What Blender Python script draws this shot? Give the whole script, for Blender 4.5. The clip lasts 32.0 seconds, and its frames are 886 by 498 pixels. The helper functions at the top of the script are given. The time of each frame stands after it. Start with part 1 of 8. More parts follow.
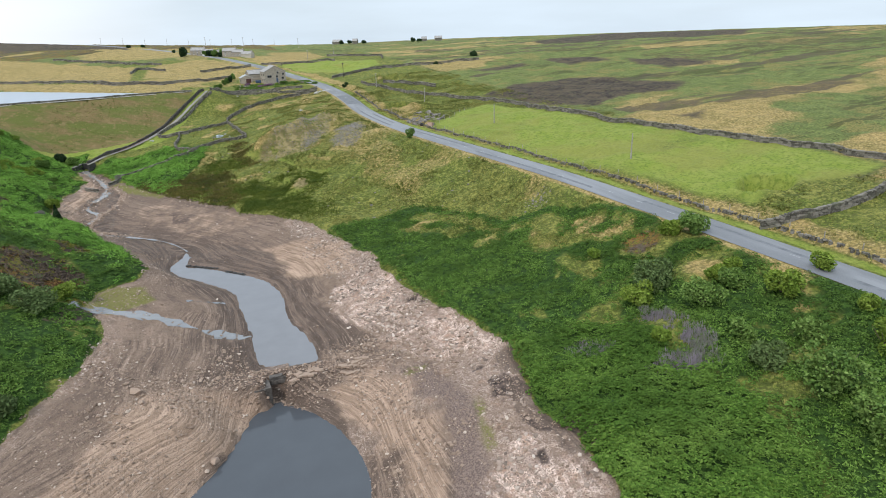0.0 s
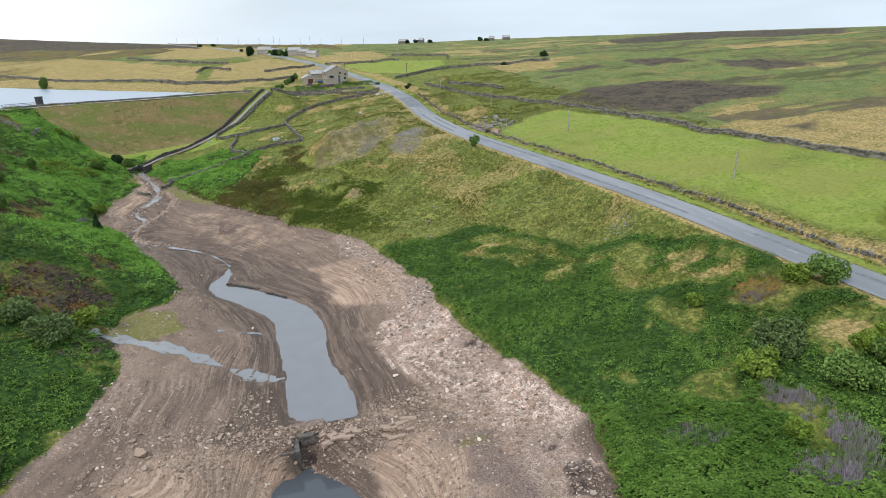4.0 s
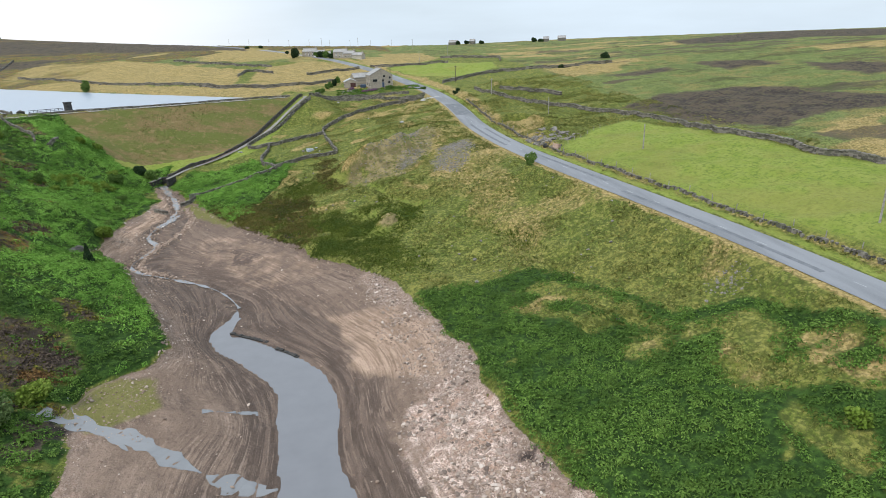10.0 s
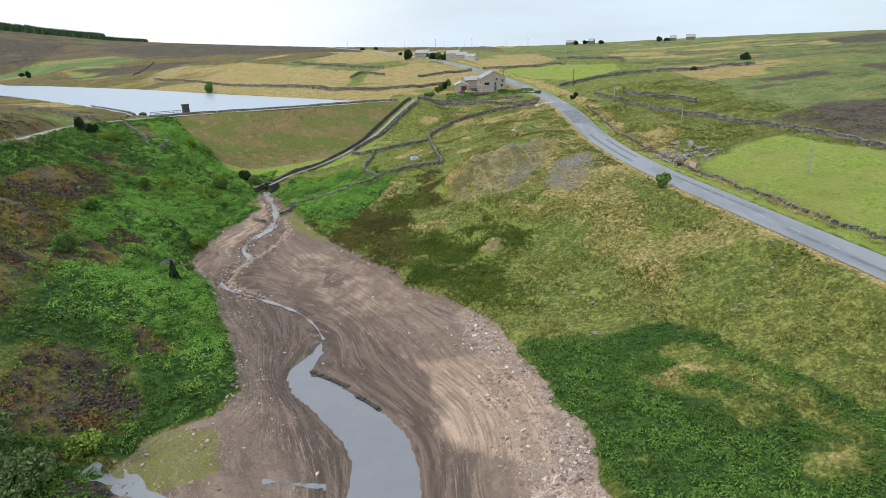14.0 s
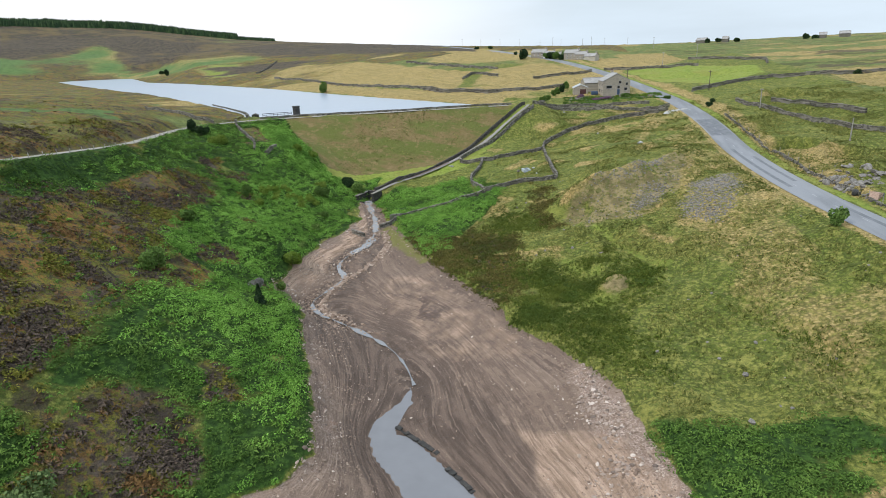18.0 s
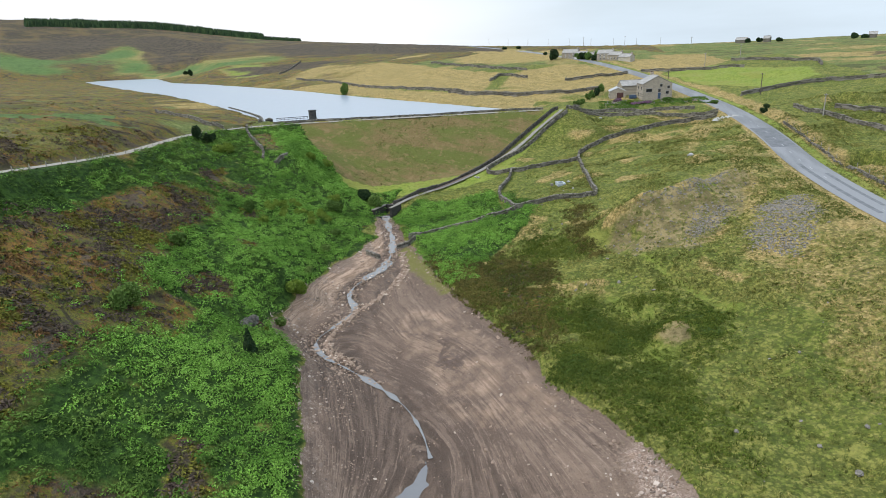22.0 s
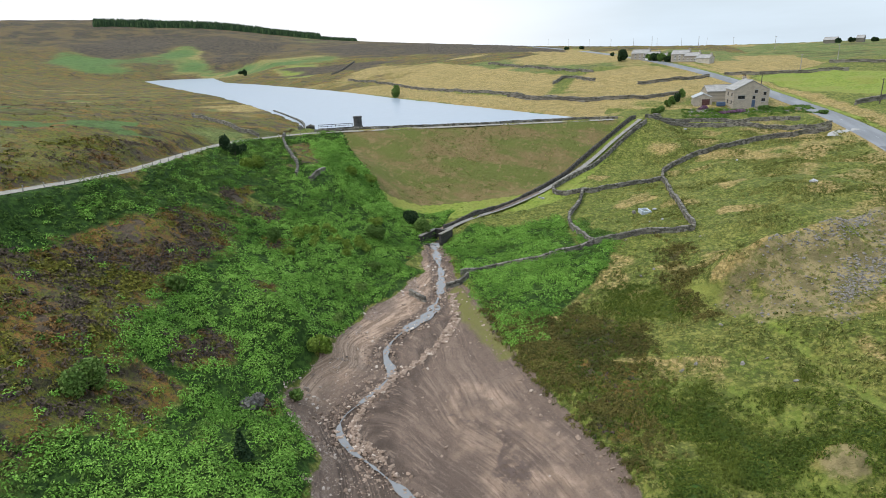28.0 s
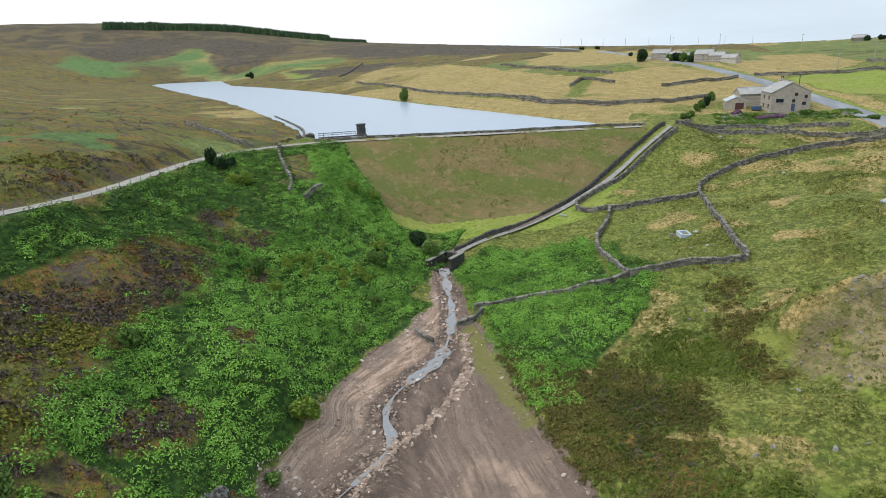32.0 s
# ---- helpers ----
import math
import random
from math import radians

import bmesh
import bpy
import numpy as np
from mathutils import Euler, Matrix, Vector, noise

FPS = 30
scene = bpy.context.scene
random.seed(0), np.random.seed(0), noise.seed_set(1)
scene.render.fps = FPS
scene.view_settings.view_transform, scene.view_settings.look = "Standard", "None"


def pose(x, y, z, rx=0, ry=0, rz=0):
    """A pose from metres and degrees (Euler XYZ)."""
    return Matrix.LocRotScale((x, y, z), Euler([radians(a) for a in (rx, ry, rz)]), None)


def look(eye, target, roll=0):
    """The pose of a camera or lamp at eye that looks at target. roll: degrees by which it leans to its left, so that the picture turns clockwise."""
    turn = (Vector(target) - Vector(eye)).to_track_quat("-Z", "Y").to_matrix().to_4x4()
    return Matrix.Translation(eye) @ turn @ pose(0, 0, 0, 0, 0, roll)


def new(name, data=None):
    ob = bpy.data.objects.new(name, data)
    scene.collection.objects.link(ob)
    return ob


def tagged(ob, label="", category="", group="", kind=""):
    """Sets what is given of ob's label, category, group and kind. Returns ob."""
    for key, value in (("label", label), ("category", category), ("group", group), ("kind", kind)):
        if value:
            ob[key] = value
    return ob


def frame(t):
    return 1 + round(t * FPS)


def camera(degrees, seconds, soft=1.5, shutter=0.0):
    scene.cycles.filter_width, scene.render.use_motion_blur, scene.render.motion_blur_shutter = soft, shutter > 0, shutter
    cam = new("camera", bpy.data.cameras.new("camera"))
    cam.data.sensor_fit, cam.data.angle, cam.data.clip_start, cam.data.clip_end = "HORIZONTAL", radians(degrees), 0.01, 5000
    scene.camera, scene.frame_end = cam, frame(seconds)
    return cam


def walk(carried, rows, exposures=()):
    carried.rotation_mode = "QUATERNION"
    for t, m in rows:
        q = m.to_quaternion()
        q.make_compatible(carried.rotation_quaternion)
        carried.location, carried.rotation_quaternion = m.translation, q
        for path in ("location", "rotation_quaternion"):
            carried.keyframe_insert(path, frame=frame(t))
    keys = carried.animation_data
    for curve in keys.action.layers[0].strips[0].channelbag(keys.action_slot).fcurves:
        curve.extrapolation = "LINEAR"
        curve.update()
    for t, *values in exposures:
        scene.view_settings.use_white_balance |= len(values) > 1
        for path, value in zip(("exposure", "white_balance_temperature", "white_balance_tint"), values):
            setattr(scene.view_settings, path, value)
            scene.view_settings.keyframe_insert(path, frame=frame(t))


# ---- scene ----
cam = camera(72.0, 32.0, soft=0.9)
PATH = [
    (0, (-4.642, -2.789, 35.068), (-4.021, -1.006, 34.407), -1.7),
    (1, (-3.453, 0.678, 35.013), (-2.894, 2.482, 34.353), -1.6),
    (2, (-2.407, 4.214, 34.909), (-1.921, 6.039, 34.251), -1.6),
    (3, (-1.463, 7.774, 34.885), (-1.03, 9.612, 34.227), -1.7),
    (5.5, (0.589, 16.714, 34.688), (1.026, 18.553, 34.035), -1.6),
    (6, (1.036, 18.517, 34.655), (1.474, 20.356, 34.003), -1.6),
    (7, (1.9, 21.956, 34.624), (2.331, 23.797, 33.972), -1.5),
    (8, (2.707, 25.553, 34.626), (3.095, 27.404, 33.974), -1.6),
    (9, (3.588, 29.04, 34.708), (3.922, 30.901, 34.058), -1.8),
    (10, (4.248, 32.628, 34.69), (4.532, 34.499, 34.041), -1.9),
    (11, (4.742, 36.314, 34.721), (4.965, 38.194, 34.075), -1.9),
    (12, (5.136, 39.934, 34.806), (5.287, 41.821, 34.161), -2.2),
    (13, (5.396, 43.578, 34.916), (5.457, 45.472, 34.275), -2.2),
    (14, (5.346, 47.152, 35.091), (5.291, 49.047, 34.454), -2.3),
    (15, (4.892, 50.528, 35.333), (4.702, 52.415, 34.701), -2.2),
    (17.5, (4.001, 58.973, 35.975), (3.61, 60.831, 35.346), -2.5),
    (18, (3.666, 60.808, 36.036), (3.274, 62.665, 35.406), -2.5),
    (19, (2.89, 64.479, 36.061), (2.499, 66.337, 35.431), -2.5),
    (20, (2.126, 68.165, 36.086), (1.736, 70.022, 35.456), -2.5),
    (21, (1.373, 71.904, 36.107), (0.957, 73.757, 35.478), -2.5),
    (22, (0.6, 75.582, 36.076), (0.132, 77.423, 35.449), -2.5),
    (23, (-0.377, 79.214, 36.09), (-0.895, 81.042, 35.465), -2.5),
    (24, (-1.408, 82.732, 36.065), (-1.974, 84.546, 35.443), -2.6),
    (25, (-2.63, 86.193, 36.057), (-3.234, 87.995, 35.436), -2.6),
    (27.5, (-5.544, 94.688, 36.042), (-6.165, 96.485, 35.422), -2.4),
    (28, (-6.086, 96.413, 36.076), (-6.711, 98.209, 35.456), -2.4),
    (29, (-7.26, 99.845, 36.154), (-7.893, 101.638, 35.535), -2.5),
    (30, (-8.399, 103.275, 36.207), (-9.044, 105.064, 35.589), -2.5),
    (31, (-9.63, 106.679, 36.289), (-10.285, 108.466, 35.671), -2.5),
    (32, (-10.666, 110.165, 36.214), (-11.324, 111.95, 35.598), -2.8),
]
walk(cam, [(t, look(eye, target, roll)) for t, eye, target, roll in PATH])

# ---------------------------------------------------------------- sky and sun
SUN_AZ, SUN_EL = radians(-128), radians(46)      # east of north, above the horizon
world = bpy.data.worlds.new("sky")
scene.world = world
world.use_nodes = True
wn, wl = world.node_tree.nodes, world.node_tree.links
wn.clear()
w_out, w_bg = wn.new("ShaderNodeOutputWorld"), wn.new("ShaderNodeBackground")
sky = wn.new("ShaderNodeTexSky")
sky.sky_type, sky.sun_disc, sky.sun_elevation, sky.sun_rotation = "NISHITA", False, SUN_EL, SUN_AZ
sky.dust_density, sky.ozone_density = 2.0, 1.5
# a thin sheet of cloud over the blue, thicker low down
w_co, w_map = wn.new("ShaderNodeTexCoord"), wn.new("ShaderNodeMapping")
w_map.inputs["Scale"].default_value = (1.6, 1.6, 9.0)
w_noise = wn.new("ShaderNodeTexNoise")
w_noise.inputs["Scale"].default_value, w_noise.inputs["Detail"].default_value = 1.5, 6.0
w_ramp = wn.new("ShaderNodeMapRange")
w_ramp.inputs[1].default_value, w_ramp.inputs[2].default_value, w_ramp.inputs[3].default_value, w_ramp.inputs[4].default_value = 0.30, 0.62, 0.78, 1.0
w_mul = wn.new("ShaderNodeVectorMath")
w_mul.operation = "SCALE"
w_mul.inputs["Scale"].default_value = 0.10
w_mix = wn.new("ShaderNodeMixRGB")
w_mix.inputs["Color2"].default_value = (0.745, 0.870, 0.99, 1)
wl.new(w_co.outputs["Generated"], w_map.inputs["Vector"])
wl.new(w_map.outputs["Vector"], w_noise.inputs["Vector"])
wl.new(w_noise.outputs["Fac"], w_ramp.inputs[0])
wl.new(sky.outputs["Color"], w_mul.inputs[0])
wl.new(w_mul.outputs["Vector"], w_mix.inputs["Color1"])
wl.new(w_ramp.outputs[0], w_mix.inputs["Fac"])
# the cloud is thin and white low in the north-west
w_dot, w_glow, w_white = wn.new("ShaderNodeVectorMath"), wn.new("ShaderNodeMapRange"), wn.new("ShaderNodeMixRGB")
w_dot.operation = "DOT_PRODUCT"
w_dot.inputs[1].default_value = (math.sin(radians(-42)) * 0.995, math.cos(radians(-42)) * 0.995, 0.10)
w_glow.interpolation_type = "SMOOTHSTEP"
w_glow.inputs[1].default_value, w_glow.inputs[2].default_value, w_glow.inputs[3].default_value, w_glow.inputs[4].default_value = 0.72, 0.97, 0.0, 1.0
w_low, w_both = wn.new("ShaderNodeMapRange"), wn.new("ShaderNodeMath")
w_both.operation = "MULTIPLY"
w_white.inputs["Color2"].default_value = (1.06, 1.08, 1.10, 1)
wl.new(w_co.outputs["Generated"], w_dot.inputs[0])
wl.new(w_dot.outputs["Value"], w_glow.inputs[0])
wl.new(w_mix.outputs["Color"], w_white.inputs["Color1"])
wl.new(w_white.outputs["Color"], w_bg.inputs["Color"])
wl.new(w_bg.outputs["Background"], w_out.inputs["Surface"])
# an overcast sky is brighter overhead than low down
w_sep, w_up = wn.new("ShaderNodeSeparateXYZ"), wn.new("ShaderNodeMapRange")
w_up.inputs[1].default_value, w_up.inputs[2].default_value, w_up.inputs[3].default_value, w_up.inputs[4].default_value = 0.10, 0.85, 0.88, 1.60
wl.new(w_co.outputs["Generated"], w_sep.inputs[0])
wl.new(w_sep.outputs[2], w_up.inputs[0])
w_low.inputs[1].default_value, w_low.inputs[2].default_value, w_low.inputs[3].default_value, w_low.inputs[4].default_value = 0.04, 0.30, 1.0, 0.25
wl.new(w_sep.outputs[2], w_low.inputs[0])
wl.new(w_glow.outputs[0], w_both.inputs[0])
wl.new(w_low.outputs[0], w_both.inputs[1])
wl.new(w_both.outputs[0], w_white.inputs["Fac"])
wl.new(w_up.outputs[0], w_bg.inputs["Strength"])
scene.view_settings.exposure = 0.23
sun = new("sun", bpy.data.lights.new("sun", "SUN"))
sun.data.energy, sun.data.angle, sun.data.color = 1.9, radians(10), (1.0, 0.95, 0.88)
sun.matrix_world = look((0, 0, 0), (-math.sin(SUN_AZ) * math.cos(SUN_EL), -math.cos(SUN_AZ) * math.cos(SUN_EL), -math.sin(SUN_EL)))

# ---------------------------------------------------------------- materials
def rgba(c):
    return (c[0], c[1], c[2], 1.0)


class Mat:
    """A node material, built step by step."""

    def __init__(self, name, rough=0.9, metal=0.0, spec=0.3):
        self.m = bpy.data.materials.new(name)
        self.m.use_nodes = True
        self.n, self.l = self.m.node_tree.nodes, self.m.node_tree.links
        self.b = self.n["Principled BSDF"]
        self.b.inputs["Roughness"].default_value, self.b.inputs["Metallic"].default_value = rough, metal
        self.b.inputs["Specular IOR Level"].default_value = spec
        self.pos = self.n.new("ShaderNodeNewGeometry").outputs["Position"]
        self.geo = self.n[-1]

    def put(self, socket, value):
        if isinstance(value, (int, float)):
            socket.default_value = value
        elif isinstance(value, tuple):
            socket.default_value = rgba(value) if len(socket.default_value) == 4 else value
        else:
            self.l.new(value, socket)

    def noise(self, size, detail=4.0, rough=0.55, stretch=None, warp=0.0, turn=0.0):
        """Noise whose features are about size metres."""
        t = self.n.new("ShaderNodeTexNoise")
        t.inputs["Scale"].default_value, t.inputs["Detail"].default_value, t.inputs["Roughness"].default_value = 1.0 / size, detail, rough
        t.inputs["Distortion"].default_value = warp
        v = self.pos
        if turn:
            mr = self.n.new("ShaderNodeMapping")
            mr.inputs["Rotation"].default_value = (0, 0, radians(turn))
            self.l.new(v, mr.inputs["Vector"])
            v = mr.outputs["Vector"]
        if stretch:
            mp = self.n.new("ShaderNodeMapping")
            mp.inputs["Scale"].default_value = stretch
            self.l.new(v, mp.inputs["Vector"])
            v = mp.outputs["Vector"]
        self.l.new(v, t.inputs["Vector"])
        return t.outputs["Fac"]

    def cells(self, size, feature="F1"):
        t = self.n.new("ShaderNodeTexVoronoi")
        t.feature = feature
        t.inputs["Scale"].default_value = 1.0 / size
        self.l.new(self.pos, t.inputs["Vector"])
        return t.outputs["Distance"]

    def math(self, op, a, b=0.0, c=0.0):
        t = self.n.new("ShaderNodeMath")
        t.operation = op
        for i, v in enumerate((a, b, c)):
            self.put(t.inputs[i], v)
        return t.outputs[0]

    def step(self, v, lo, hi, a=0.0, b=1.0):
        t = self.n.new("ShaderNodeMapRange")
        t.interpolation_type = "SMOOTHSTEP"
        self.put(t.inputs[0], v)
        for i, x in zip((1, 2, 3, 4), (lo, hi, a, b)):
            t.inputs[i].default_value = x
        return t.outputs[0]

    def mix(self, f, a, b, mode="MIX"):
        t = self.n.new("ShaderNodeMixRGB")
        t.blend_type = mode
        self.put(t.inputs["Fac"], f)
        self.put(t.inputs["Color1"], a)
        self.put(t.inputs["Color2"], b)
        return t.outputs["Color"]

    def random(self, island=False):
        if island:
            return self.geo.outputs["Random Per Island"]
        return self.n.new("ShaderNodeObjectInfo").outputs["Random"]

    def attr(self, name):
        t = self.n.new("ShaderNodeAttribute")
        t.attribute_name = name
        s = self.n.new("ShaderNodeSeparateColor")
        self.l.new(t.outputs["Color"], s.inputs[0])
        return [s.outputs[0], s.outputs[1], s.outputs[2], t.outputs["Alpha"]]

    def color(self, c):
        self.put(self.b.inputs["Base Color"], c)
        return self

    def rough(self, r):
        self.put(self.b.inputs["Roughness"], r)
        return self

    def bump(self, h, dist, strength=1.0):
        t = self.n.new("ShaderNodeBump")
        t.inputs["Distance"].default_value, t.inputs["Strength"].default_value = dist, strength
        self.put(t.inputs["Height"], h)
        self.l.new(t.outputs["Normal"], self.b.inputs["Normal"])
        return self


def plain(name, a, b, size=0.5, rough=0.85, metal=0.0, bump=0.01, fine=0.06, spec=0.3):
    """Two tones mottled at two scales, with fine relief."""
    m = Mat(name, rough, metal, spec)
    f = m.math("ADD", m.math("MULTIPLY", m.noise(size), 0.6), m.math("MULTIPLY", m.noise(fine, 3), 0.4))
    m.color(m.mix(m.step(f, 0.38, 0.62), a, b))
    m.bump(m.noise(fine, 3), bump)
    return m.m


def leafy(name, dark, mid, light, size=6.0, rough=0.8):
    m = Mat(name, rough, 0.0, 0.12)
    r = m.random(True)
    c = m.mix(m.step(r, 0.0, 0.55), dark, mid)
    c = m.mix(m.step(r, 0.6, 1.0), c, light)
    c = m.mix(m.step(m.noise(size), 0.4, 0.7, 0.0, 0.45), c, light)
    c = m.mix(m.step(m.noise(9.0, 4, 0.6), 0.46, 0.60, 0.0, 0.55), c, dark)
    m.color(c)
    m.b.inputs["Subsurface Weight"].default_value = 0.0
    return m.m


# ground: one surface with its covers, mixed by where each one grows
def ground_material():
    m = Mat("ground", 0.95, 0.0, 0.15)
    bed, bracken, heather, straw = m.attr("cover_a")
    lush, pale, wet, moor = m.attr("cover_b")
    chalky, peaty, sandy, gritty = m.attr("cover_c")
    big, med, fine, tiny = m.noise(14, 5), m.noise(3.2, 5, 0.6), m.noise(0.7, 4, 0.65), m.noise(0.16, 3, 0.7)

    edge = m.math("ADD", m.math("MULTIPLY", fine, 0.5), m.math("MULTIPLY", m.noise(5.0, 6, 0.68), 0.5))

    def cut(mask, soft=0.16, n=None):
        w = m.math("ADD", mask, m.math("MULTIPLY", m.math("SUBTRACT", edge if n is None else n, 0.5), 1.0))
        return m.step(w, 0.5 - soft, 0.5 + soft)
    grass = m.mix(m.step(big, 0.44, 0.56), (0.150, 0.172, 0.032), (0.205, 0.204, 0.048))
    grass = m.mix(m.step(med, 0.40, 0.68, 0, 0.75), grass, (0.105, 0.145, 0.025))
    grass = m.mix(m.step(fine, 0.52, 0.60, 0, 0.5), grass, (0.265, 0.245, 0.075))
    grass = m.mix(m.step(m.noise(0.4, 4, 0.7), 0.51, 0.57, 0, 0.65), grass, (0.055, 0.073, 0.015))
    # tussock tops lightened and hollows darkened: their shading is put into the colour
    tuft = m.noise(1.1, 5, 0.72)
    grass = m.mix(m.step(tuft, 0.51, 0.58, 0, 0.6), grass, (0.066, 0.088, 0.018))
    grass = m.mix(m.step(tuft, 0.42, 0.48, 0.5, 0.0), grass, (0.285, 0.275, 0.075))
    strawc = m.mix(m.step(med, 0.35, 0.65), (0.385, 0.272, 0.110), (0.290, 0.222, 0.080))
    strawc = m.mix(m.step(fine, 0.49, 0.57, 0, 0.6), strawc, (0.46, 0.345, 0.155))
    strawc = m.mix(m.step(m.noise(0.45, 5, 0.7), 0.52, 0.58, 0, 0.55), strawc, (0.135, 0.125, 0.038))
    lushc = m.mix(m.step(med, 0.35, 0.65), (0.190, 0.240, 0.040), (0.245, 0.275, 0.062))
    lushc = m.mix(m.step(fine, 0.45, 0.65, 0, 0.6), lushc, (0.080, 0.125, 0.018))
    lushc = m.mix(m.step(big, 0.48, 0.60, 0, 0.5), lushc, (0.235, 0.220, 0.060))
    # moor tones lifted a little, so that distance haze is in the colour
    moorc = m.mix(m.step(edge, 0.44, 0.56), (0.182, 0.212, 0.066), (0.112, 0.142, 0.044))
    moorc = m.mix(m.step(m.noise(14, 7, 0.7), 0.5, 0.58, 0, 0.7), moorc, (0.24, 0.195, 0.07))
    moorc = m.mix(m.step(m.noise(30, 7, 0.72, (0.6, 2.2, 1)), 0.54, 0.58, 0, 0.75), moorc, (0.062, 0.066, 0.026))
    heath = m.mix(m.step(med, 0.46, 0.54), (0.082, 0.064, 0.042), (0.165, 0.138, 0.034))
    heath = m.mix(m.step(m.noise(22, 6, 0.68), 0.48, 0.58, 0, 0.7), heath, (0.118, 0.132, 0.022))
    heath = m.mix(m.step(m.noise(13, 6, 0.68, (1, 1.8, 1)), 0.49, 0.57, 0, 0.8), heath, (0.255, 0.128, 0.036))
    heath = m.mix(m.step(m.noise(5, 6, 0.7), 0.52, 0.57, 0, 0.7), heath, (0.180, 0.098, 0.028))
    heath = m.mix(m.step(fine, 0.49, 0.55, 0, 0.75), heath, (0.125, 0.136, 0.020))
    heath = m.mix(m.step(m.noise(9, 6, 0.72), 0.54, 0.59, 0, 0.8), heath, (0.098, 0.074, 0.064))
    heath = m.mix(m.step(m.noise(0.45, 5, 0.7), 0.52, 0.58, 0, 0.7), heath, (0.050, 0.042, 0.030))
    heath = m.mix(m.step(tiny, 0.52, 0.60, 0, 0.5), heath, (0.050, 0.042, 0.028))
    cutn = m.noise(38, 3, 0.5, (0.45, 1.5, 1.0))
    heath = m.mix(m.step(m.math('ABSOLUTE', m.math('SUBTRACT', cutn, 0.5)), 0.004, 0.012, 0.75, 0.0), heath, (0.035, 0.028, 0.022))
    sep = m.n.new("ShaderNodeSeparateXYZ")
    m.l.new(m.pos, sep.inputs[0])
    heath = m.mix(m.step(sep.outputs[1], 620, 820, 0.0, 0.72), heath, m.mix(m.step(m.noise(40, 5, 0.65), 0.44, 0.56), (0.046, 0.038, 0.036), (0.110, 0.080, 0.046)))
    heath = m.mix(m.step(sep.outputs[0], 60, 95, 0.0, 0.8), heath, m.mix(m.step(m.noise(1.6, 6, 0.72), 0.47, 0.54), (0.040, 0.034, 0.022), (0.088, 0.082, 0.036)))
    fern = m.mix(m.step(fine, 0.4, 0.65), (0.020, 0.044, 0.009), (0.050, 0.100, 0.018))
    fern = m.mix(moor, fern, m.mix(m.step(edge, 0.42, 0.58), (0.062, 0.105, 0.034), (0.105, 0.165, 0.052)))
    # dark thatch and the shade between the tussocks, painted as one tone
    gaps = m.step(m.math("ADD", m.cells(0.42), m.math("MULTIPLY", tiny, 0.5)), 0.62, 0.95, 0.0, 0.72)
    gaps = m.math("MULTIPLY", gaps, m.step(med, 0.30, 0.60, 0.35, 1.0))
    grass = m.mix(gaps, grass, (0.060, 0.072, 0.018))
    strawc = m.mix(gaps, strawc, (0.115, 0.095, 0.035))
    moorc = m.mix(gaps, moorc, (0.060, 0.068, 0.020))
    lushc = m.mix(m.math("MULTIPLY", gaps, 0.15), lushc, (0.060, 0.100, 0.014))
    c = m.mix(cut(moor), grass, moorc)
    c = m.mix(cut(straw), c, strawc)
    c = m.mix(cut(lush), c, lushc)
    c = m.mix(cut(heather), c, heath)
    c = m.mix(cut(bracken), c, fern)
    # drained bed: silt in strand lines that follow the old levels, dark where wet, bleached stones at the rim
    across, level_z, _, _ = m.attr("flow")

    def strands(per_m, per_z, detail, rough):
        v = m.n.new("ShaderNodeCombineXYZ")
        m.put(v.inputs[0], m.math("MULTIPLY", m.math("ADD", across, m.math("ADD", m.math("MULTIPLY", big, 16.0), m.math("MULTIPLY", med, 2.5))), per_m))
        m.put(v.inputs[1], m.math("ADD", m.math("MULTIPLY", level_z, per_z), m.math("MULTIPLY", med, 0.35)))
        m.put(v.inputs[2], m.math("MULTIPLY", sep.outputs[1], 0.09))
        t = m.n.new("ShaderNodeTexNoise")
        t.inputs["Scale"].default_value, t.inputs["Detail"].default_value, t.inputs["Roughness"].default_value = 1.0, detail, rough
        m.l.new(v.outputs[0], t.inputs["Vector"])
        return t.outputs["Fac"]
    streak, line_a, line_b = strands(0.12, 1.2, 5, 0.62), strands(0.19, 5.0, 5, 0.66), strands(0.40, 14.0, 4, 0.66)
    strand = m.step(line_a, 0.40, 0.58)
    # the lines show here and there only
    here = m.step(m.noise(7.0, 4, 0.6), 0.40, 0.60, 0.12, 1.0)
    high = m.step(m.math("ADD", level_z, m.math("MULTIPLY", m.math("SUBTRACT", streak, 0.5), 3.0)), -5.6, -3.7)
    mud = m.mix(high, (0.094, 0.075, 0.062), (0.182, 0.141, 0.110))
    mud = m.mix(m.step(streak, 0.52, 0.66, 0, 0.6), mud, (0.285, 0.224, 0.176))
    mud = m.mix(m.step(streak, 0.36, 0.47, 0.55, 0.0), mud, (0.100, 0.079, 0.066))
    mud = m.mix(m.math("MULTIPLY", here, m.step(line_a, 0.53, 0.62, 0, 0.5)), mud, (0.320, 0.255, 0.203))
    mud = m.mix(m.math("MULTIPLY", here, m.step(line_a, 0.38, 0.46, 0.5, 0.0)), mud, (0.078, 0.061, 0.051))
    mud = m.mix(m.math("MULTIPLY", here, m.step(line_b, 0.54, 0.62, 0, 0.5)), mud, (0.39, 0.318, 0.255))
    mud = m.mix(m.math("MULTIPLY", here, m.step(line_b, 0.38, 0.45, 0.55, 0.0)), mud, (0.070, 0.056, 0.048))
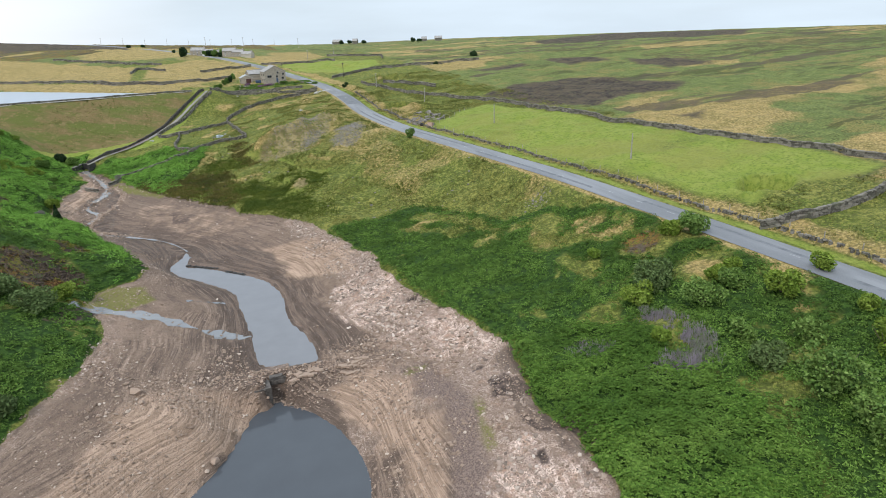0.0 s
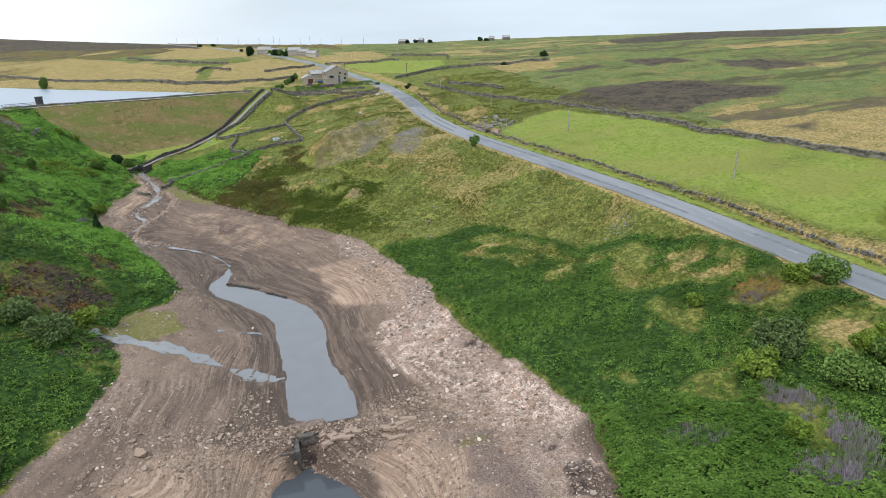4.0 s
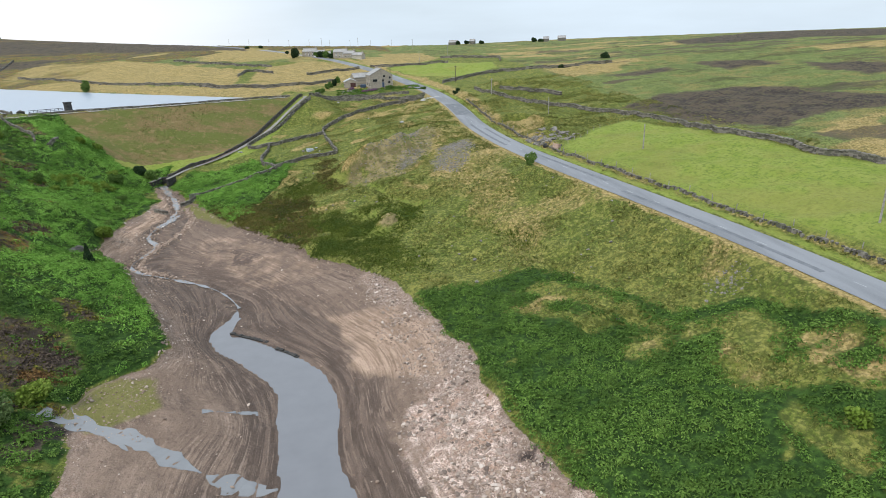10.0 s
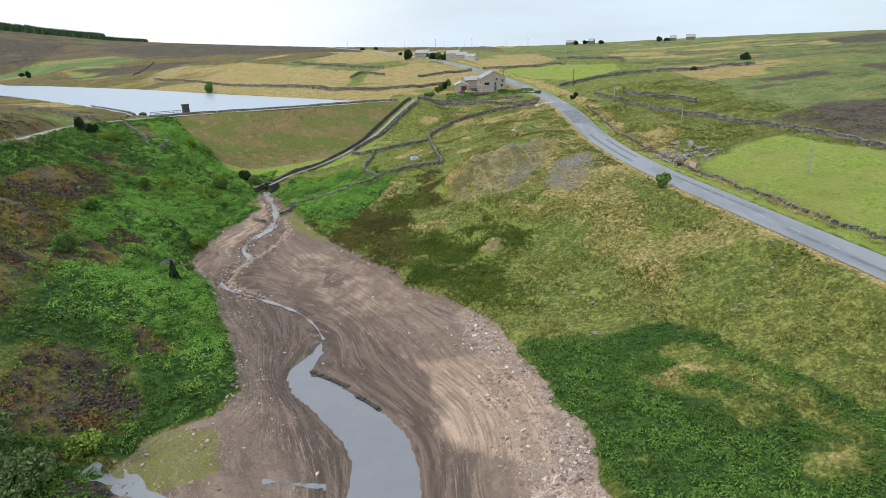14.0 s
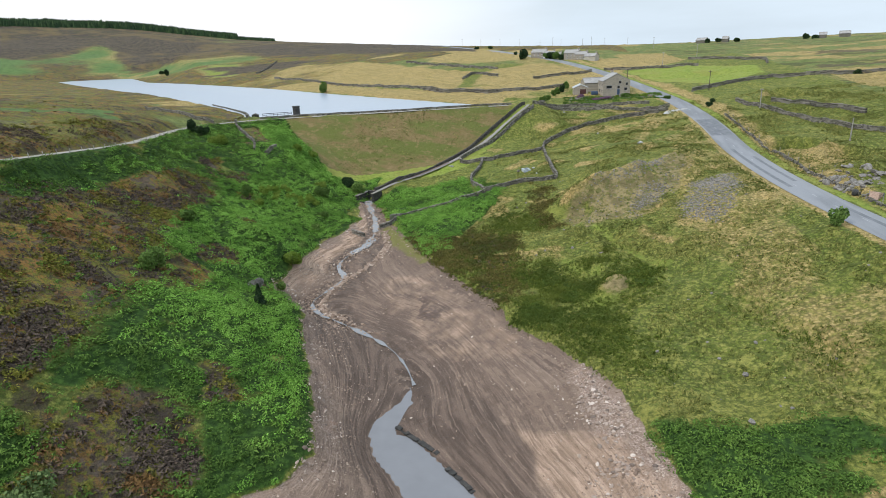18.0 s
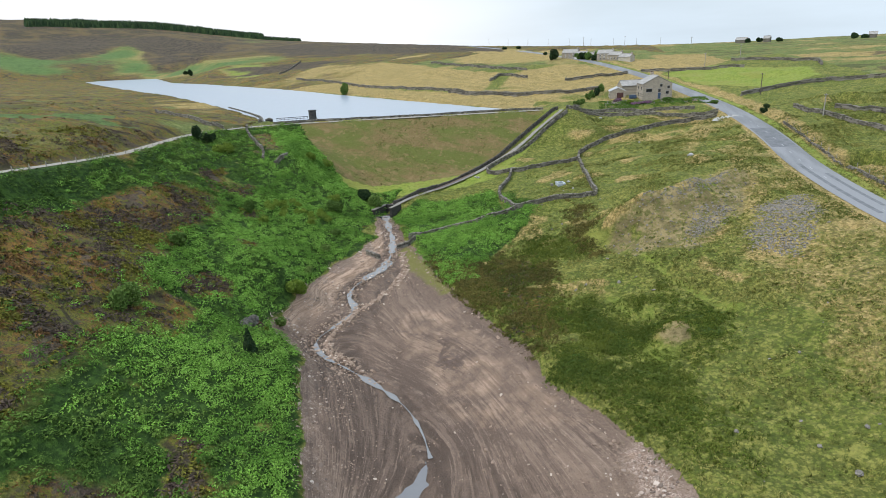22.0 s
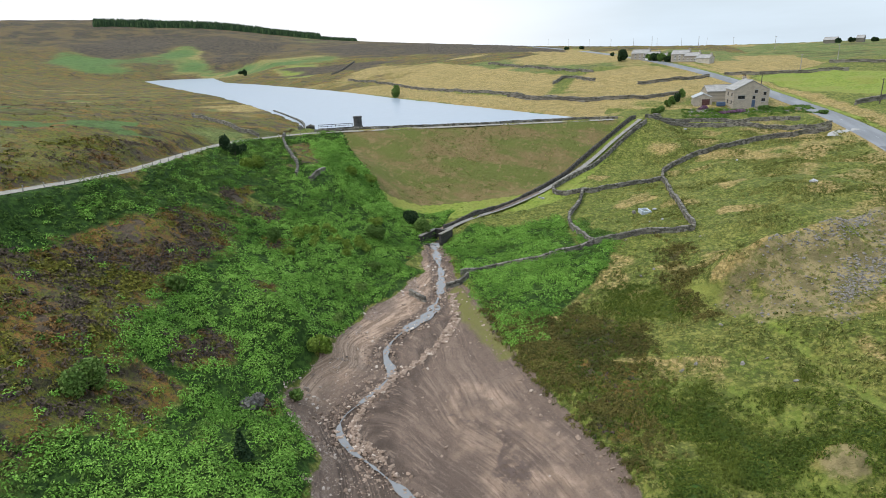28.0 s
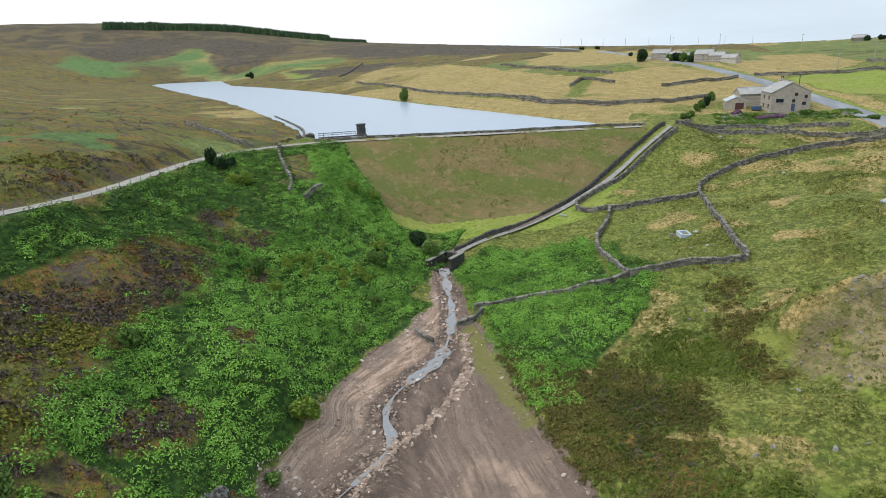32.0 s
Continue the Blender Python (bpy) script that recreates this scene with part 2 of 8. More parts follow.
    # all mud mixed towards one darker tone northward from y 112
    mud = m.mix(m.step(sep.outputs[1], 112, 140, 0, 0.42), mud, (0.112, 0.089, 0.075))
    mud = m.mix(m.step(m.noise(0.9, 6, 0.75), 0.53, 0.62, 0, 0.45), mud, (0.105, 0.082, 0.068))
    mud = m.mix(m.step(tiny, 0.52, 0.75, 0, 0.4), mud, (0.34, 0.28, 0.22))
    chalk = m.mix(m.step(fine, 0.38, 0.60), (0.27, 0.215, 0.175), (0.50, 0.43, 0.37))
    chalk = m.mix(m.step(tiny, 0.40, 0.60, 0.0, 0.8), (0.19, 0.145, 0.115), chalk)
    chalk = m.mix(m.step(med, 0.55, 0.72, 0, 0.6), chalk, (0.30, 0.20, 0.14))
    mud = m.mix(cut(pale, 0.25, med), mud, chalk)
    grit = m.mix(m.step(tiny, 0.38, 0.62), (0.115, 0.090, 0.078), (0.235, 0.190, 0.165))
    mud = m.mix(cut(gritty, 0.25), mud, grit)
    sand = m.mix(m.step(line_a, 0.36, 0.64), (0.265, 0.200, 0.146), (0.470, 0.366, 0.280))
    sand = m.mix(m.step(line_b, 0.40, 0.47, 0.6, 0.0), sand, (0.150, 0.110, 0.080))
    sand = m.mix(m.step(tiny, 0.5, 0.7, 0, 0.5), sand, (0.22, 0.155, 0.105))
    mud = m.mix(m.math("MULTIPLY", cut(sandy, 0.25, med), 0.85), mud, sand)
    white = m.mix(m.step(fine, 0.40, 0.60), (0.40, 0.31, 0.255), (0.72, 0.615, 0.540))
    white = m.mix(m.step(tiny, 0.36, 0.56, 0.85, 0.0), white, (0.175, 0.135, 0.11))
    white = m.mix(m.step(m.noise(2.2, 5, 0.65), 0.52, 0.64, 0, 0.75), white, (0.36, 0.245, 0.175))
    white = m.mix(m.step(m.noise(6.5, 6, 0.7), 0.50, 0.60, 0, 0.55), white, (0.215, 0.165, 0.134))
    white = m.mix(m.math("MULTIPLY", here, m.step(line_a, 0.38, 0.47, 0.6, 0.0)), white, (0.130, 0.100, 0.082))
    mud = m.mix(m.math("MULTIPLY", cut(chalky, 0.2, med), m.step(strand, 0.0, 1.0, 0.6, 1.0)), mud, white)
    peat = m.mix(m.step(fine, 0.36, 0.62), (0.040, 0.033, 0.030), (0.120, 0.096, 0.084))
    mud = m.mix(cut(peaty, 0.2, fine), mud, peat)
    wetf = m.math("MULTIPLY", cut(wet, 0.22, med), m.math("SUBTRACT", 1.0, m.math("MULTIPLY", chalky, 0.8)))
    dark = m.mix(m.step(line_a, 0.40, 0.62), (0.080, 0.062, 0.050), (0.150, 0.116, 0.092))
    dark = m.mix(m.step(line_b, 0.56, 0.62, 0, 0.55), dark, (0.24, 0.19, 0.15))
    mud = m.mix(wetf, mud, dark)
    mud = m.mix(m.math("MULTIPLY", cut(lush, 0.25, med), 0.75), mud, (0.150, 0.165, 0.040))
    mud = m.mix(1.0, mud, (1.08, 0.985, 0.96), "MULTIPLY")
    darkheath = m.mix(m.step(edge, 0.42, 0.56), (0.036, 0.029, 0.026), (0.098, 0.074, 0.052))
    darkheath = m.mix(m.step(fine, 0.52, 0.60, 0, 0.5), darkheath, (0.090, 0.090, 0.036))
    c = m.mix(cut(peaty), c, darkheath)
    turf = m.mix(m.step(m.noise(9, 5, 0.62, (0.5, 1.4, 1)), 0.42, 0.60), (0.112, 0.124, 0.032), (0.172, 0.126, 0.056))
    turf = m.mix(m.step(edge, 0.50, 0.60, 0, 0.6), turf, (0.098, 0.104, 0.028))
    turf = m.mix(m.step(m.noise(2.2, 5, 0.7), 0.54, 0.62, 0, 0.6), turf, (0.225, 0.160, 0.080))
    c = m.mix(cut(chalky), c, turf)
    earth = m.mix(m.step(med, 0.40, 0.60), (0.155, 0.128, 0.062), (0.285, 0.226, 0.112))
    earth = m.mix(m.step(tuft, 0.50, 0.57, 0, 0.75), earth, (0.120, 0.125, 0.036))
    c = m.mix(cut(gritty), c, earth)
    bedf = m.step(m.math("ADD", bed, m.math("MULTIPLY", m.math("SUBTRACT", fine, 0.5), 0.3)), 0.42, 0.58)
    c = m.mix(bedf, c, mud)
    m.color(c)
    m.rough(m.step(m.math("MULTIPLY", wetf, bedf), 0, 1, 0.95, 0.62))
    h = m.math("ADD", m.math("MULTIPLY", fine, 0.7), m.math("MULTIPLY", tiny, 0.3))
    m.bump(m.math("ADD", h, m.math("MULTIPLY", med, 0.8)), 0.6, 1.0)
    return m.m


def water_material(name, deep, rough, ripple=0.012):
    m = Mat(name, rough, 0.0, 0.5)
    m.color(m.mix(m.noise(3, 3), deep, tuple(v * 1.25 for v in deep)))
    m.b.inputs["IOR"].default_value = 1.33
    h = m.math("ADD", m.noise(0.9, 3, 0.5, (1, 2.2, 1)), m.math("MULTIPLY", m.noise(0.25, 2), 0.3))
    m.bump(h, ripple, 0.6)
    return m.m


GROUND = ground_material()
WATER = water_material("peaty_water", (0.055, 0.060, 0.068), 0.04)
SILTWATER = water_material("silty_water", (0.145, 0.144, 0.152), 0.04, 0.016)
# pale base colours of lake and stream stand in for reflected sky
LAKEWATER = water_material("lake_water", (0.22, 0.26, 0.31), 0.30, 0.02)
STREAMWATER = water_material("stream_water", (0.175, 0.175, 0.178), 0.08, 0.05)


def asphalt_material():
    m = Mat("asphalt", 0.85, 0.0, 0.3)
    c = m.mix(m.step(m.noise(5, 4, 0.6, (1, 0.15, 1)), 0.4, 0.62), (0.205, 0.210, 0.222), (0.145, 0.150, 0.160))
    c = m.mix(m.step(m.noise(0.05, 2), 0.45, 0.7, 0, 0.4), c, (0.26, 0.26, 0.27))
    m.color(c)
    m.bump(m.noise(0.04, 2), 0.004)
    return m.m


ASPHALT = asphalt_material()
ASPHALT_PATCH = plain("asphalt_patch", (0.105, 0.109, 0.118), (0.155, 0.160, 0.172), 1.2, 0.85, 0, 0.004, 0.04)
ROADPAINT = plain("road_paint", (0.40, 0.40, 0.40), (0.27, 0.27, 0.28), 0.5, 0.7, 0, 0.002, 0.05)
TRACKSTONE = plain("track_gravel", (0.30, 0.275, 0.24), (0.21, 0.195, 0.17), 1.5, 0.95, 0, 0.02, 0.07)
DRYSTONE = Mat("gritstone")
_r = DRYSTONE.random(True)
_c = DRYSTONE.mix(DRYSTONE.step(_r, 0.1, 0.9), (0.070, 0.063, 0.054), (0.205, 0.186, 0.160))
_c = DRYSTONE.mix(DRYSTONE.step(DRYSTONE.noise(0.25, 4), 0.48, 0.7, 0, 0.5), _c, (0.26, 0.245, 0.205))
_c = DRYSTONE.mix(DRYSTONE.step(DRYSTONE.noise(2.5), 0.5, 0.7, 0, 0.5), _c, (0.06, 0.07, 0.035))
DRYSTONE.color(_c).bump(DRYSTONE.noise(0.08, 3), 0.03)
DRYSTONE = DRYSTONE.m
BEDSTONE = Mat("bed_stone")
_r = BEDSTONE.random(True)
_c = BEDSTONE.mix(BEDSTONE.step(_r, 0.0, 0.6), (0.165, 0.112, 0.084), (0.300, 0.218, 0.166))
_c = BEDSTONE.mix(BEDSTONE.step(_r, 0.86, 1.0), _c, (0.52, 0.43, 0.36))
_c = BEDSTONE.mix(BEDSTONE.step(BEDSTONE.noise(0.2, 4), 0.45, 0.7, 0, 0.5), _c, (0.17, 0.13, 0.10))
BEDSTONE.color(_c).bump(BEDSTONE.noise(0.07, 3), 0.03)
BEDSTONE = BEDSTONE.m
PALESTONE = Mat("pale_bed_stone")
_r = PALESTONE.random(True)
_c = PALESTONE.mix(PALESTONE.step(_r, 0.0, 0.5), (0.135, 0.100, 0.082), (0.31, 0.240, 0.196))
_c = PALESTONE.mix(PALESTONE.step(_r, 0.7, 1.0), _c, (0.54, 0.45, 0.39))
PALESTONE.color(_c).bump(PALESTONE.noise(0.07, 3), 0.03)
PALESTONE = PALESTONE.m
SCREESTONE = plain("scree_stone", (0.132, 0.120, 0.107), (0.235, 0.215, 0.192), 0.4, 0.9, 0, 0.03, 0.1)
FERN = leafy("bracken_frond", (0.030, 0.064, 0.011), (0.070, 0.136, 0.020), (0.142, 0.226, 0.046), 2.5)
# lighter copy of FERN: light on the west bank and inlet put into colour
FERN_LIT = leafy("lit_bracken_frond", (0.050, 0.118, 0.015), (0.132, 0.275, 0.036), (0.240, 0.420, 0.080), 2.5)
HERB = leafy("tall_herb", (0.036, 0.078, 0.011), (0.068, 0.132, 0.018), (0.118, 0.188, 0.036))
RUSH_BROWN = leafy("brown_rush_blade", (0.050, 0.050, 0.014), (0.095, 0.090, 0.022), (0.160, 0.128, 0.038), 2.5)
RUSH = leafy("rush_blade", (0.038, 0.062, 0.009), (0.082, 0.116, 0.015), (0.140, 0.158, 0.030))
GRASSBLADE = leafy("grass_blade", (0.056, 0.076, 0.015), (0.152, 0.164, 0.038), (0.300, 0.275, 0.090))
HEATHER = Mat("heather_sprig", 0.85, 0.0, 0.12)
_r, _n = HEATHER.random(True), HEATHER.noise(5.5, 5, 0.68)
_c = HEATHER.mix(HEATHER.step(_r, 0.0, 1.0), (0.046, 0.035, 0.029), (0.118, 0.088, 0.066))
_o = HEATHER.mix(HEATHER.step(_r, 0.0, 1.0), (0.066, 0.066, 0.012), (0.180, 0.170, 0.028))
_u = HEATHER.mix(HEATHER.step(_r, 0.0, 1.0), (0.085, 0.046, 0.018), (0.200, 0.108, 0.034))
_c = HEATHER.mix(HEATHER.step(_n, 0.50, 0.55), _c, _o)
HEATHER.color(HEATHER.mix(HEATHER.step(HEATHER.noise(7.0, 5, 0.66, (1, 1.6, 1)), 0.55, 0.60, 0, 0.85), _c, _u))
HEATHER = HEATHER.m
PURPLE = leafy("willowherb_flower", (0.20, 0.175, 0.20), (0.27, 0.235, 0.28), (0.11, 0.15, 0.05), 4)
LEAF = leafy("leaf", (0.046, 0.092, 0.018), (0.098, 0.168, 0.034), (0.165, 0.240, 0.066), 2)
LEAF_LIGHT = leafy("light_leaf", (0.085, 0.140, 0.018), (0.145, 0.210, 0.028), (0.215, 0.280, 0.055), 2)
LEAF_DARK = leafy("dark_needle", (0.014, 0.032, 0.014), (0.026, 0.052, 0.020), (0.050, 0.080, 0.030), 2)
BARK = plain("bark", (0.075, 0.058, 0.042), (0.13, 0.105, 0.08), 0.3, 0.95, 0, 0.02, 0.05)

# ---------------------------------------------------------------- lie of the land
# Lines that set the ground's height, fitted to the camera's views: x, y, z in metres.
ROAD = [(68, -60, 5.0), (65, -15, 6.0), (63.5, 20, 6.6), (62.3, 42, 7.1), (60, 65, 7.7), (56.5, 98, 8.6), (52, 122, 9.2), (46.5, 150, 9.9),
        (43.5, 170, 10.2), (41.6, 190, 10.8), (40.8, 210, 11.6), (41.5, 230, 12.8), (40.8, 250, 14.2), (38.5, 275, 15.8), (34.5, 300, 17),
        (28, 330, 19), (18, 365, 21.8), (0, 420, 25.5), (-25, 470, 29), (-60, 538, 32.5), (-110, 640, 36)]
SHORE_R = [(-37, 192), (-31, 184), (-27.7, 177), (-20, 165), (-14, 156), (-7.5, 149), (-4.5, 142), (-0.5, 137), (5, 131), (9.2, 126),
           (12.5, 118), (15.5, 106), (17.8, 97), (17, 90.5), (19, 82), (21.5, 74), (24, 67), (25.6, 60), (24, 55), (22.3, 47), (24, 40),
           (22.5, 33), (20, 22), (16, 8), (12, -10), (8, -40)]
SHORE_L = [(-43.5, 193), (-44, 185), (-46, 177), (-46.5, 166), (-45, 157), (-44, 148), (-36, 141.5), (-32.3, 133), (-27, 123), (-23, 115),
           (-19.6, 108), (-22, 103.5), (-27, 99.5), (-28, 94), (-25, 88), (-24, 80), (-25, 73), (-28.5, 67), (-29.5, 62), (-32, 55),
           (-36, 40), (-40, 20), (-44, -10), (-48, -40)]
SHORE_Z, POND_Z, POOL_Z, LAKE_Z = -2.0, -6.2, -8.6, 15.6
POND_L = [(-15.8, 128), (-16, 125), (-18.3, 120.3), (-18.1, 117.5), (-16.5, 113.8), (-12.1, 109.4), (-8, 104), (-6.4, 100), (-6.2, 95),
          (-5.4, 89), (-5, 82), (-4.8, 77), (-4.4, 73.6), (-2.6, 72.8)]
POND_R = [(-0.5, 72.3), (3.4, 72.4), (2.6, 80), (0.8, 86), (0.5, 90), (0.8, 96), (0.3, 100), (-1.3, 105), (-4.5, 109.5), (-8, 113),
          (-12.8, 117.6), (-15.6, 118.6), (-15.6, 120.3), (-14.7, 125)]
POOL_L = [(-4.4, 67.3), (-5.8, 66.5), (-7, 63.5), (-9.6, 59), (-11.4, 55.7), (-14, 52), (-18, 44), (-21, 30), (-22, 10), (-22, -20)]
POOL_R = [(-2.6, 67.4), (0.5, 64.4), (3.2, 59.9), (4.7, 54.2), (5, 50), (4.3, 46.8), (3.6, 40), (2.6, 28), (0, 8), (-3, -20)]
STREAM = [(-46.5, 207.5, -1.2), (-44.9, 203.4, -1.5), (-41.3, 195.6, -1.9), (-38.7, 189, -2.3), (-37, 180.5, -2.8), (-37.3, 177, -3.1),
          (-39, 173, -3.3), (-40, 168.5, -3.7), (-39, 164.5, -3.9), (-36, 161.3, -4.0), (-37.2, 155, -4.2), (-38.7, 150, -4.4), (-36.1, 146.4, -4.7),
          (-30.4, 144, -5.2), (-21.7, 138.7, -5.7), (-17.7, 133.8, -6.0), (-15.4, 129, -6.18)]
TRACK = [(-70, 95, 26), (-75.5, 120, 24.2), (-79, 140, 22.4), (-80.7, 151.8, 21.4), (-81.2, 155.6, 21.1), (-81.9, 161.4, 20.6), (-83, 169.8, 20.1), (-86, 177.9, 19.6), (-90, 188.7, 19.1), (-95.2, 202.7, 18.4),
         (-97.8, 214.9, 17.8), (-97.2, 223.9, 17.3), (-94.5, 233, 16.9), (-91, 238, 16.7)]
CREST = [(-93, 239.5), (-12, 270)]
LAKE = [(-101, 251), (-112, 268), (-135, 292), (-160, 318), (-240, 394), (-366, 500), (-548, 662), (-566, 700), (-490, 706), (-378, 580),
        (-307, 529), (-190, 433), (-121, 367), (-69, 320), (-28.5, 283), (-30, 270), (-60, 259), (-88, 248)]
# single heights of the two hillsides, the fields and the moor
BANK_R = [(43.6, 69, 3), (49.3, 95.6, 5.9), (38, 46.5, 2.0), (44.3, 92.7, 3.5), (24.4, 118, -0.3), (39, 96, 1.8), (11, 149, 1), (23.7, 126, -0.5),
          (36, 160, 9.0), (33.4, 171.4, 10.0), (28.3, 172.7, 9.6), (20.7, 214.5, 11.5), (25, 196.5, 11.3), (-6.9, 215, 5.6), (3.8, 183, 4.6),
          (1.4, 199, 6.7), (-14.2, 194, 4.2), (-20, 217, 3), (-2.9, 245, 7.2), (19, 300, 17.0), (8, 306, 16.6), (14, 285, 15.2), (-10, 280, 14.5), (36, 256, 14.3)]
FIELD = [(69, 96, 11.0), (63.2, 147.8, 12.5), (51.2, 172.5, 11.3), (78, 55, 10.5), (72, 20, 8.5), (100, 20, 12), (110, 90, 14.5), (100, 150, 15.5),
         (80, 200, 15), (60, 230, 14), (85, 260, 19), (128, 316, 24.5), (45, 258, 15.5), (60, 330, 22), (160, 180, 20), (200, 80, 21),
         (220, 280, 27), (300, 150, 27), (300, 400, 30), (104, 587, 30), (190, 560, 30.5), (60, 450, 26), (160, -40, 12), (300, -60, 22), (420, 300, 33)]
BANK_L = [(-56.6, 138.2, 11.5), (-67.8, 144.1, 14.2), (-61, 151, 9.4), (-72.5, 153.4, 16.6), (-70.4, 159.5, 15.6), (-66.1, 171.3, 9.8), (-86.3, 167, 21.6), (-95.5, 180.6, 23.2), (-92.6, 184.9, 21.3), (-101, 201.2, 21.4), (-51.5, 133, 7.2), (-50, 158.5, 5.2), (-71, 209.6, 13), (-38.5, 133, 2.0), (-45.5, 159, 0.4), (-68, 222, 9), (-54, 223, 1.3), (-46, 219, 1.0), (-40, 227, 2.0), (-60, 219, 3.0),
          (-45, 105, 9), (-52, 70, 9), (-62, 40, 11), (-95, 120, 28), (-78, 70, 25), (-110, 165, 27), (-125, 205, 25), (-120, 235, 20),
          (-100, 20, 22), (-180, 120, 33), (-168, 265, 20.5), (-258, 345, 18.9), (-352, 410, 22.0), (-180, 312, 17), (-262, 392, 17), (-380, 500, 17.5), (-134, 277, 16.8), (-260, 200, 33), (-110, 255, 17.5), (-200, 20, 33)]
FAR = [(-40, 367, 20.5), (1, 411, 24.8), (-120, 400, 17.5), (-200, 460, 18), (-310, 560, 18), (-150, 500, 27), (-300, 700, 36), (-405, 594, 33), (-480, 660, 17),
       (-600, 720, 22), (-640, 820, 40), (-720, 900, 60), (-30, 300, 16.5), (-70, 335, 17), (-20, 320, 17.5), (-120, 700, 36), (-98, 718, 33.5), (-43, 723, 30.2), (34, 753, 28.6), (80, 760, 27.4), (150, 769, 28.6), (100, 800, 26.5)]
RIM = 1300.0
# the skyline: bearing east of north in degrees, and height at RIM metres
SKY = [(-75, 85), (-60, 102), (-52, 105), (-45, 104), (-41, 100), (-36.8, 95), (-32.4, 80), (-27.8, 64.5), (-23, 55), (-13.5, 41), (-6, 30.5), (2, 23.5),
       (8.5, 21), (14, 23), (20, 26), (29, 27), (37, 28), (45, 29.5), (56, 29), (75, 30), (110, 32), (150, 20), (180, -5), (215, 20), (250, 60)]


def along(line, step):
    """Points every step metres along a line."""
    p = np.array(line, float)
    d = np.r_[0, np.cumsum(np.linalg.norm(np.diff(p[:, :2], axis=0), axis=1))]
    s = np.linspace(0, d[-1], max(2, int(d[-1] / step) + 1))
    return np.stack([np.interp(s, d, p[:, i]) for i in range(p.shape[1])], 1)


def smooth_line(line, step=2.0, rounds=3):
    """The line with its corners rounded."""
    p = np.array(line, float)
    for _ in range(rounds):
        q = np.repeat(p, 2, 0)[1:-1].copy()
        a, b = p[:-1], p[1:]
        q[0::2], q[1::2] = a * 0.75 + b * 0.25, a * 0.25 + b * 0.75
        p = np.vstack([p[:1], q, p[-1:]])
    return along(p, step)


def level(line, z):
    return [(x, y, z) for x, y in line]


def dist_to(line, X, Y, z=False):
    """Distance to a line, the side of it (positive on its left hand) and, if asked, the line's height at the nearest place."""
    p = np.array(line, float)
    best, side, hz = np.full(X.shape, 1e9), np.zeros(X.shape), np.zeros(X.shape)
    for a, b in zip(p[:-1], p[1:]):
        d = b[:2] - a[:2]
        u = np.clip(((X - a[0]) * d[0] + (Y - a[1]) * d[1]) / (d @ d), 0, 1)
        ex, ey = X - a[0] - u * d[0], Y - a[1] - u * d[1]
        r = np.hypot(ex, ey)
        m = r < best
        best = np.where(m, r, best)
        side = np.where(m, np.sign(d[0] * ey - d[1] * ex), side)
        if z:
            hz = np.where(m, a[2] + u * (b[2] - a[2]), hz)
    return (best, side, hz) if z else (best, side)


def inside(poly, X, Y):
    p = np.array(poly, float)[:, :2]
    c = np.zeros(X.shape, bool)
    for (x0, y0), (x1, y1) in zip(p, np.roll(p, -1, 0)):
        if y0 != y1:
            c ^= ((y0 > Y) != (y1 > Y)) & (X < (x1 - x0) * (Y - y0) / (y1 - y0) + x0)
    return c


def ramp(v, a, b):
    u = np.clip((v - a) / (b - a), 0, 1)
    return u * u * (3 - 2 * u)


_tab = np.random.RandomState(7).rand(256, 256)


def fuzz(X, Y, size, octaves=3):
    """Smooth value noise, about -1 to 1."""
    out, amp, tot = np.zeros(np.shape(X)), 1.0, 0.0
    for o in range(octaves):
        u, v = np.asarray(X) / size + 17.3 * o, np.asarray(Y) / size + 5.1 * o
        i, j = np.floor(u).astype(int), np.floor(v).astype(int)
        f, g = u - i, v - j
        f, g = f * f * (3 - 2 * f), g * g * (3 - 2 * g)
        t = lambda a, b: _tab[(i + a) & 255, (j + b) & 255]
        out += amp * ((t(0, 0) * (1 - f) + t(1, 0) * f) * (1 - g) + (t(0, 1) * (1 - f) + t(1, 1) * f) * g - 0.5) * 2
        tot += amp
        amp, size = amp * 0.5, size * 0.5
    return out / tot * 1.6


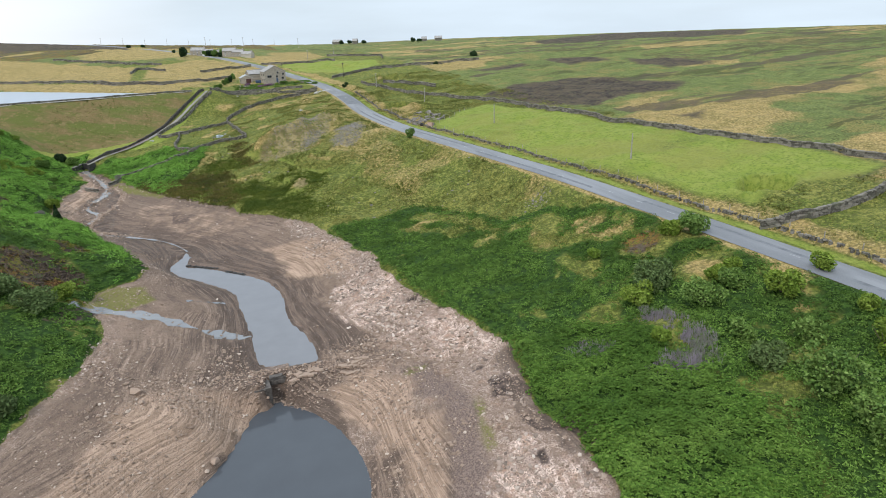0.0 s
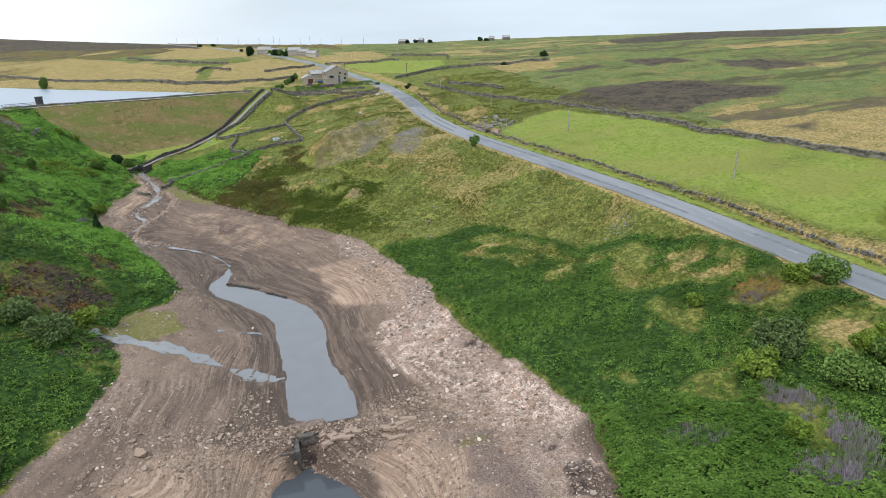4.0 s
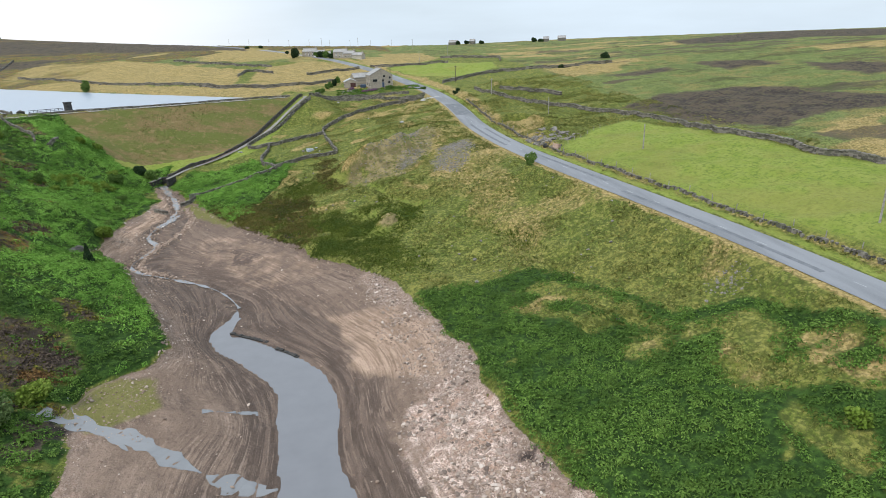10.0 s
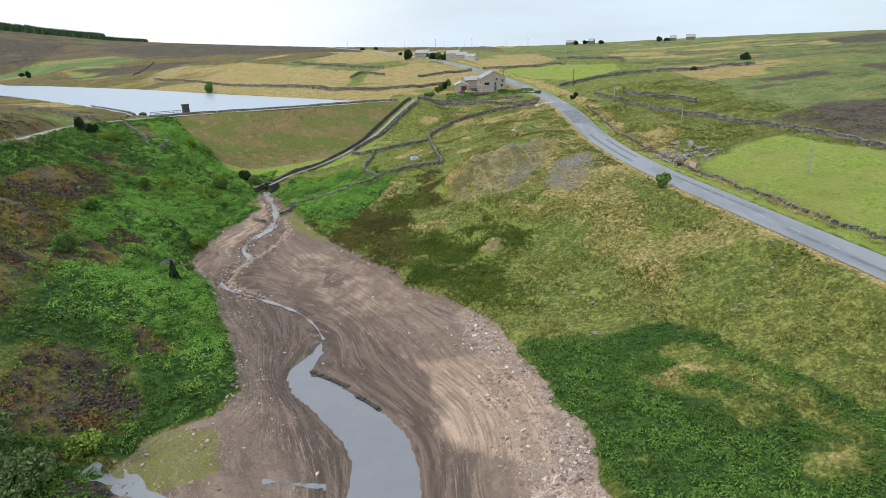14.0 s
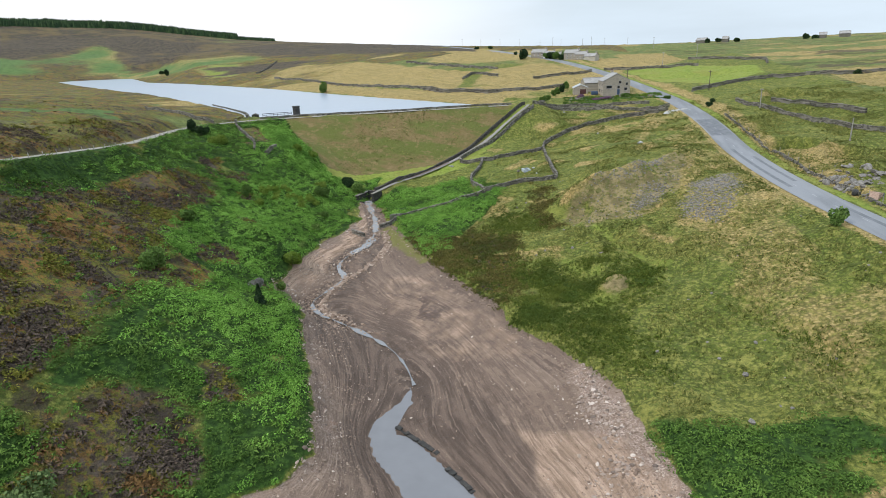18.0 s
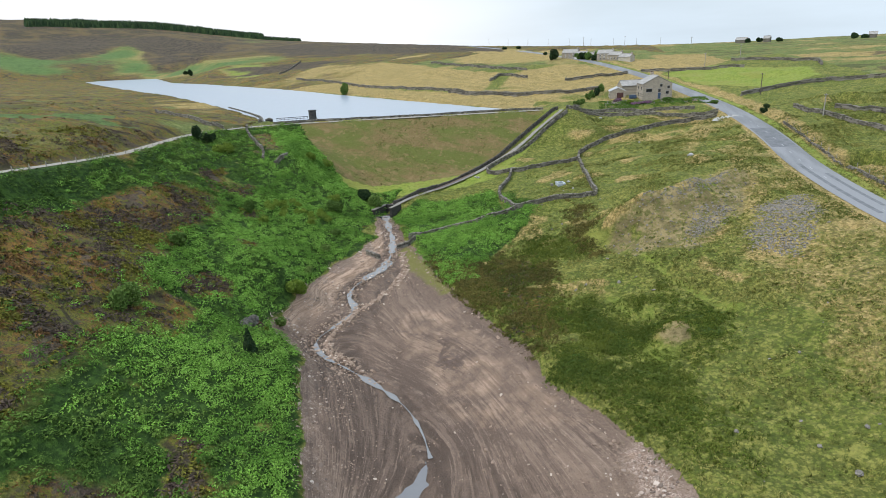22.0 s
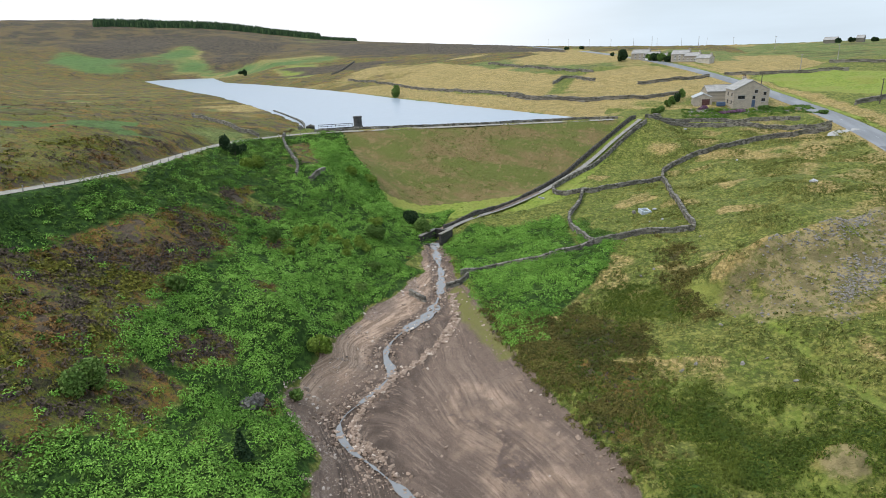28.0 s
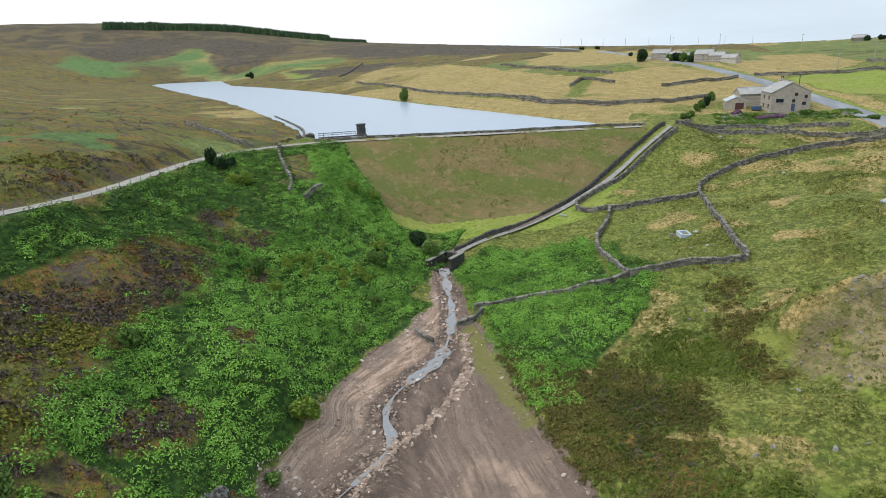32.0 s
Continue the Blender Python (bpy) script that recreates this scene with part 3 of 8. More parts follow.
def control():
    pts = [tuple(p) for p in along(ROAD, 14)]
    pts += [(x + 4.5, y, z + 0.3) for x, y, z in along(ROAD[:12], 20)]
    pts += [tuple(p) for p in along(level(SHORE_R, SHORE_Z), 6)] + [tuple(p) for p in along(level(SHORE_L, SHORE_Z), 6)]
    pts += [tuple(p) for p in along(level(POND_L + POND_R, POND_Z), 5)]
    pts += [tuple(p) for p in along(level(POOL_L, POOL_Z), 6)] + [tuple(p) for p in along(level(POOL_R, POOL_Z), 6)]
    pts += [tuple(p) for p in along(STREAM, 6)] + [tuple(p) for p in along(TRACK, 12)]
    pts += BANK_R + BANK_L + FIELD + FAR
    pts += [(-12, 60, -4.6), (-20, 66, -2.6), (-16, 78, -3.2), (-13, 92, -3.4), (-18, 96, -3.0), (8, 62, -6.4), (12, 52, -4.2), (14, 66, -4.6), (10, 80, -4.2),
            (8, 95, -4.0), (-8, 69.8, -6.4), (2, 68.8, -6.0), (6, 70, -5.4), (-3.5, 69.8, -5.9), (-15, 58, -5.2), (-22, 55, -3.8), (10, 42, -5.4), (16, 45, -3.2), (-28, 165, -2.9),
            (-24, 152, -3.6), (-14, 142, -4.2), (-6, 128, -4.4), (2, 115, -4.0), (-30, 178, -2.4)]
    for b, z in SKY:
        for f in (1.0, 0.72):
            r = RIM * f
            pts.append((r * math.sin(radians(b)), 60 + r * math.cos(radians(b)), z if f == 1 else 36 + (z - 36) * 0.6))
    return np.array(pts, float)


class Ground:
    """Height of the ground, drawn smoothly through the lines above."""

    def __init__(self):
        p = control()
        key = np.round(p[:, :2]).astype(int)
        _, first = np.unique(key, axis=0, return_index=True)
        p = p[np.sort(first)]
        self.p = p
        n = len(p)
        r = np.linalg.norm(p[:, None, :2] - p[None, :, :2], axis=2)
        A = np.zeros((n + 3, n + 3))
        A[:n, :n] = -np.sqrt(r * r + 9) + np.eye(n) * 0.4
        A[:n, n], A[:n, n + 1], A[:n, n + 2] = 1, p[:, 0] / 100, p[:, 1] / 100
        A[n:, :n] = A[:n, n:].T
        self.w = np.linalg.solve(A, np.r_[p[:, 2], 0, 0, 0])

    def __call__(self, X, Y):
        X, Y = np.asarray(X, float), np.asarray(Y, float)
        x, y = X.ravel(), Y.ravel()
        out = np.empty(len(x))
        for k in range(0, len(x), 20000):
            s = slice(k, k + 20000)
            r2 = (x[s, None] - self.p[:, 0]) ** 2 + (y[s, None] - self.p[:, 1]) ** 2
            out[s] = -np.sqrt(r2 + 9) @ self.w[:-3] + self.w[-3] + self.w[-2] * x[s] / 100 + self.w[-1] * y[s] / 100
        return out.reshape(X.shape)


base = Ground()
CREST_Z = 16.6
BED = [(-44.6, 207), (-40.8, 200)] + SHORE_R + SHORE_L[::-1] + [(-46.4, 200), (-48.6, 207)]
CAUSEWAY = [(-14, 68, -4.9), (-9, 69.6, -5.4), (-3.6, 69.9, -5.6), (2, 69.3, -5.6), (8, 69.5, -5.2), (14, 68, -4.4)]
DITCH = [(2, 179), (8, 169), (14, 160.5), (18, 153), (23, 147), (27.5, 137), (31, 130), (33, 119.5), (35, 108.5)]
SPOIL_CREST = [(3.5, 179.5), (9.3, 180), (15, 184), (20, 188.5), (27, 193)]
# heaps and hollows: centre, half widths along x and y, height
PITS = [(52, 208, 6, 7.5, 3.4), (58, 195, 4, 6, 1.4), (68, 268, 5, 9, 1.8), (77.4, 71.6, 4.6, 4.0, 4.2)]
HEAPS = [(11.4, 148.6, 3.0, 2.2, 2.5), (11, 148, 6, 5, -0.6), (-3, 256, 7, 3.4, 1.5), (6, 259.4, 7, 3.2, 1.5), (14, 263, 5, 3, 1.0), (4.5, 239.6, 5, 3, 1.2), (9.6, 242.8, 4, 2.6, 0.9), (-6.8, 211, 4, 4, -0.4), (10, 182.5, 9, 5, 4.0), (18, 185, 5, 4, 2.0), (24, 192, 6, 4, 1.4), (5, 181, 4, 3, 1.0), (9, 189, 4, 3, 0.8), (29, 173, 6, 7, 0.8),
         (54, 181, 5, 4, 1.2), (60, 330, 14, 6, -2.5), (8, 255, 10, 4, 0.8), (-2, 262, 8, 4, 0.8), (88, 42, 6, 4, 1.2), (104, 58, 10, 4, 1.5), (110, 40, 5, 4, -1.5)]


def height(X, Y):
    """Ground height: the base, with dam, lake bed, ponds, road bench, heaps and hollows worked into it."""
    X, Y = np.asarray(X, float), np.asarray(Y, float)
    z = base(X, Y)
    a, b = np.array(CREST[0]), np.array(CREST[1])
    d = (b - a) / np.linalg.norm(b - a)
    s, off = (X - a[0]) * d[0] + (Y - a[1]) * d[1], (X - a[0]) * d[1] - (Y - a[1]) * d[0]   # off: metres downstream of the crest
    L = np.linalg.norm(b - a)
    along_dam = ramp(s, -10, 2) * (1 - ramp(s, L + 4, L + 16))
    # lake bed, behind the dam
    lake = inside(LAKE, X, Y)
    dl, _ = dist_to(LAKE + LAKE[:1], X, Y)
    z = np.where(lake, np.minimum(z, LAKE_Z - 0.2 - np.minimum(dl * 0.3, 9)), np.where((dl < 25) & (off < -1.5), np.maximum(z, LAKE_Z + 0.35 * ramp(dl, 0, 4)), z))
    z = np.where(lake & (off < -8), LAKE_Z - np.minimum(dl * 0.25, 9), np.where((dl < 45) & (off < -8), np.minimum(z, LAKE_Z + 0.25 * dl), z))
    west_shore = (X < -230) & (Y - 503 < -0.88 * (X + 356)) & ~lake
    z = np.where(west_shore, np.minimum(z, LAKE_Z + np.minimum(dl, 6) * 0.2 + np.maximum(dl - 6, 0) * 0.045 + np.maximum(dl - 90, 0) * 0.2), z)
    # the hillside past the head of the lake rises evenly to the skyline
    rr, bearing = np.hypot(X, Y - 60), np.degrees(np.arctan2(X, Y - 60))
    top = np.interp(bearing, [q[0] for q in SKY], [q[1] for q in SKY])
    rise = 22 + (top - 22) * np.clip((rr - 840) / (RIM - 840), 0, 1.2) + 5 * fuzz(X, Y, 110, 4) * ramp(rr, 860, 980) * (1 - ramp(rr, 1150, 1290))
    k = ramp(rr, 820, 900) * ramp(-bearing, 24, 34) * np.where(lake, 0, 1)
    z = z * (1 - k) + np.maximum(rise, LAKE_Z + 0.5) * k
    # dam: flat crest, grassed slope downstream
    face = CREST_Z - np.maximum(off - 2.2, 0) * 0.62
    up = CREST_Z - np.maximum(-2.4 - off, 0) * 0.7
    z = np.where(off > -30, np.where(along_dam > 0.01, np.maximum(z, np.minimum(face, up) * along_dam + (1 - along_dam) * z), z), z)
    dam = (along_dam > 0.5) & (off > -3) & (off < 30)
    # road bench
    rd, side, rz = dist_to(ROAD, X, Y, True)
    k = 1 - ramp(rd, 3.6, 8.5)
    z = z * (1 - k) + (rz - 0.05) * k
    td, _, tz = dist_to(TRACK, X, Y, True)
    k = 1 - ramp(td, 2.2, 5)
    z = z * (1 - k) + (tz - 0.03) * k
    # old water lines cut as small steps round the drained bed
    bed = inside(BED, X, Y)
    db, _ = dist_to(SHORE_R, X, Y)
    dc, _ = dist_to(SHORE_L, X, Y)
    edge = np.minimum(db, dc)
    w = fuzz(X, Y, 9, 2)
    ph = (z + 0.25 * w) / 0.5
    st = (ph - np.floor(ph)) - 0.5
    z = np.where(bed, z + ramp(edge, 0.5, 4) * (-0.17 * st * ramp(np.abs(st), 0, 0.3) + 0.07 * fuzz(X, Y, 2.2, 3)), z)
    # shore scarp, then tussocky ground
    rough = 0.50 * fuzz(X, Y, 8, 3) + 0.22 * fuzz(X, Y, 2.4, 3)
    keep = ramp(rd, 3.5, 7) * ramp(td, 2, 4) * np.where(bed | lake, 0, 1) * np.where(dam, 0.25, 1)
    z = z + keep * rough + np.where(bed, 0, 0.45 * ramp(edge, 0, 1.2) * (1 - ramp(edge, 1.5, 12)))
    # mound, quarry hollows
    for x, y, r, q, h in HEAPS:
        e = ((X - x) / r) ** 2 + ((Y - y) / q) ** 2
        z = z + h * np.exp(-e * 1.2) * (1 + 0.25 * fuzz(X, Y, 3, 2))
    ridge, _ = dist_to(SPOIL_CREST, X, Y)
    z = z + 1.5 * np.exp(-(ridge / 1.9) ** 2)
    for x, y, r, q, h in PITS:
        e = np.hypot((X - x) / r, (Y - y) / q) + 0.18 * fuzz(X, Y, 3, 2)
        z = z - (h * (1 - ramp(e, 0.55, 1.0)) - 0.5 * np.exp(-((e - 1.1) / 0.2) ** 2)) * ramp(rd, 5, 7.5)
    gd, _ = dist_to(DITCH, X, Y)
    z = z - 0.55 * (1 - ramp(gd, 0.4, 2.2))
    # hollows filled with water
    for left, right, wz in ((POND_L, POND_R, POND_Z), (POOL_L, POOL_R[::-1], POOL_Z)):
        poly = left + right
        m = inside(poly, X, Y)
        dd, _ = dist_to(poly + poly[:1], X, Y)
        z = np.where(m, np.minimum(z, wz - 0.05 - 0.25 * np.minimum(dd, 4)), np.where((dd < 2.5) & bed, np.maximum(z, wz + 0.03 + 0.12 * dd), z))
    e = np.hypot((X + 2.8) / 1.5, (Y - 68.0) / 2.0)
    z = np.where(e < 1, np.minimum(z, POOL_Z - 0.1 + 2.6 * ramp(e, 0.6, 1.0)), z)
    sd, _, sz = dist_to(STREAM, X, Y, True)
    z = np.where(sd < 3.0, np.minimum(z, sz - 0.12 + np.maximum(sd - 0.8, 0) * 0.45), z)
    # basin of the spillway outlet
    ca, sa = math.cos(radians(-14)), math.sin(radians(-14))
    u, w2 = (X + 46.8) * ca + (Y - 208.6) * sa, -(X + 46.8) * sa + (Y - 208.6) * ca
    z = np.where((np.abs(u + 0.25) < 1.9) & (w2 > -3) & (w2 < 3.2), np.minimum(z, -1.7), z)
    # causeway of the drowned bridge
    cd, _, cz = dist_to(CAUSEWAY, X, Y, True)
    gap = (1 - ramp(np.abs(X + 2.9), 0.8, 1.3)) * (1 - ramp(Y, 69.0, 69.8))
    z = np.where((cd < 3.2) & (Y > 60), np.maximum(z, cz - np.maximum(cd - 1.7, 0) * 1.1 - 9 * gap), z)
    return z


# ---------------------------------------------------------------- meshes
def fast_mesh(name, verts, faces, mat, smooth=False):
    """A mesh from arrays; all faces have the same number of corners."""
    me = bpy.data.meshes.new(name)
    verts, faces = np.asarray(verts, np.float32), np.asarray(faces, np.int32)
    n, k = faces.shape
    me.vertices.add(len(verts))
    me.vertices.foreach_set("co", verts.ravel())
    me.loops.add(n * k)
    me.loops.foreach_set("vertex_index", faces.ravel())
    me.polygons.add(n)
    me.polygons.foreach_set("loop_start", np.arange(0, n * k, k, dtype=np.int32))
    me.polygons.foreach_set("use_smooth", np.full(n, smooth))
    me.update(calc_edges=True)
    me.materials.append(mat)
    return me


def spread(base_v, base_f, place, scale, turn, tilt=0.0, rng=None):
    """Many copies of one small shape, joined: verts and faces."""
    base_v, base_f = np.asarray(base_v, float), np.asarray(base_f)
    n, k = len(place), len(base_v)
    sc = np.asarray(scale, float)
    sc = sc[:, None] * np.ones(3) if sc.ndim == 1 else sc
    v = base_v[None] * sc[:, None, :]
    if tilt and rng is not None:
        a, b = rng.normal(0, tilt, n), rng.normal(0, tilt, n)
        v[:, :, 2] += v[:, :, 0] * a[:, None] + v[:, :, 1] * b[:, None]
    c, s = np.cos(turn)[:, None], np.sin(turn)[:, None]
    x, y = v[:, :, 0] * c - v[:, :, 1] * s, v[:, :, 0] * s + v[:, :, 1] * c
    out = np.stack([x, y, v[:, :, 2]], 2) + np.asarray(place)[:, None, :]
    f = base_f[None] + (np.arange(n) * k)[:, None, None]
    return out.reshape(-1, 3), f.reshape(-1, base_f.shape[1])


# ---------------------------------------------------------------- ground cover: where each kind grows (plan outlines)
FERN_R = SHORE_R[10:20] + [(31.5, 56.5), (36.6, 59.2), (41.6, 61), (52, 66), (56, 71), (55, 76), (51, 87), (47.2, 92.5), (43, 94.5), (39.5, 101), (36.7, 106),
                           (33, 113), (28.4, 117), (21.9, 115)]
HERB_R = SHORE_R[17:23] + [(33.8, 20), (36.5, 28), (39, 35), (40, 41), (39, 47), (39.2, 52.5), (31.5, 56.5)]
WILLOW = [(41, 54.4), (42.2, 49.6), (43.1, 45.4), (40.8, 41.3), (37.7, 40.7), (34.9, 43.7), (38.4, 45), (39.7, 49.9)]
FERN_INLET = [(-36, 191.7), (-39.8, 200), (-43.4, 207), (-41.5, 213), (-34.5, 217), (-22, 218), (-18.5, 206), (-17, 199), (-11, 195), (-9.9, 187.5), (-13.3, 181), (-17.3, 176),
              (-16.2, 168.4), (-21.9, 168.7), (-27.8, 177)]
FERN_CORNER = [(-18.8, 213.4), (-16.7, 214.2), (-12, 208.8), (-11.2, 196), (-10.2, 193), (-11.4, 187.5), (-14.5, 186), (-15, 196)]
RUSHES = [(-20, 165.6), (-16, 169), (-9.8, 173), (-5.7, 169), (-2, 162), (4, 158), (13, 156), (20, 151), (16, 143), (19, 134), (16, 124), (10, 126), (0, 137), (-7, 149)]
SCRUB = [(40, 41), (39, 35), (36.5, 28), (33, 16), (60, 16), (59.5, 40), (57.5, 62), (52, 66), (41.6, 61), (38, 56), (44, 50)]
ALGAE = [[(17.6, 52), (16.4, 50), (15.2, 43), (16.4, 43), (17.6, 49)], [(13.2, 63.7), (16.5, 62.4), (16, 61), (12.8, 62.4)], [(-30, 100), (-21, 102), (-18, 95), (-24, 91), (-29, 93)], [(-36, 190), (-28, 178), (-20, 166), (-23, 165), (-31, 176), (-37, 186)]]
GREEN_VALLEY = [(-756, 742), (-691, 738), (-652, 748), (-638, 778), (-661, 850), (-669, 897), (-645, 905), (-596, 821), (-528, 749), (-488, 716), (-479, 749), (-443, 723), (-354, 722), (-293, 656), (-308, 637), (-343, 613), (-370, 605), (-480, 690), (-534, 724), (-572, 691), (-642, 662), (-717, 677)]
RUSH_BROWNISH = [(-28.2, 179.2), (-23.4, 174.7), (-19, 173.8), (-14, 176.5), (-7.5, 174.5), (-5, 168), (-4.4, 160), (-3.7, 155), (-5, 146.6), (-8, 149.5), (-12.2, 155.5), (-17.5, 160.5), (-23.6, 169.9)]
RUSH_STREAK = [(-4, 197), (-0.5, 193.6), (1.1, 187.7), (1.6, 179.1), (5.1, 174.4), (2.7, 173.3), (-1.4, 179.3), (-2.9, 186.3)]
SEDGE = [(-10.9, 180.6), (-6.3, 183.2), (-0.8, 180), (1.5, 177.7), (-1, 174), (-6.3, 172.9), (-9.9, 174.4)]
RUSH_DARK = [(-4.2, 159.3), (5.4, 160.3), (11.2, 162.1), (16.2, 156.3), (18, 152.2), (15.1, 148), (12.5, 147.8), (9.5, 148.2), (8.4, 146.9), (5.1, 145.3), (1.7, 138.8), (-1.6, 140.1), (-5.6, 147.3), (-4.1, 153)]
LUSH_A = [(2.9, 159.5), (8.3, 157.7), (10.3, 154.3), (4.5, 153.2), (1.5, 155.2)]
LUSH_B = [(-1.4, 140.8), (7.1, 144.5), (12.5, 144.4), (13.7, 141), (12, 135), (8, 131), (4, 133)]
SPOIL = [(3.3, 180.3), (9.3, 181), (15.1, 186), (24.1, 195.8), (29.5, 192.8), (25.9, 182.2), (22.4, 176.7), (17.5, 168.1), (12.2, 170.4), (6.9, 173.4)]
SCREE_TOP = [(8.9, 180.3), (15.1, 185), (23.2, 192.9), (24, 190.4), (14.7, 181.2), (10.9, 179.8)]
SCREE_MID = [(15.0, 176.4), (15.6, 172.2), (19.8, 176.2), (23.4, 182), (19.5, 182)]
FERN_GRASS = [[(23, 110.9), (29.3, 111), (33.5, 107.5), (36.5, 103.8), (38.7, 98.2), (39.4, 92.4), (37.7, 91.3), (35.4, 96.1), (31.5, 99.2), (28, 102.7), (23.6, 105.3)],
              [(38.5, 90.9), (42.2, 90.4), (45.9, 89.4), (49, 84), (52.6, 77.1), (53.7, 72.2), (49.9, 73), (43.1, 76.2), (41, 82), (38.1, 87.5)],
              [(48.5, 58), (53.3, 60), (58.2, 58), (55, 54), (49.5, 53.2)], [(54, 52), (60.5, 52), (54, 42), (48, 34), (46, 38), (49.5, 44)]]
SILT = [[(-37.3, 154.3), (-35, 159.3), (-35.7, 176.6), (-32.3, 178.6), (-31.8, 161.4), (-32.2, 155.4), (-31.2, 149.7), (-24.3, 142.8), (-18.2, 135.9), (-15, 130), (-22, 122), (-27, 127), (-34.4, 141.1)],
        [(-14.7, 122.2), (-11.3, 125.9), (-4.6, 117.2), (0.4, 106.4), (-2.5, 108.7), (-8.9, 115.4)], [(-14.1, 132.8), (-4.3, 123.9), (0.9, 113.6), (2.5, 101.7), (5.5, 90), (7.1, 78.5), (8, 70), (3, 71), (1, 86), (0.6, 100.6), (-3.3, 110.7)]]
TAN = [(-30.5, 161.4), (-19.1, 162.6), (-9.7, 149.7), (-2.9, 139.3), (3, 131), (-11, 132), (-16.7, 137.1), (-21.6, 143.2), (-26.1, 150.5)]
BLOTCH = [[(-23.5, 149.6), (-20.4, 151.7), (-14.5, 146.9), (-15, 143.3), (-18.3, 143.3)], [(-26, 157), (-23, 157), (-22.5, 152), (-25, 152)]]
SHINGLE = [(5.8, 131.6), (12.9, 118.1), (17.9, 100.8), (19, 85.1), (10.5, 88.3), (9.8, 98.6), (8.6, 112.1), (4, 126.9)]
OUTCROP = [(-765, 812), (-817, 892), (-791, 941), (-733, 937), (-664, 847), (-667, 800), (-664, 761), (-698, 749), (-723, 761)]
DARK_MOOR = [[(-566, 800), (-580, 868), (-453, 749), (-443, 723), (-489, 752), (-516, 751)], [(-657, 978), (-453, 903), (-405, 915), (-254, 710), (-325, 720), (-371, 753), (-538, 919), (-594, 888)],
             [(-365, 988), (-153, 673), (-70, 567), (-61, 520), (-124, 575), (-193, 640), (-254, 710)], [(-789, 777), (-767, 805), (-698, 749), (-662, 759), (-655, 728), (-700, 737), (-749, 745)],
             [(-733, 937), (-664, 988), (-562, 992), (-528, 904), (-578, 892), (-573, 832), (-642, 862)]]
STRAW_SLOPE = [(-370, 605), (-305, 632), (-277, 636), (-247, 530), (-202, 476), (-220, 470), (-316, 543)]
BRIGHT_FIELD = [(-339, 597), (-328, 629), (-297, 616), (-272, 581), (-273, 543), (-295, 554)]
MOOR_HEATHER = [[(102, 258), (128, 263), (129, 251), (104, 250)], [(170, 242), (182, 227), (185, 210), (178, 194), (161, 202), (161, 221)], [(142, 268), (166, 265), (165, 242), (142, 243)],
                [(101, 124), (110, 122), (101, 113)], [(217, 424), (480, 668), (437, 435), (315, 320), (259, 369), (195, 363)]]
MOOR_STRAW = [(96, 145), (118, 153), (141, 152), (113, 126), (108, 132), (95, 129)]
BRIGHT = [[(-13, 179.5), (-9.7, 183), (-2.7, 182.7), (-1.5, 178.5), (-6.7, 174.8), (-12, 175.4)]]
RUNNEL = [(-1, 181.5), (0.4, 179.9), (3.3, 176.7), (7.8, 169.4), (12.8, 162.2), (19, 153)]
LUSH_R = [(-9, 162.5), (2, 160), (13, 157), (17, 150), (10, 141), (0, 146), (-4.4, 153.8)]
HEATH_L = [(-74.3, 134), (-73.8, 142.8), (-74, 152), (-72, 161), (-72.6, 172), (-68.7, 175.5), (-64.8, 166.8), (-63.2, 156), (-61.3, 149), (-57, 142), (-53, 135.5), (-50.3, 129.5), (-48.5, 125), (-47, 117), (-45, 110), (-47, 100), (-60, 96), (-72, 110), (-74, 125)]
BARE = [[(-89.5, 229), (-85, 234), (-78, 220), (-72.5, 209), (-75, 208), (-80.5, 213.5), (-87, 222)], [(-53.9, 144.4), (-54.1, 149.9), (-50.6, 149.6), (-47.9, 144.5), (-50.4, 140.2)],
        [(-56.3, 162.4), (-54.4, 165.1), (-51.3, 161.7), (-51.7, 158.2)], [(-66, 178), (-63.5, 181), (-61.5, 177), (-63.6, 174)], [(-72, 187), (-69, 189), (-66, 184), (-69, 182)]]
HEATH_L2 = [(-42, 106), (-37.3, 108.8), (-31.8, 107.7), (-29.4, 103), (-29.8, 100), (-33.6, 96.5), (-38, 93), (-41, 98.5)]
SCREE_A = [(22.8, 170), (28, 180), (34.5, 183.5), (34.3, 176), (29.7, 164), (24.6, 166)]
GREEN_FIELD = [(50, 164), (56, 130), (61.5, 105), (66, 80), (71, 66), (98, 66), (96, 92), (90, 117), (83, 150), (75, 180), (66, 176)]
FAR_GREEN = [(28, 358), (51, 374), (80, 345), (75, 314), (55, 302), (39, 322)]
HAY = [[(-213, 480), (-235, 590), (-108, 470), (-47, 400), (-45, 332), (-119, 392)], [(10, 440), (62, 400), (46, 366), (22, 371)], [(-60, 480), (-140, 640), (-60, 560), (-30, 480)],
       [(-40, 400), (-10, 420), (15, 365), (25, 330), (-5, 325), (-40, 345)]]
HEATHER_R = [(81, 199), (97, 209), (122, 211), (131, 200), (134, 175), (139, 162), (129, 154), (116, 157), (96, 149), (87, 161), (83, 181)]


CHALK = [(8.5, 92), (13, 96), (19, 90), (21.5, 78), (26, 61), (23, 57.5), (15.5, 64.5), (12.5, 71), (9.5, 81)]
CHALK2 = [(19, 56.5), (23.5, 55), (25, 46), (22.5, 44), (18.5, 50)]
CHALK3 = [(14.5, 40), (18, 44), (22, 41), (22, 30), (14, 30)]
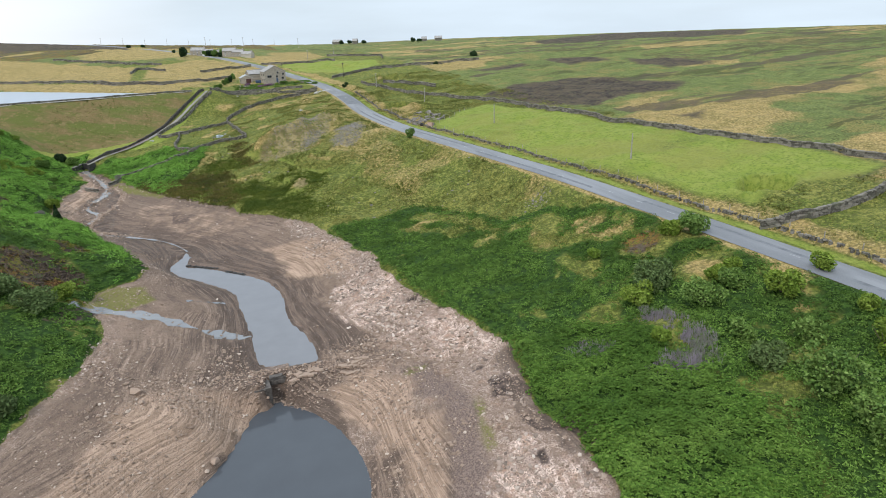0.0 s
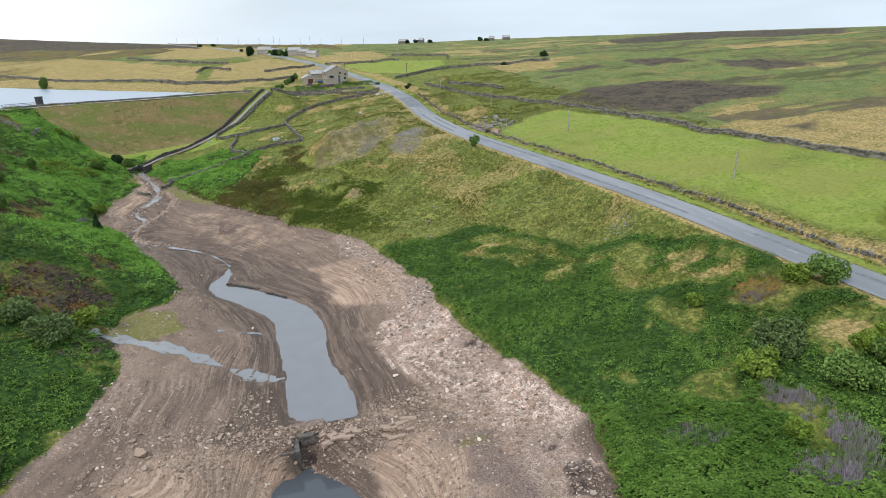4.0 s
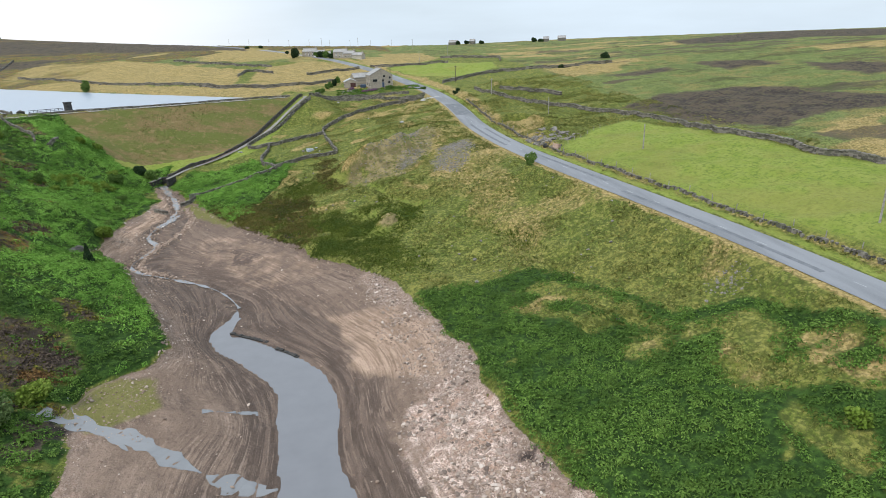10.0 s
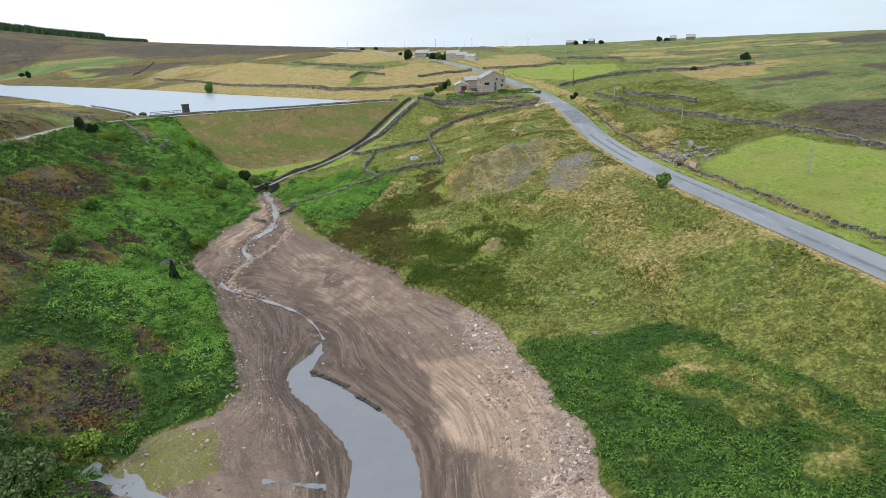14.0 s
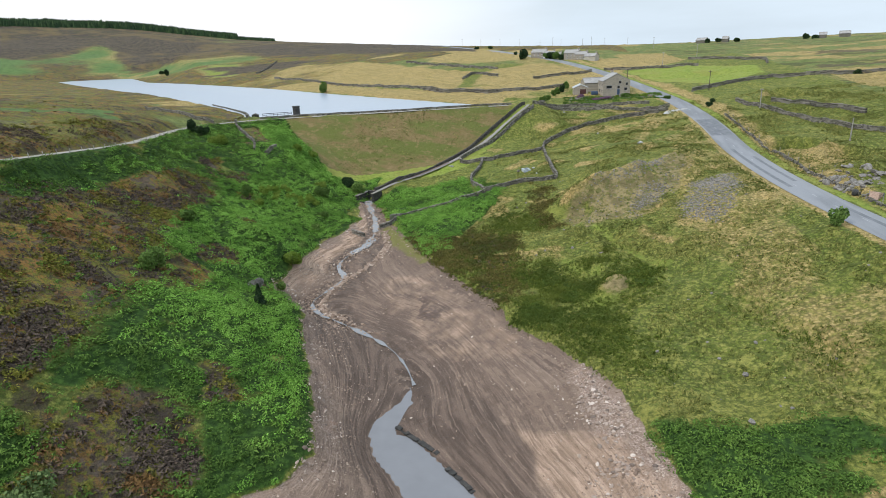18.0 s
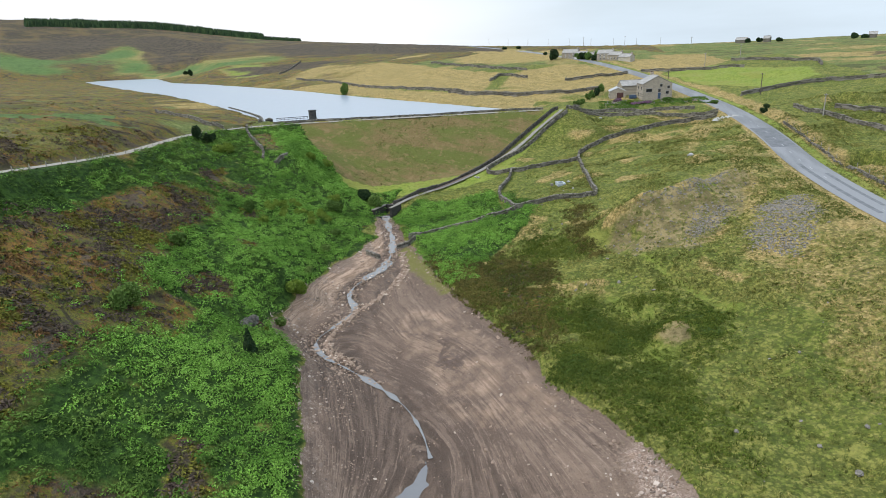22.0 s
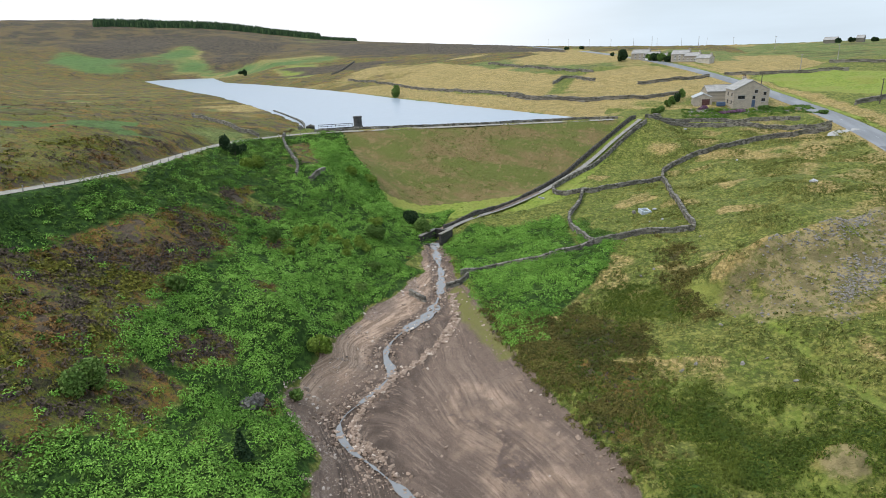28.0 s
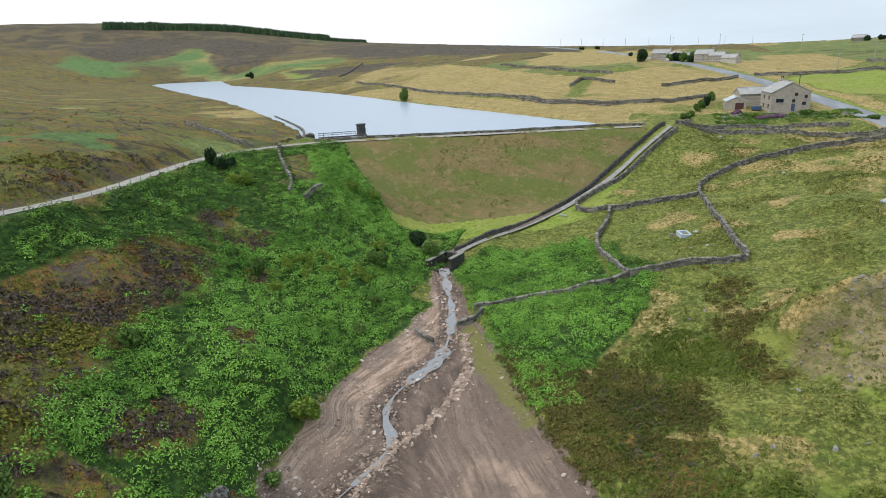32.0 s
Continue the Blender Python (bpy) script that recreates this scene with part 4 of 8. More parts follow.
PEAT = [[(18.7, 57.6), (22.2, 56.6), (22.9, 52.5), (22.5, 47), (24.1, 40.1), (25, 36), (20, 38), (18.7, 48.7), (17.3, 52.5)], [(18, 80), (21, 80.5), (24, 70.5), (21.8, 70.5)], [(-27, 84), (-25, 92), (-29, 94), (-32, 86)]]
SAND = [[(-44.5, 152), (-47, 165), (-43, 180), (-45.5, 200), (-41, 205), (-40.5, 192), (-40, 180), (-42, 166), (-41, 150)], [(3, 66), (9, 66.5), (13.5, 60), (11, 44), (8.5, 34), (5.5, 34), (7.5, 46), (7, 55)], [(-1, 118), (8, 116), (15, 104), (13, 95), (5, 100)], [(-20, 64), (-12, 70), (-4, 66), (-9, 60), (-16, 48), (-26, 36), (-34, 38)]]
GRIT = [(11.5, 65), (16.5, 63), (16.5, 50), (14.5, 40), (12, 30), (9, 30), (12, 44), (14, 54)]


def soft_in(poly, X, Y, w=2.0):
    """1 inside an outline, 0 outside, with a slope w metres wide."""
    d, _ = dist_to(list(poly) + list(poly[:1]), X, Y)
    return np.clip(0.5 + np.where(inside(poly, X, Y), d, -d) / w, 0, 1)


def covers(X, Y, Z):
    """How much of each cover grows at each place."""
    o = {}
    shape = X.shape
    wob = 1.3 * fuzz(X, Y, 9, 2)
    Xw, Yw = X + wob, Y + 1.3 * fuzz(Y, X, 8, 2)
    o["bed"] = soft_in(BED, X + 0.5 * fuzz(X, Y, 4, 2), Y, 1.0)
    rd, side = dist_to(ROAD, X, Y)
    east = (side < 0)
    td, tside = dist_to(TRACK, X, Y)
    patch = fuzz(X, Y, 11, 3)
    fern = np.maximum(soft_in(FERN_R, Xw, Yw) * ramp(0.7 * patch + 0.6 * fuzz(X, Y, 3.5, 3), -1.2, -0.6), soft_in(FERN_INLET, Xw, Yw))
    fern = np.maximum(fern, soft_in(FERN_CORNER, Xw, Yw, 3) * ramp(patch, -0.6, 0.1))
    # west bank: bracken from the shore up to the track
    dl, ls = dist_to(SHORE_L, X, Y)
    sl = np.array(SHORE_L[::-1], float)
    west = (~inside(BED, X, Y)) & (Y > -60) & (Y < 241) & (X < np.where(Y > 193, -47.0, np.interp(Y, sl[:, 1], sl[:, 0]) + 1.5))
    slope_l = west & (tside < 0) & (X > -105)
    tuft = lambda x, y, r: np.exp(-(((X - x) ** 2 + (Y - y) ** 2) / r ** 2))
    heath = np.maximum.reduce([soft_in(HEATH_L, Xw, Yw, 4), soft_in(HEATH_L2, Xw, Yw, 3)] + [soft_in(p, Xw, Yw, 2) for p in BARE])
    fern = np.maximum(fern, soft_in(SCRUB, Xw, Yw, 3) * ramp(0.7 * fuzz(X, Y, 7, 3) + 0.5 * fuzz(X, Y, 3, 2), -0.9, -0.35))
    low = slope_l & (X > -60 - 0.25 * np.maximum(Y - 130, 0))
    fern = np.maximum(fern, np.where(slope_l, 1 - heath, 0) * np.where(low, ramp(0.8 * patch + 0.6 * fuzz(X, Y, 3.5, 3), -1.0, -0.4), ramp(0.8 * fuzz(X, Y, 8, 3) + 0.6 * fuzz(X, Y, 3, 2), -0.55, 0.2)))
    belt = np.where(slope_l & (Y > 90), ramp(td, 2.5, 3.5) * (1 - ramp(td, 8, 13)) * ramp(0.8 * fuzz(X, Y, 8, 3) + 0.5 * fuzz(X, Y, 3, 2), -1.0, -0.3), 0)
    fern = np.maximum(fern, belt * (1 - heath * ramp(td, 7, 10)))
    a, b = np.array(CREST[0]), np.array(CREST[1])
    dd = (b - a) / np.linalg.norm(b - a)
    s, off = (X - a[0]) * dd[0] + (Y - a[1]) * dd[1], (X - a[0]) * dd[1] - (Y - a[1]) * dd[0]
    dam = (s > 9 + 0.44 * off) & (s < 90 - 0.9 * off) & (off > -4) & (off < 31)
    fern = np.where(dam, 0, fern) * (1 - np.clip(1.6 * (tuft(51, 68, 2.8) + tuft(51.6, 56, 2.6) + tuft(36, 90, 2.2) + tuft(33, 98, 1.8) + tuft(42, 80, 2.2)), 0, 1))
    windows = np.maximum.reduce([soft_in(p, Xw, Yw, 3) for p in FERN_GRASS])
    fern = fern * (1 - windows * (1 - 0.75 * ramp(fuzz(X, Y, 4.5, 3), 0.0, 0.45)))
    vale = soft_in(GREEN_VALLEY, X, Y, 30)
    fern = np.maximum(fern, vale * (0.72 + 0.4 * fuzz(X, Y, 45, 4)))
    fern = np.maximum(fern, np.where((X < -100) & (Y < 300), 0.8 * ramp(fuzz(X, Y, 16, 3), 0.75, 0.95), 0))
    o["bracken"] = fern * (1 - o["bed"])
    herb = soft_in(HERB_R, Xw, Yw) * (1 - o["bed"])
    o["herb"] = herb
    rush = soft_in(RUSHES, Xw + 2 * patch, Yw, 9) * (1 - o["bed"]) * (0.7 + 0.3 * ramp(fuzz(X, Y, 14, 3), -0.8, 0.3))
    gd, _ = dist_to(DITCH, Xw, Yw)
    rush = np.maximum(rush, 0.55 * (1 - ramp(gd, 0.6, 2.2)) * ramp(patch, -0.5, 0.2))
    Xr, Yr = X + 1.6 * fuzz(X, Y, 4, 3), Y + 1.6 * fuzz(Y, X, 4, 3)
    o["brown_rush"] = soft_in(RUSH_BROWNISH, Xr + 1.2 * fuzz(Y, X, 2, 2), Yr, 5.0) * ramp(fuzz(X, Y, 3.5, 3), -0.9, -0.2) * (1 - o["bed"])
    rush = np.maximum.reduce([0.55 * rush * ramp(patch, -0.2, 0.5), soft_in(RUSH_DARK, Xr, Yr, 2.0) * ramp(fuzz(X, Y, 5, 3), -0.75, -0.1), 0.8 * o["brown_rush"]])
    o["brown_rush"] = np.maximum(o["brown_rush"], 0.7 * soft_in(RUSH_STREAK, Xr, Yr, 3))
    rush = np.maximum.reduce([rush, 0.75 * soft_in(LUSH_B, Xr, Yr, 2), 0.85 * soft_in(SEDGE, Xr, Yr, 3)]) * (1 - 0.6 * soft_in(LUSH_A, Xr, Yr, 2)) * (1 - o["bed"])
    mound = np.exp(-(((X - 11.2) / 2.4) ** 2 + ((Y - 147.7) / 1.5) ** 2) ** 2)
    rush = rush * (1 - mound)
    ring = np.hypot((X - 11.2) / 1.15, Y - 148.2)
    rush = np.maximum(rush, 0.45 * ramp(ring, 2.2, 3.2) * (1 - ramp(ring, 5.5, 7.5)))
    o["rush"] = rush
    # heather moor: west of the track, and patches on the far moor
    moor_w = np.where(west & (tside > 0), 1.0, 0) + np.where((X < -100) & (Y < 0.9 * -X + 230), 1.0, 0)
    moor_w = np.clip(moor_w, 0, 1) * (0.70 + 0.40 * fuzz(X, Y, 20, 4))
    far_r = ramp(rd, 90, 150) * np.where(X > 95, 1.0, 0) * np.maximum(ramp(fuzz(X, Y * 2.2, 120, 4), 0.3, 0.6), ramp(fuzz(X * 0.45, Y * 2.6, 26, 3), 0.42, 0.62))
    far_l = np.where((Y > 470) & (X < 40), 1.0, 0) * ramp(fuzz(X, Y, 70, 4) + ramp(Y, 430, 560) * 0.8, 0.0, 0.35)
    for h in HAY:
        far_l = far_l * (1 - soft_in(h, X, Y, 6))
    far_l = np.maximum(far_l, np.where((X < -150) & (Y > 420), 0.58 + 0.5 * fuzz(X, Y, 60, 5), 0)) * (1 - 0.9 * np.maximum(vale, soft_in(BRIGHT_FIELD, X, Y, 6)))
    o["turf"] = np.where(dam & (off < 27) & (off > 1), 0.9, 0) * (1 - ramp(s + 0.9 * off, 78, 92))
    o["heather"] = np.clip(np.maximum.reduce([heath * np.where(slope_l, 1, 0), 1.3 * tuft(51, 68, 2.6), moor_w, far_r * 0.5, far_l, 0.75 * o["brown_rush"]]), 0, 1) * (1 - o["bed"])
    o["heather"] = np.maximum(o["heather"], np.where(slope_l & ~dam & (off > 31) , 0.85 * (1 - np.clip(fern * 1.4, 0, 1)), 0) * (1 - o["bed"]))
    # bleached grass: road bank, hay fields, dam face
    bank = np.where(~east, 1.0, 0) * ramp(Y, 60, 105) * (1 - ramp(rd, 16, 34)) * ramp(patch, -0.5, 0.1)
    straw = np.maximum(0.52 * bank, 0.75 * np.where(east, (1 - ramp(rd, 7, 13)) * ramp(rd, 3, 4), 0))
    straw = np.maximum(straw, 0.8 * np.where(~east, 1 - ramp(rd, 3.6, 5.2), 0))
    for h in HAY:
        straw = np.maximum(straw, 0.9 * soft_in(h, X, Y, 6))
    straw = np.maximum(straw, np.where((Y > 300) & (X < 60) & (Y < 900), 0.7 * ramp(fuzz(X, Y, 60, 3), -0.3, 0.3), 0))
    straw = np.maximum(straw, np.where((Y > 160) & (Y < 300) & (~east) & (X > -30), 0.6 * ramp(fuzz(X, Y, 9, 3), 0.25, 0.6), 0))
    straw = np.maximum(straw, np.maximum(0.75 * soft_in(MOOR_STRAW, X, Y, 8) * ramp(fuzz(X, Y * 1.6, 9, 3), -0.5, 0.2), 0.85 * soft_in(STRAW_SLOPE, X, Y, 10)))
    straw = np.maximum(straw, 0.8 * soft_in([(-848, 808), (-791, 828), (-761, 799), (-808, 782)], X, Y, 10))
    straw = np.maximum(straw, 0.7 * windows * ramp(fuzz(X, Y, 5, 3), 0.0, 0.5))
    straw = np.maximum(straw, 0.72 * np.where(east & (Y > 60) & (Y < 165), (1 - ramp(rd, 8, 15)) * ramp(rd, 5, 7), 0) * ramp(patch, -0.7, 0))
    straw = np.maximum(straw, np.where(dam, 0.42 + 0.25 * patch, 0))
    straw = np.maximum(straw, np.where((X > 90) & (Y > -50), 0.72 * ramp(fuzz(X, Y * 1.8, 45, 3), 0.15, 0.55), 0))
    lush = np.maximum.reduce([soft_in(GREEN_FIELD, Xw, Yw, 5) * (0.75 + 0.2 * patch), 0.95 * soft_in(FAR_GREEN, X, Y, 4), 0.5 * soft_in(LUSH_R, Xw, Yw, 5) * ramp(patch, -0.6, 0.2), 0.5 * soft_in(LUSH_A, Xr, Yr, 2), 0.3 * soft_in(LUSH_B, Xr, Yr, 3), 0.6 * soft_in(BRIGHT_FIELD, X, Y, 6)])
    lush = np.maximum(lush, 0.35 * vale)
    for p in BRIGHT:
        lush = np.maximum(lush, 0.6 * soft_in(p, Xw + 2 * fuzz(Y, X, 4, 3), Yw, 6) * (1 - np.clip(rush * 1.5, 0, 1)) * ramp(patch, -0.8, 0.2))
    for x, y, r in ((-3, 257, 5), (6, 260.5, 5), (4.5, 240.4, 3.6), (9.6, 243.6, 3), (27, 247, 6), (22, 212, 4)):
        straw = np.maximum(straw, 0.75 * tuft(x, y, r))
    strip = np.where((off > 26) & (off < 35) & (s > 9 + 0.44 * off) & (s < 95 - off), 1.0, 0)
    side_r = np.where(dam, ramp(s + 0.9 * off, 78, 92), 0)
    lush = np.maximum.reduce([lush, strip, 0.8 * side_r])
    lush = np.maximum(lush, np.where(rd < 6.5, np.where(east, 0.7 * ramp(rd, 3.2, 3.6) * (1 - ramp(rd, 4.5, 6)), 0), 0))
    hollow = np.exp(-(((X - 54) / 7) ** 2 + ((Y - 197) / 16) ** 2)) + tuft(66, 268, 6) + np.exp(-(((X - 77.4) / 4.5) ** 2 + ((Y - 71.6) / 4) ** 2)) + tuft(51.6, 56, 3.0) + 0.6 * tuft(36, 90, 2.4) + 0.6 * tuft(42, 80, 2.4) + np.exp(-(((X - 10.4) / 2.6) ** 2 + ((Y - 148.4) / 1.8) ** 2))
    straw = np.maximum(straw * (1 - lush), np.clip(1.3 * hollow - 0.2, 0, 1))
    straw = np.maximum(straw, np.maximum(0.9 * soft_in(SPOIL, Xw, Yw, 3) * ramp(fuzz(X, Y, 4, 3), -0.8, -0.2), 0.95 * np.exp(-(dist_to(SPOIL_CREST, X, Y)[0] / 1.3) ** 2)))
    for p in ALGAE:
        lush = np.maximum(lush, 0.8 * soft_in(p, X + 0.5 * fuzz(X, Y, 2, 2), Y, 1.6) * o["bed"])
    rn, _ = dist_to(RUNNEL, Xw, Yw)
    lush = np.maximum(lush, 0.56 * (1 - ramp(rn, 0.5, 1.6)))
    straw = np.maximum(straw, 0.7 * np.exp(-((rn - 4) / 1.4) ** 2) * ramp(patch, -0.5, 0.3) * (Y > 158))
    d_lake, _ = dist_to(LAKE, X, Y)
    margin = np.where((X > -0.9 * Y + 20) & (Y > 275) & ~inside(LAKE, X, Y) & (X < -20), 1 - ramp(d_lake, 14, 24), 0)
    straw, lush = np.maximum(straw, 0.85 * margin), lush * (1 - 0.8 * margin)
    o["straw"], o["lush"] = straw, lush
    # drained bed: stony bleached rim on the east side and round the drowned bridge; wet silt by the water
    dr, _ = dist_to(SHORE_R, X, Y)
    dw, _ = dist_to(POND_L + POND_R, X, Y)
    ds, _ = dist_to(STREAM, X, Y)
    dp, _ = dist_to(POOL_R, X, Y)
    rim = (1 - ramp(dr, 5, 11)) * ramp(118 - Y, -40, 25)
    o["pale"] = np.clip(np.maximum.reduce([rim * (0.75 + 0.4 * patch) * (0.40 + 0.60 * ramp(112 - Y, 0, 22)), 0.45 * (1 - ramp(dl, 1, 5)), 0.6 * (1 - ramp(np.abs(Y - 60), 4, 14)) * (X > 4), 0.35 * ramp(-Y, -60, -40), 0.85 * soft_in(SHINGLE, X, Y, 4)]), 0, 1)
    damp = 1 - ramp(Z, -5.6, -4.4)
    silt = np.maximum.reduce([soft_in(p, X + 0.8 * fuzz(X, Y, 6, 2), Y + 0.8 * fuzz(Y, X, 6, 2), 2.5) for p in SILT])
    wet = np.maximum.reduce([0.8 * (1 - ramp(dw, 1.5, 4.5)), (1 - ramp(ds, 1.0, 3.0)) * 0.9, 0.9 * silt, 0.35 * damp * ramp(Y, 75, 90), np.where((dr < 2.0) & (Y < 88), 0.5 + 0.5 * patch, 0)])
    o["wet"] = np.clip(wet - 0.5 * (Y < 70) * (X < -2), 0, 1)
    o["moor"] = np.clip(np.where((X > 88) | (X < -95) | (Y > 420), 1.0, 0), 0, 1)
    o["scree"] = np.maximum.reduce([soft_in(SCREE_A, Xw, Yw, 3), 0.85 * np.maximum(soft_in(SCREE_TOP, Xr, Yr, 2), soft_in(SCREE_MID, Xr, Yr, 2)), 0.16 * soft_in(SPOIL, Xr, Yr, 3)])
    o["scree"] = np.maximum(o["scree"], 0.5 * tuft(49, 95.8, 2.2))
    ragged = 3.0 * fuzz(X, Y, 5, 3)
    o["chalk"] = np.clip(np.maximum.reduce([soft_in(CHALK, X + ragged, Y - ragged, 6) * (0.9 + 0.4 * fuzz(X, Y, 3, 3)), 0.9 * soft_in(CHALK2, X + ragged, Y, 3), 0.8 * soft_in(CHALK3, X + ragged, Y, 3)]), 0, 1)
    o["chalk"] = np.maximum(o["chalk"] * o["bed"], o["turf"])
    o["peat"] = np.maximum.reduce([soft_in(p, X + 0.6 * ragged, Y + 0.4 * ragged, 2) * ramp(fuzz(X, Y, 2.6, 3), -0.35, 0.15) for p in PEAT] + [0.6 * soft_in(p, X + ragged, Y + ragged, 3) for p in BLOTCH])
    far_peat = np.maximum.reduce([soft_in(p, X, Y, 10) for p in DARK_MOOR + MOOR_HEATHER + [OUTCROP]] + [soft_in(HEATHER_R, Xw, Yw, 10)])
    far_peat = np.maximum(far_peat, np.where((Y > 560) & (X < 60) & (X > -330), 0.85 * ramp(fuzz(X * 0.5, Y * 1.4, 60, 4) + ramp(Y, 560, 800), 0.2, 0.7), 0) * (1 - vale))
    far_peat = np.maximum(far_peat, np.where(X > 95, 0.65 * ramp(fuzz(X * 0.45, Y * 2.6, 30, 3), 0.45, 0.62), 0))
    o["peat"] = np.maximum(o["peat"], 0.85 * far_peat * (1 - o["bed"]))
    o["sand"] = np.maximum.reduce([soft_in(p, X + 0.5 * ragged, Y, 4) for p in SAND] + [0.42 * soft_in(TAN, X + 0.5 * ragged, Y, 4)])
    o["spoil"] = soft_in(SPOIL, Xr, Yr, 3) * ramp(fuzz(X, Y, 4, 3), -0.9, -0.3)
    o["spoil"] = np.maximum(o["spoil"], mound)
    o["grit"] = np.maximum(soft_in(GRIT, X + 0.4 * ragged, Y, 3), 0.8 * o["spoil"])
    o["rd"], o["td"] = rd, td
    o["across"] = 45 * dr / (dr + dl + 1e-6)
    o["level"] = base(X, Y)
    o["none"] = np.zeros(shape)
    return o


def graded(lo, hi, step, far, before, after):
    """Even steps from lo to hi, then ever longer ones out to far."""
    mid = np.arange(lo, hi + step * 0.5, step)
    sides = []
    for growth in (before, after):
        out, d, x = [], step, 0.0
        while x < far:
            d = min(d * growth, 90)
            x += d
            out.append(x)
        sides.append(np.array(out))
    return np.r_[lo - sides[0][::-1], mid, mid[-1] + sides[1]]


gx, gy = graded(-98, 92, 0.8, 2600, 1.035, 1.04), graded(20, 275, 0.8, 2600, 1.15, 1.03)
GX, GY = np.meshgrid(gx, gy)
GZ = height(GX, GY)
_d = np.hypot(GX, GY - 60)
GZ = GZ - np.maximum(_d - RIM, 0) * 0.06          # falls away past the skyline
nx, ny = len(gx), len(gy)
_i = np.arange(nx * ny).reshape(ny, nx)
quads = np.stack([_i[:-1, :-1], _i[:-1, 1:], _i[1:, 1:], _i[1:, :-1]], -1).reshape(-1, 4)
me = fast_mesh("ground", np.stack([GX, GY, GZ], -1).reshape(-1, 3), quads, GROUND, True)
CV = covers(GX, GY, GZ)
for nm, keys in (("cover_a", ("bed", "bracken", "heather", "straw")), ("cover_b", ("lush", "pale", "wet", "moor")), ("cover_c", ("chalk", "peat", "sand", "grit")), ("flow", ("across", "level", "none", "none"))):
    at = me.color_attributes.new(nm, "FLOAT_COLOR", "POINT")
    v = np.stack([CV[k] if k != "bracken" else np.maximum.reduce([0.8 * CV["bracken"], 0.9 * CV["herb"], 0.56 * CV["rush"]]) for k in keys], -1).astype(np.float32)
    at.data.foreach_set("color", v.ravel())
ground = tagged(new("ground", me), "moorland valley ground of grass, bracken and drained brown mud", "ground", kind="structure")


def z_at(x, y):
    return float(height(np.array([float(x)]), np.array([float(y)]))[0])


# ---------------------------------------------------------------- waters
def sheet(name, poly, z, mat, label, grow=1.0):
    p = np.array(poly, float)[:, :2]
    bm = bmesh.new()
    c = p.mean(0)
    d = p - np.roll(p, 1, 0)
    e = np.roll(p, -1, 0) - p
    nrm = np.stack([d[:, 1] + e[:, 1], -(d[:, 0] + e[:, 0])], 1)
    nrm /= np.linalg.norm(nrm, axis=1)[:, None] + 1e-9
    area = np.sum(p[:, 0] * np.roll(p[:, 1], -1) - np.roll(p[:, 0], -1) * p[:, 1])
    q = p + nrm * grow * (1 if area > 0 else -1)
    f = bm.faces.new([bm.verts.new((x, y, z)) for x, y in q])
    bmesh.ops.triangulate(bm, faces=[f])
    bmesh.ops.recalc_face_normals(bm, faces=bm.faces)
    for f in bm.faces:
        if f.normal.z < 0:
            f.normal_flip()
    m = bpy.data.meshes.new(name)
    bm.to_mesh(m)
    bm.free()
    m.materials.append(mat)
    return tagged(new(name, m), label, "water", kind="structure")


sheet("water_lake", LAKE, LAKE_Z, LAKEWATER, "calm pale reservoir water behind the grass dam", 0.4)
sheet("water_pond", POND_L + POND_R, POND_Z, SILTWATER, "grey remnant pool winding across the drained bed", 0.5)
sheet("water_pool", POOL_L + POOL_R[::-1], POOL_Z, WATER, "dark still pool below the drowned stone bridge", 0.5)


def ribbon(line, half, lift=0.0, step=1.5, vary=0.0, broad=None):
    """Strip of quads along a line: verts, faces."""
    p = smooth_line(line, step)
    t = np.gradient(p[:, :2], axis=0)
    t /= np.linalg.norm(t, axis=1)[:, None]
    nrm = np.stack([-t[:, 1], t[:, 0]], 1)
    h = half * np.maximum(1 + vary * fuzz(p[:, 0], p[:, 1], 3, 3), 0.25)
    if broad:
        h = h * np.interp(p[:, 1], broad[0], broad[1])
    l, r = p[:, :2] + nrm * h[:, None], p[:, :2] - nrm * h[:, None]
    z = p[:, 2] + lift
    v = np.empty((2 * len(p), 3))
    v[0::2], v[1::2] = np.c_[l, z], np.c_[r, z]
    k = np.arange(len(p) - 1) * 2
    return v, np.stack([k + 1, k + 3, k + 2, k], 1)


RILLS = [([(-30, 93.4), (-25.6, 92.6), (-22.2, 91.0), (-18, 88.0), (-13.8, 85.4), (-10.6, 83.8), (-6.2, 83.4)], 0.42), ([(-21.4, 90.8), (-18.6, 89.0), (-15.2, 86.2), (-12, 84.6)], 0.5),
         ([(-26.2, 94.4), (-24.4, 92.2), (-22, 90.2), (-19.5, 87.6)], 0.22), ([(-9.6, 83.6), (-7.4, 82.6), (-4.8, 83.2)], 0.5), ([(-28.4, 97), (-27, 94.6), (-23.6, 91.4)], 0.18), ([(-14, 94.5), (-11.5, 95.2), (-8.4, 96)], 0.22)]
rill_v, rill_f, k = [], [], 0
for line, half in RILLS:
    v, f = ribbon([(x, y, 0) for x, y in along(line, 0.8)], half, 0.0, 0.3, 1.9)
    v[:, 2] = height(v[:, 0], v[:, 1]) + 0.035
    rill_v.append(v)
    rill_f.append(f + k)
    k += len(v)
tagged(new("water_rill", fast_mesh("water_rill", np.vstack(rill_v), np.vstack(rill_f), STREAMWATER, True)), "braided shallow rill draining across the silt", "stream", kind="structure")
v, f = ribbon(STREAM, 0.30, 0.03, 0.4, 1.4, ([128, 160, 172, 210], [0.8, 1.0, 1.9, 2.2]))
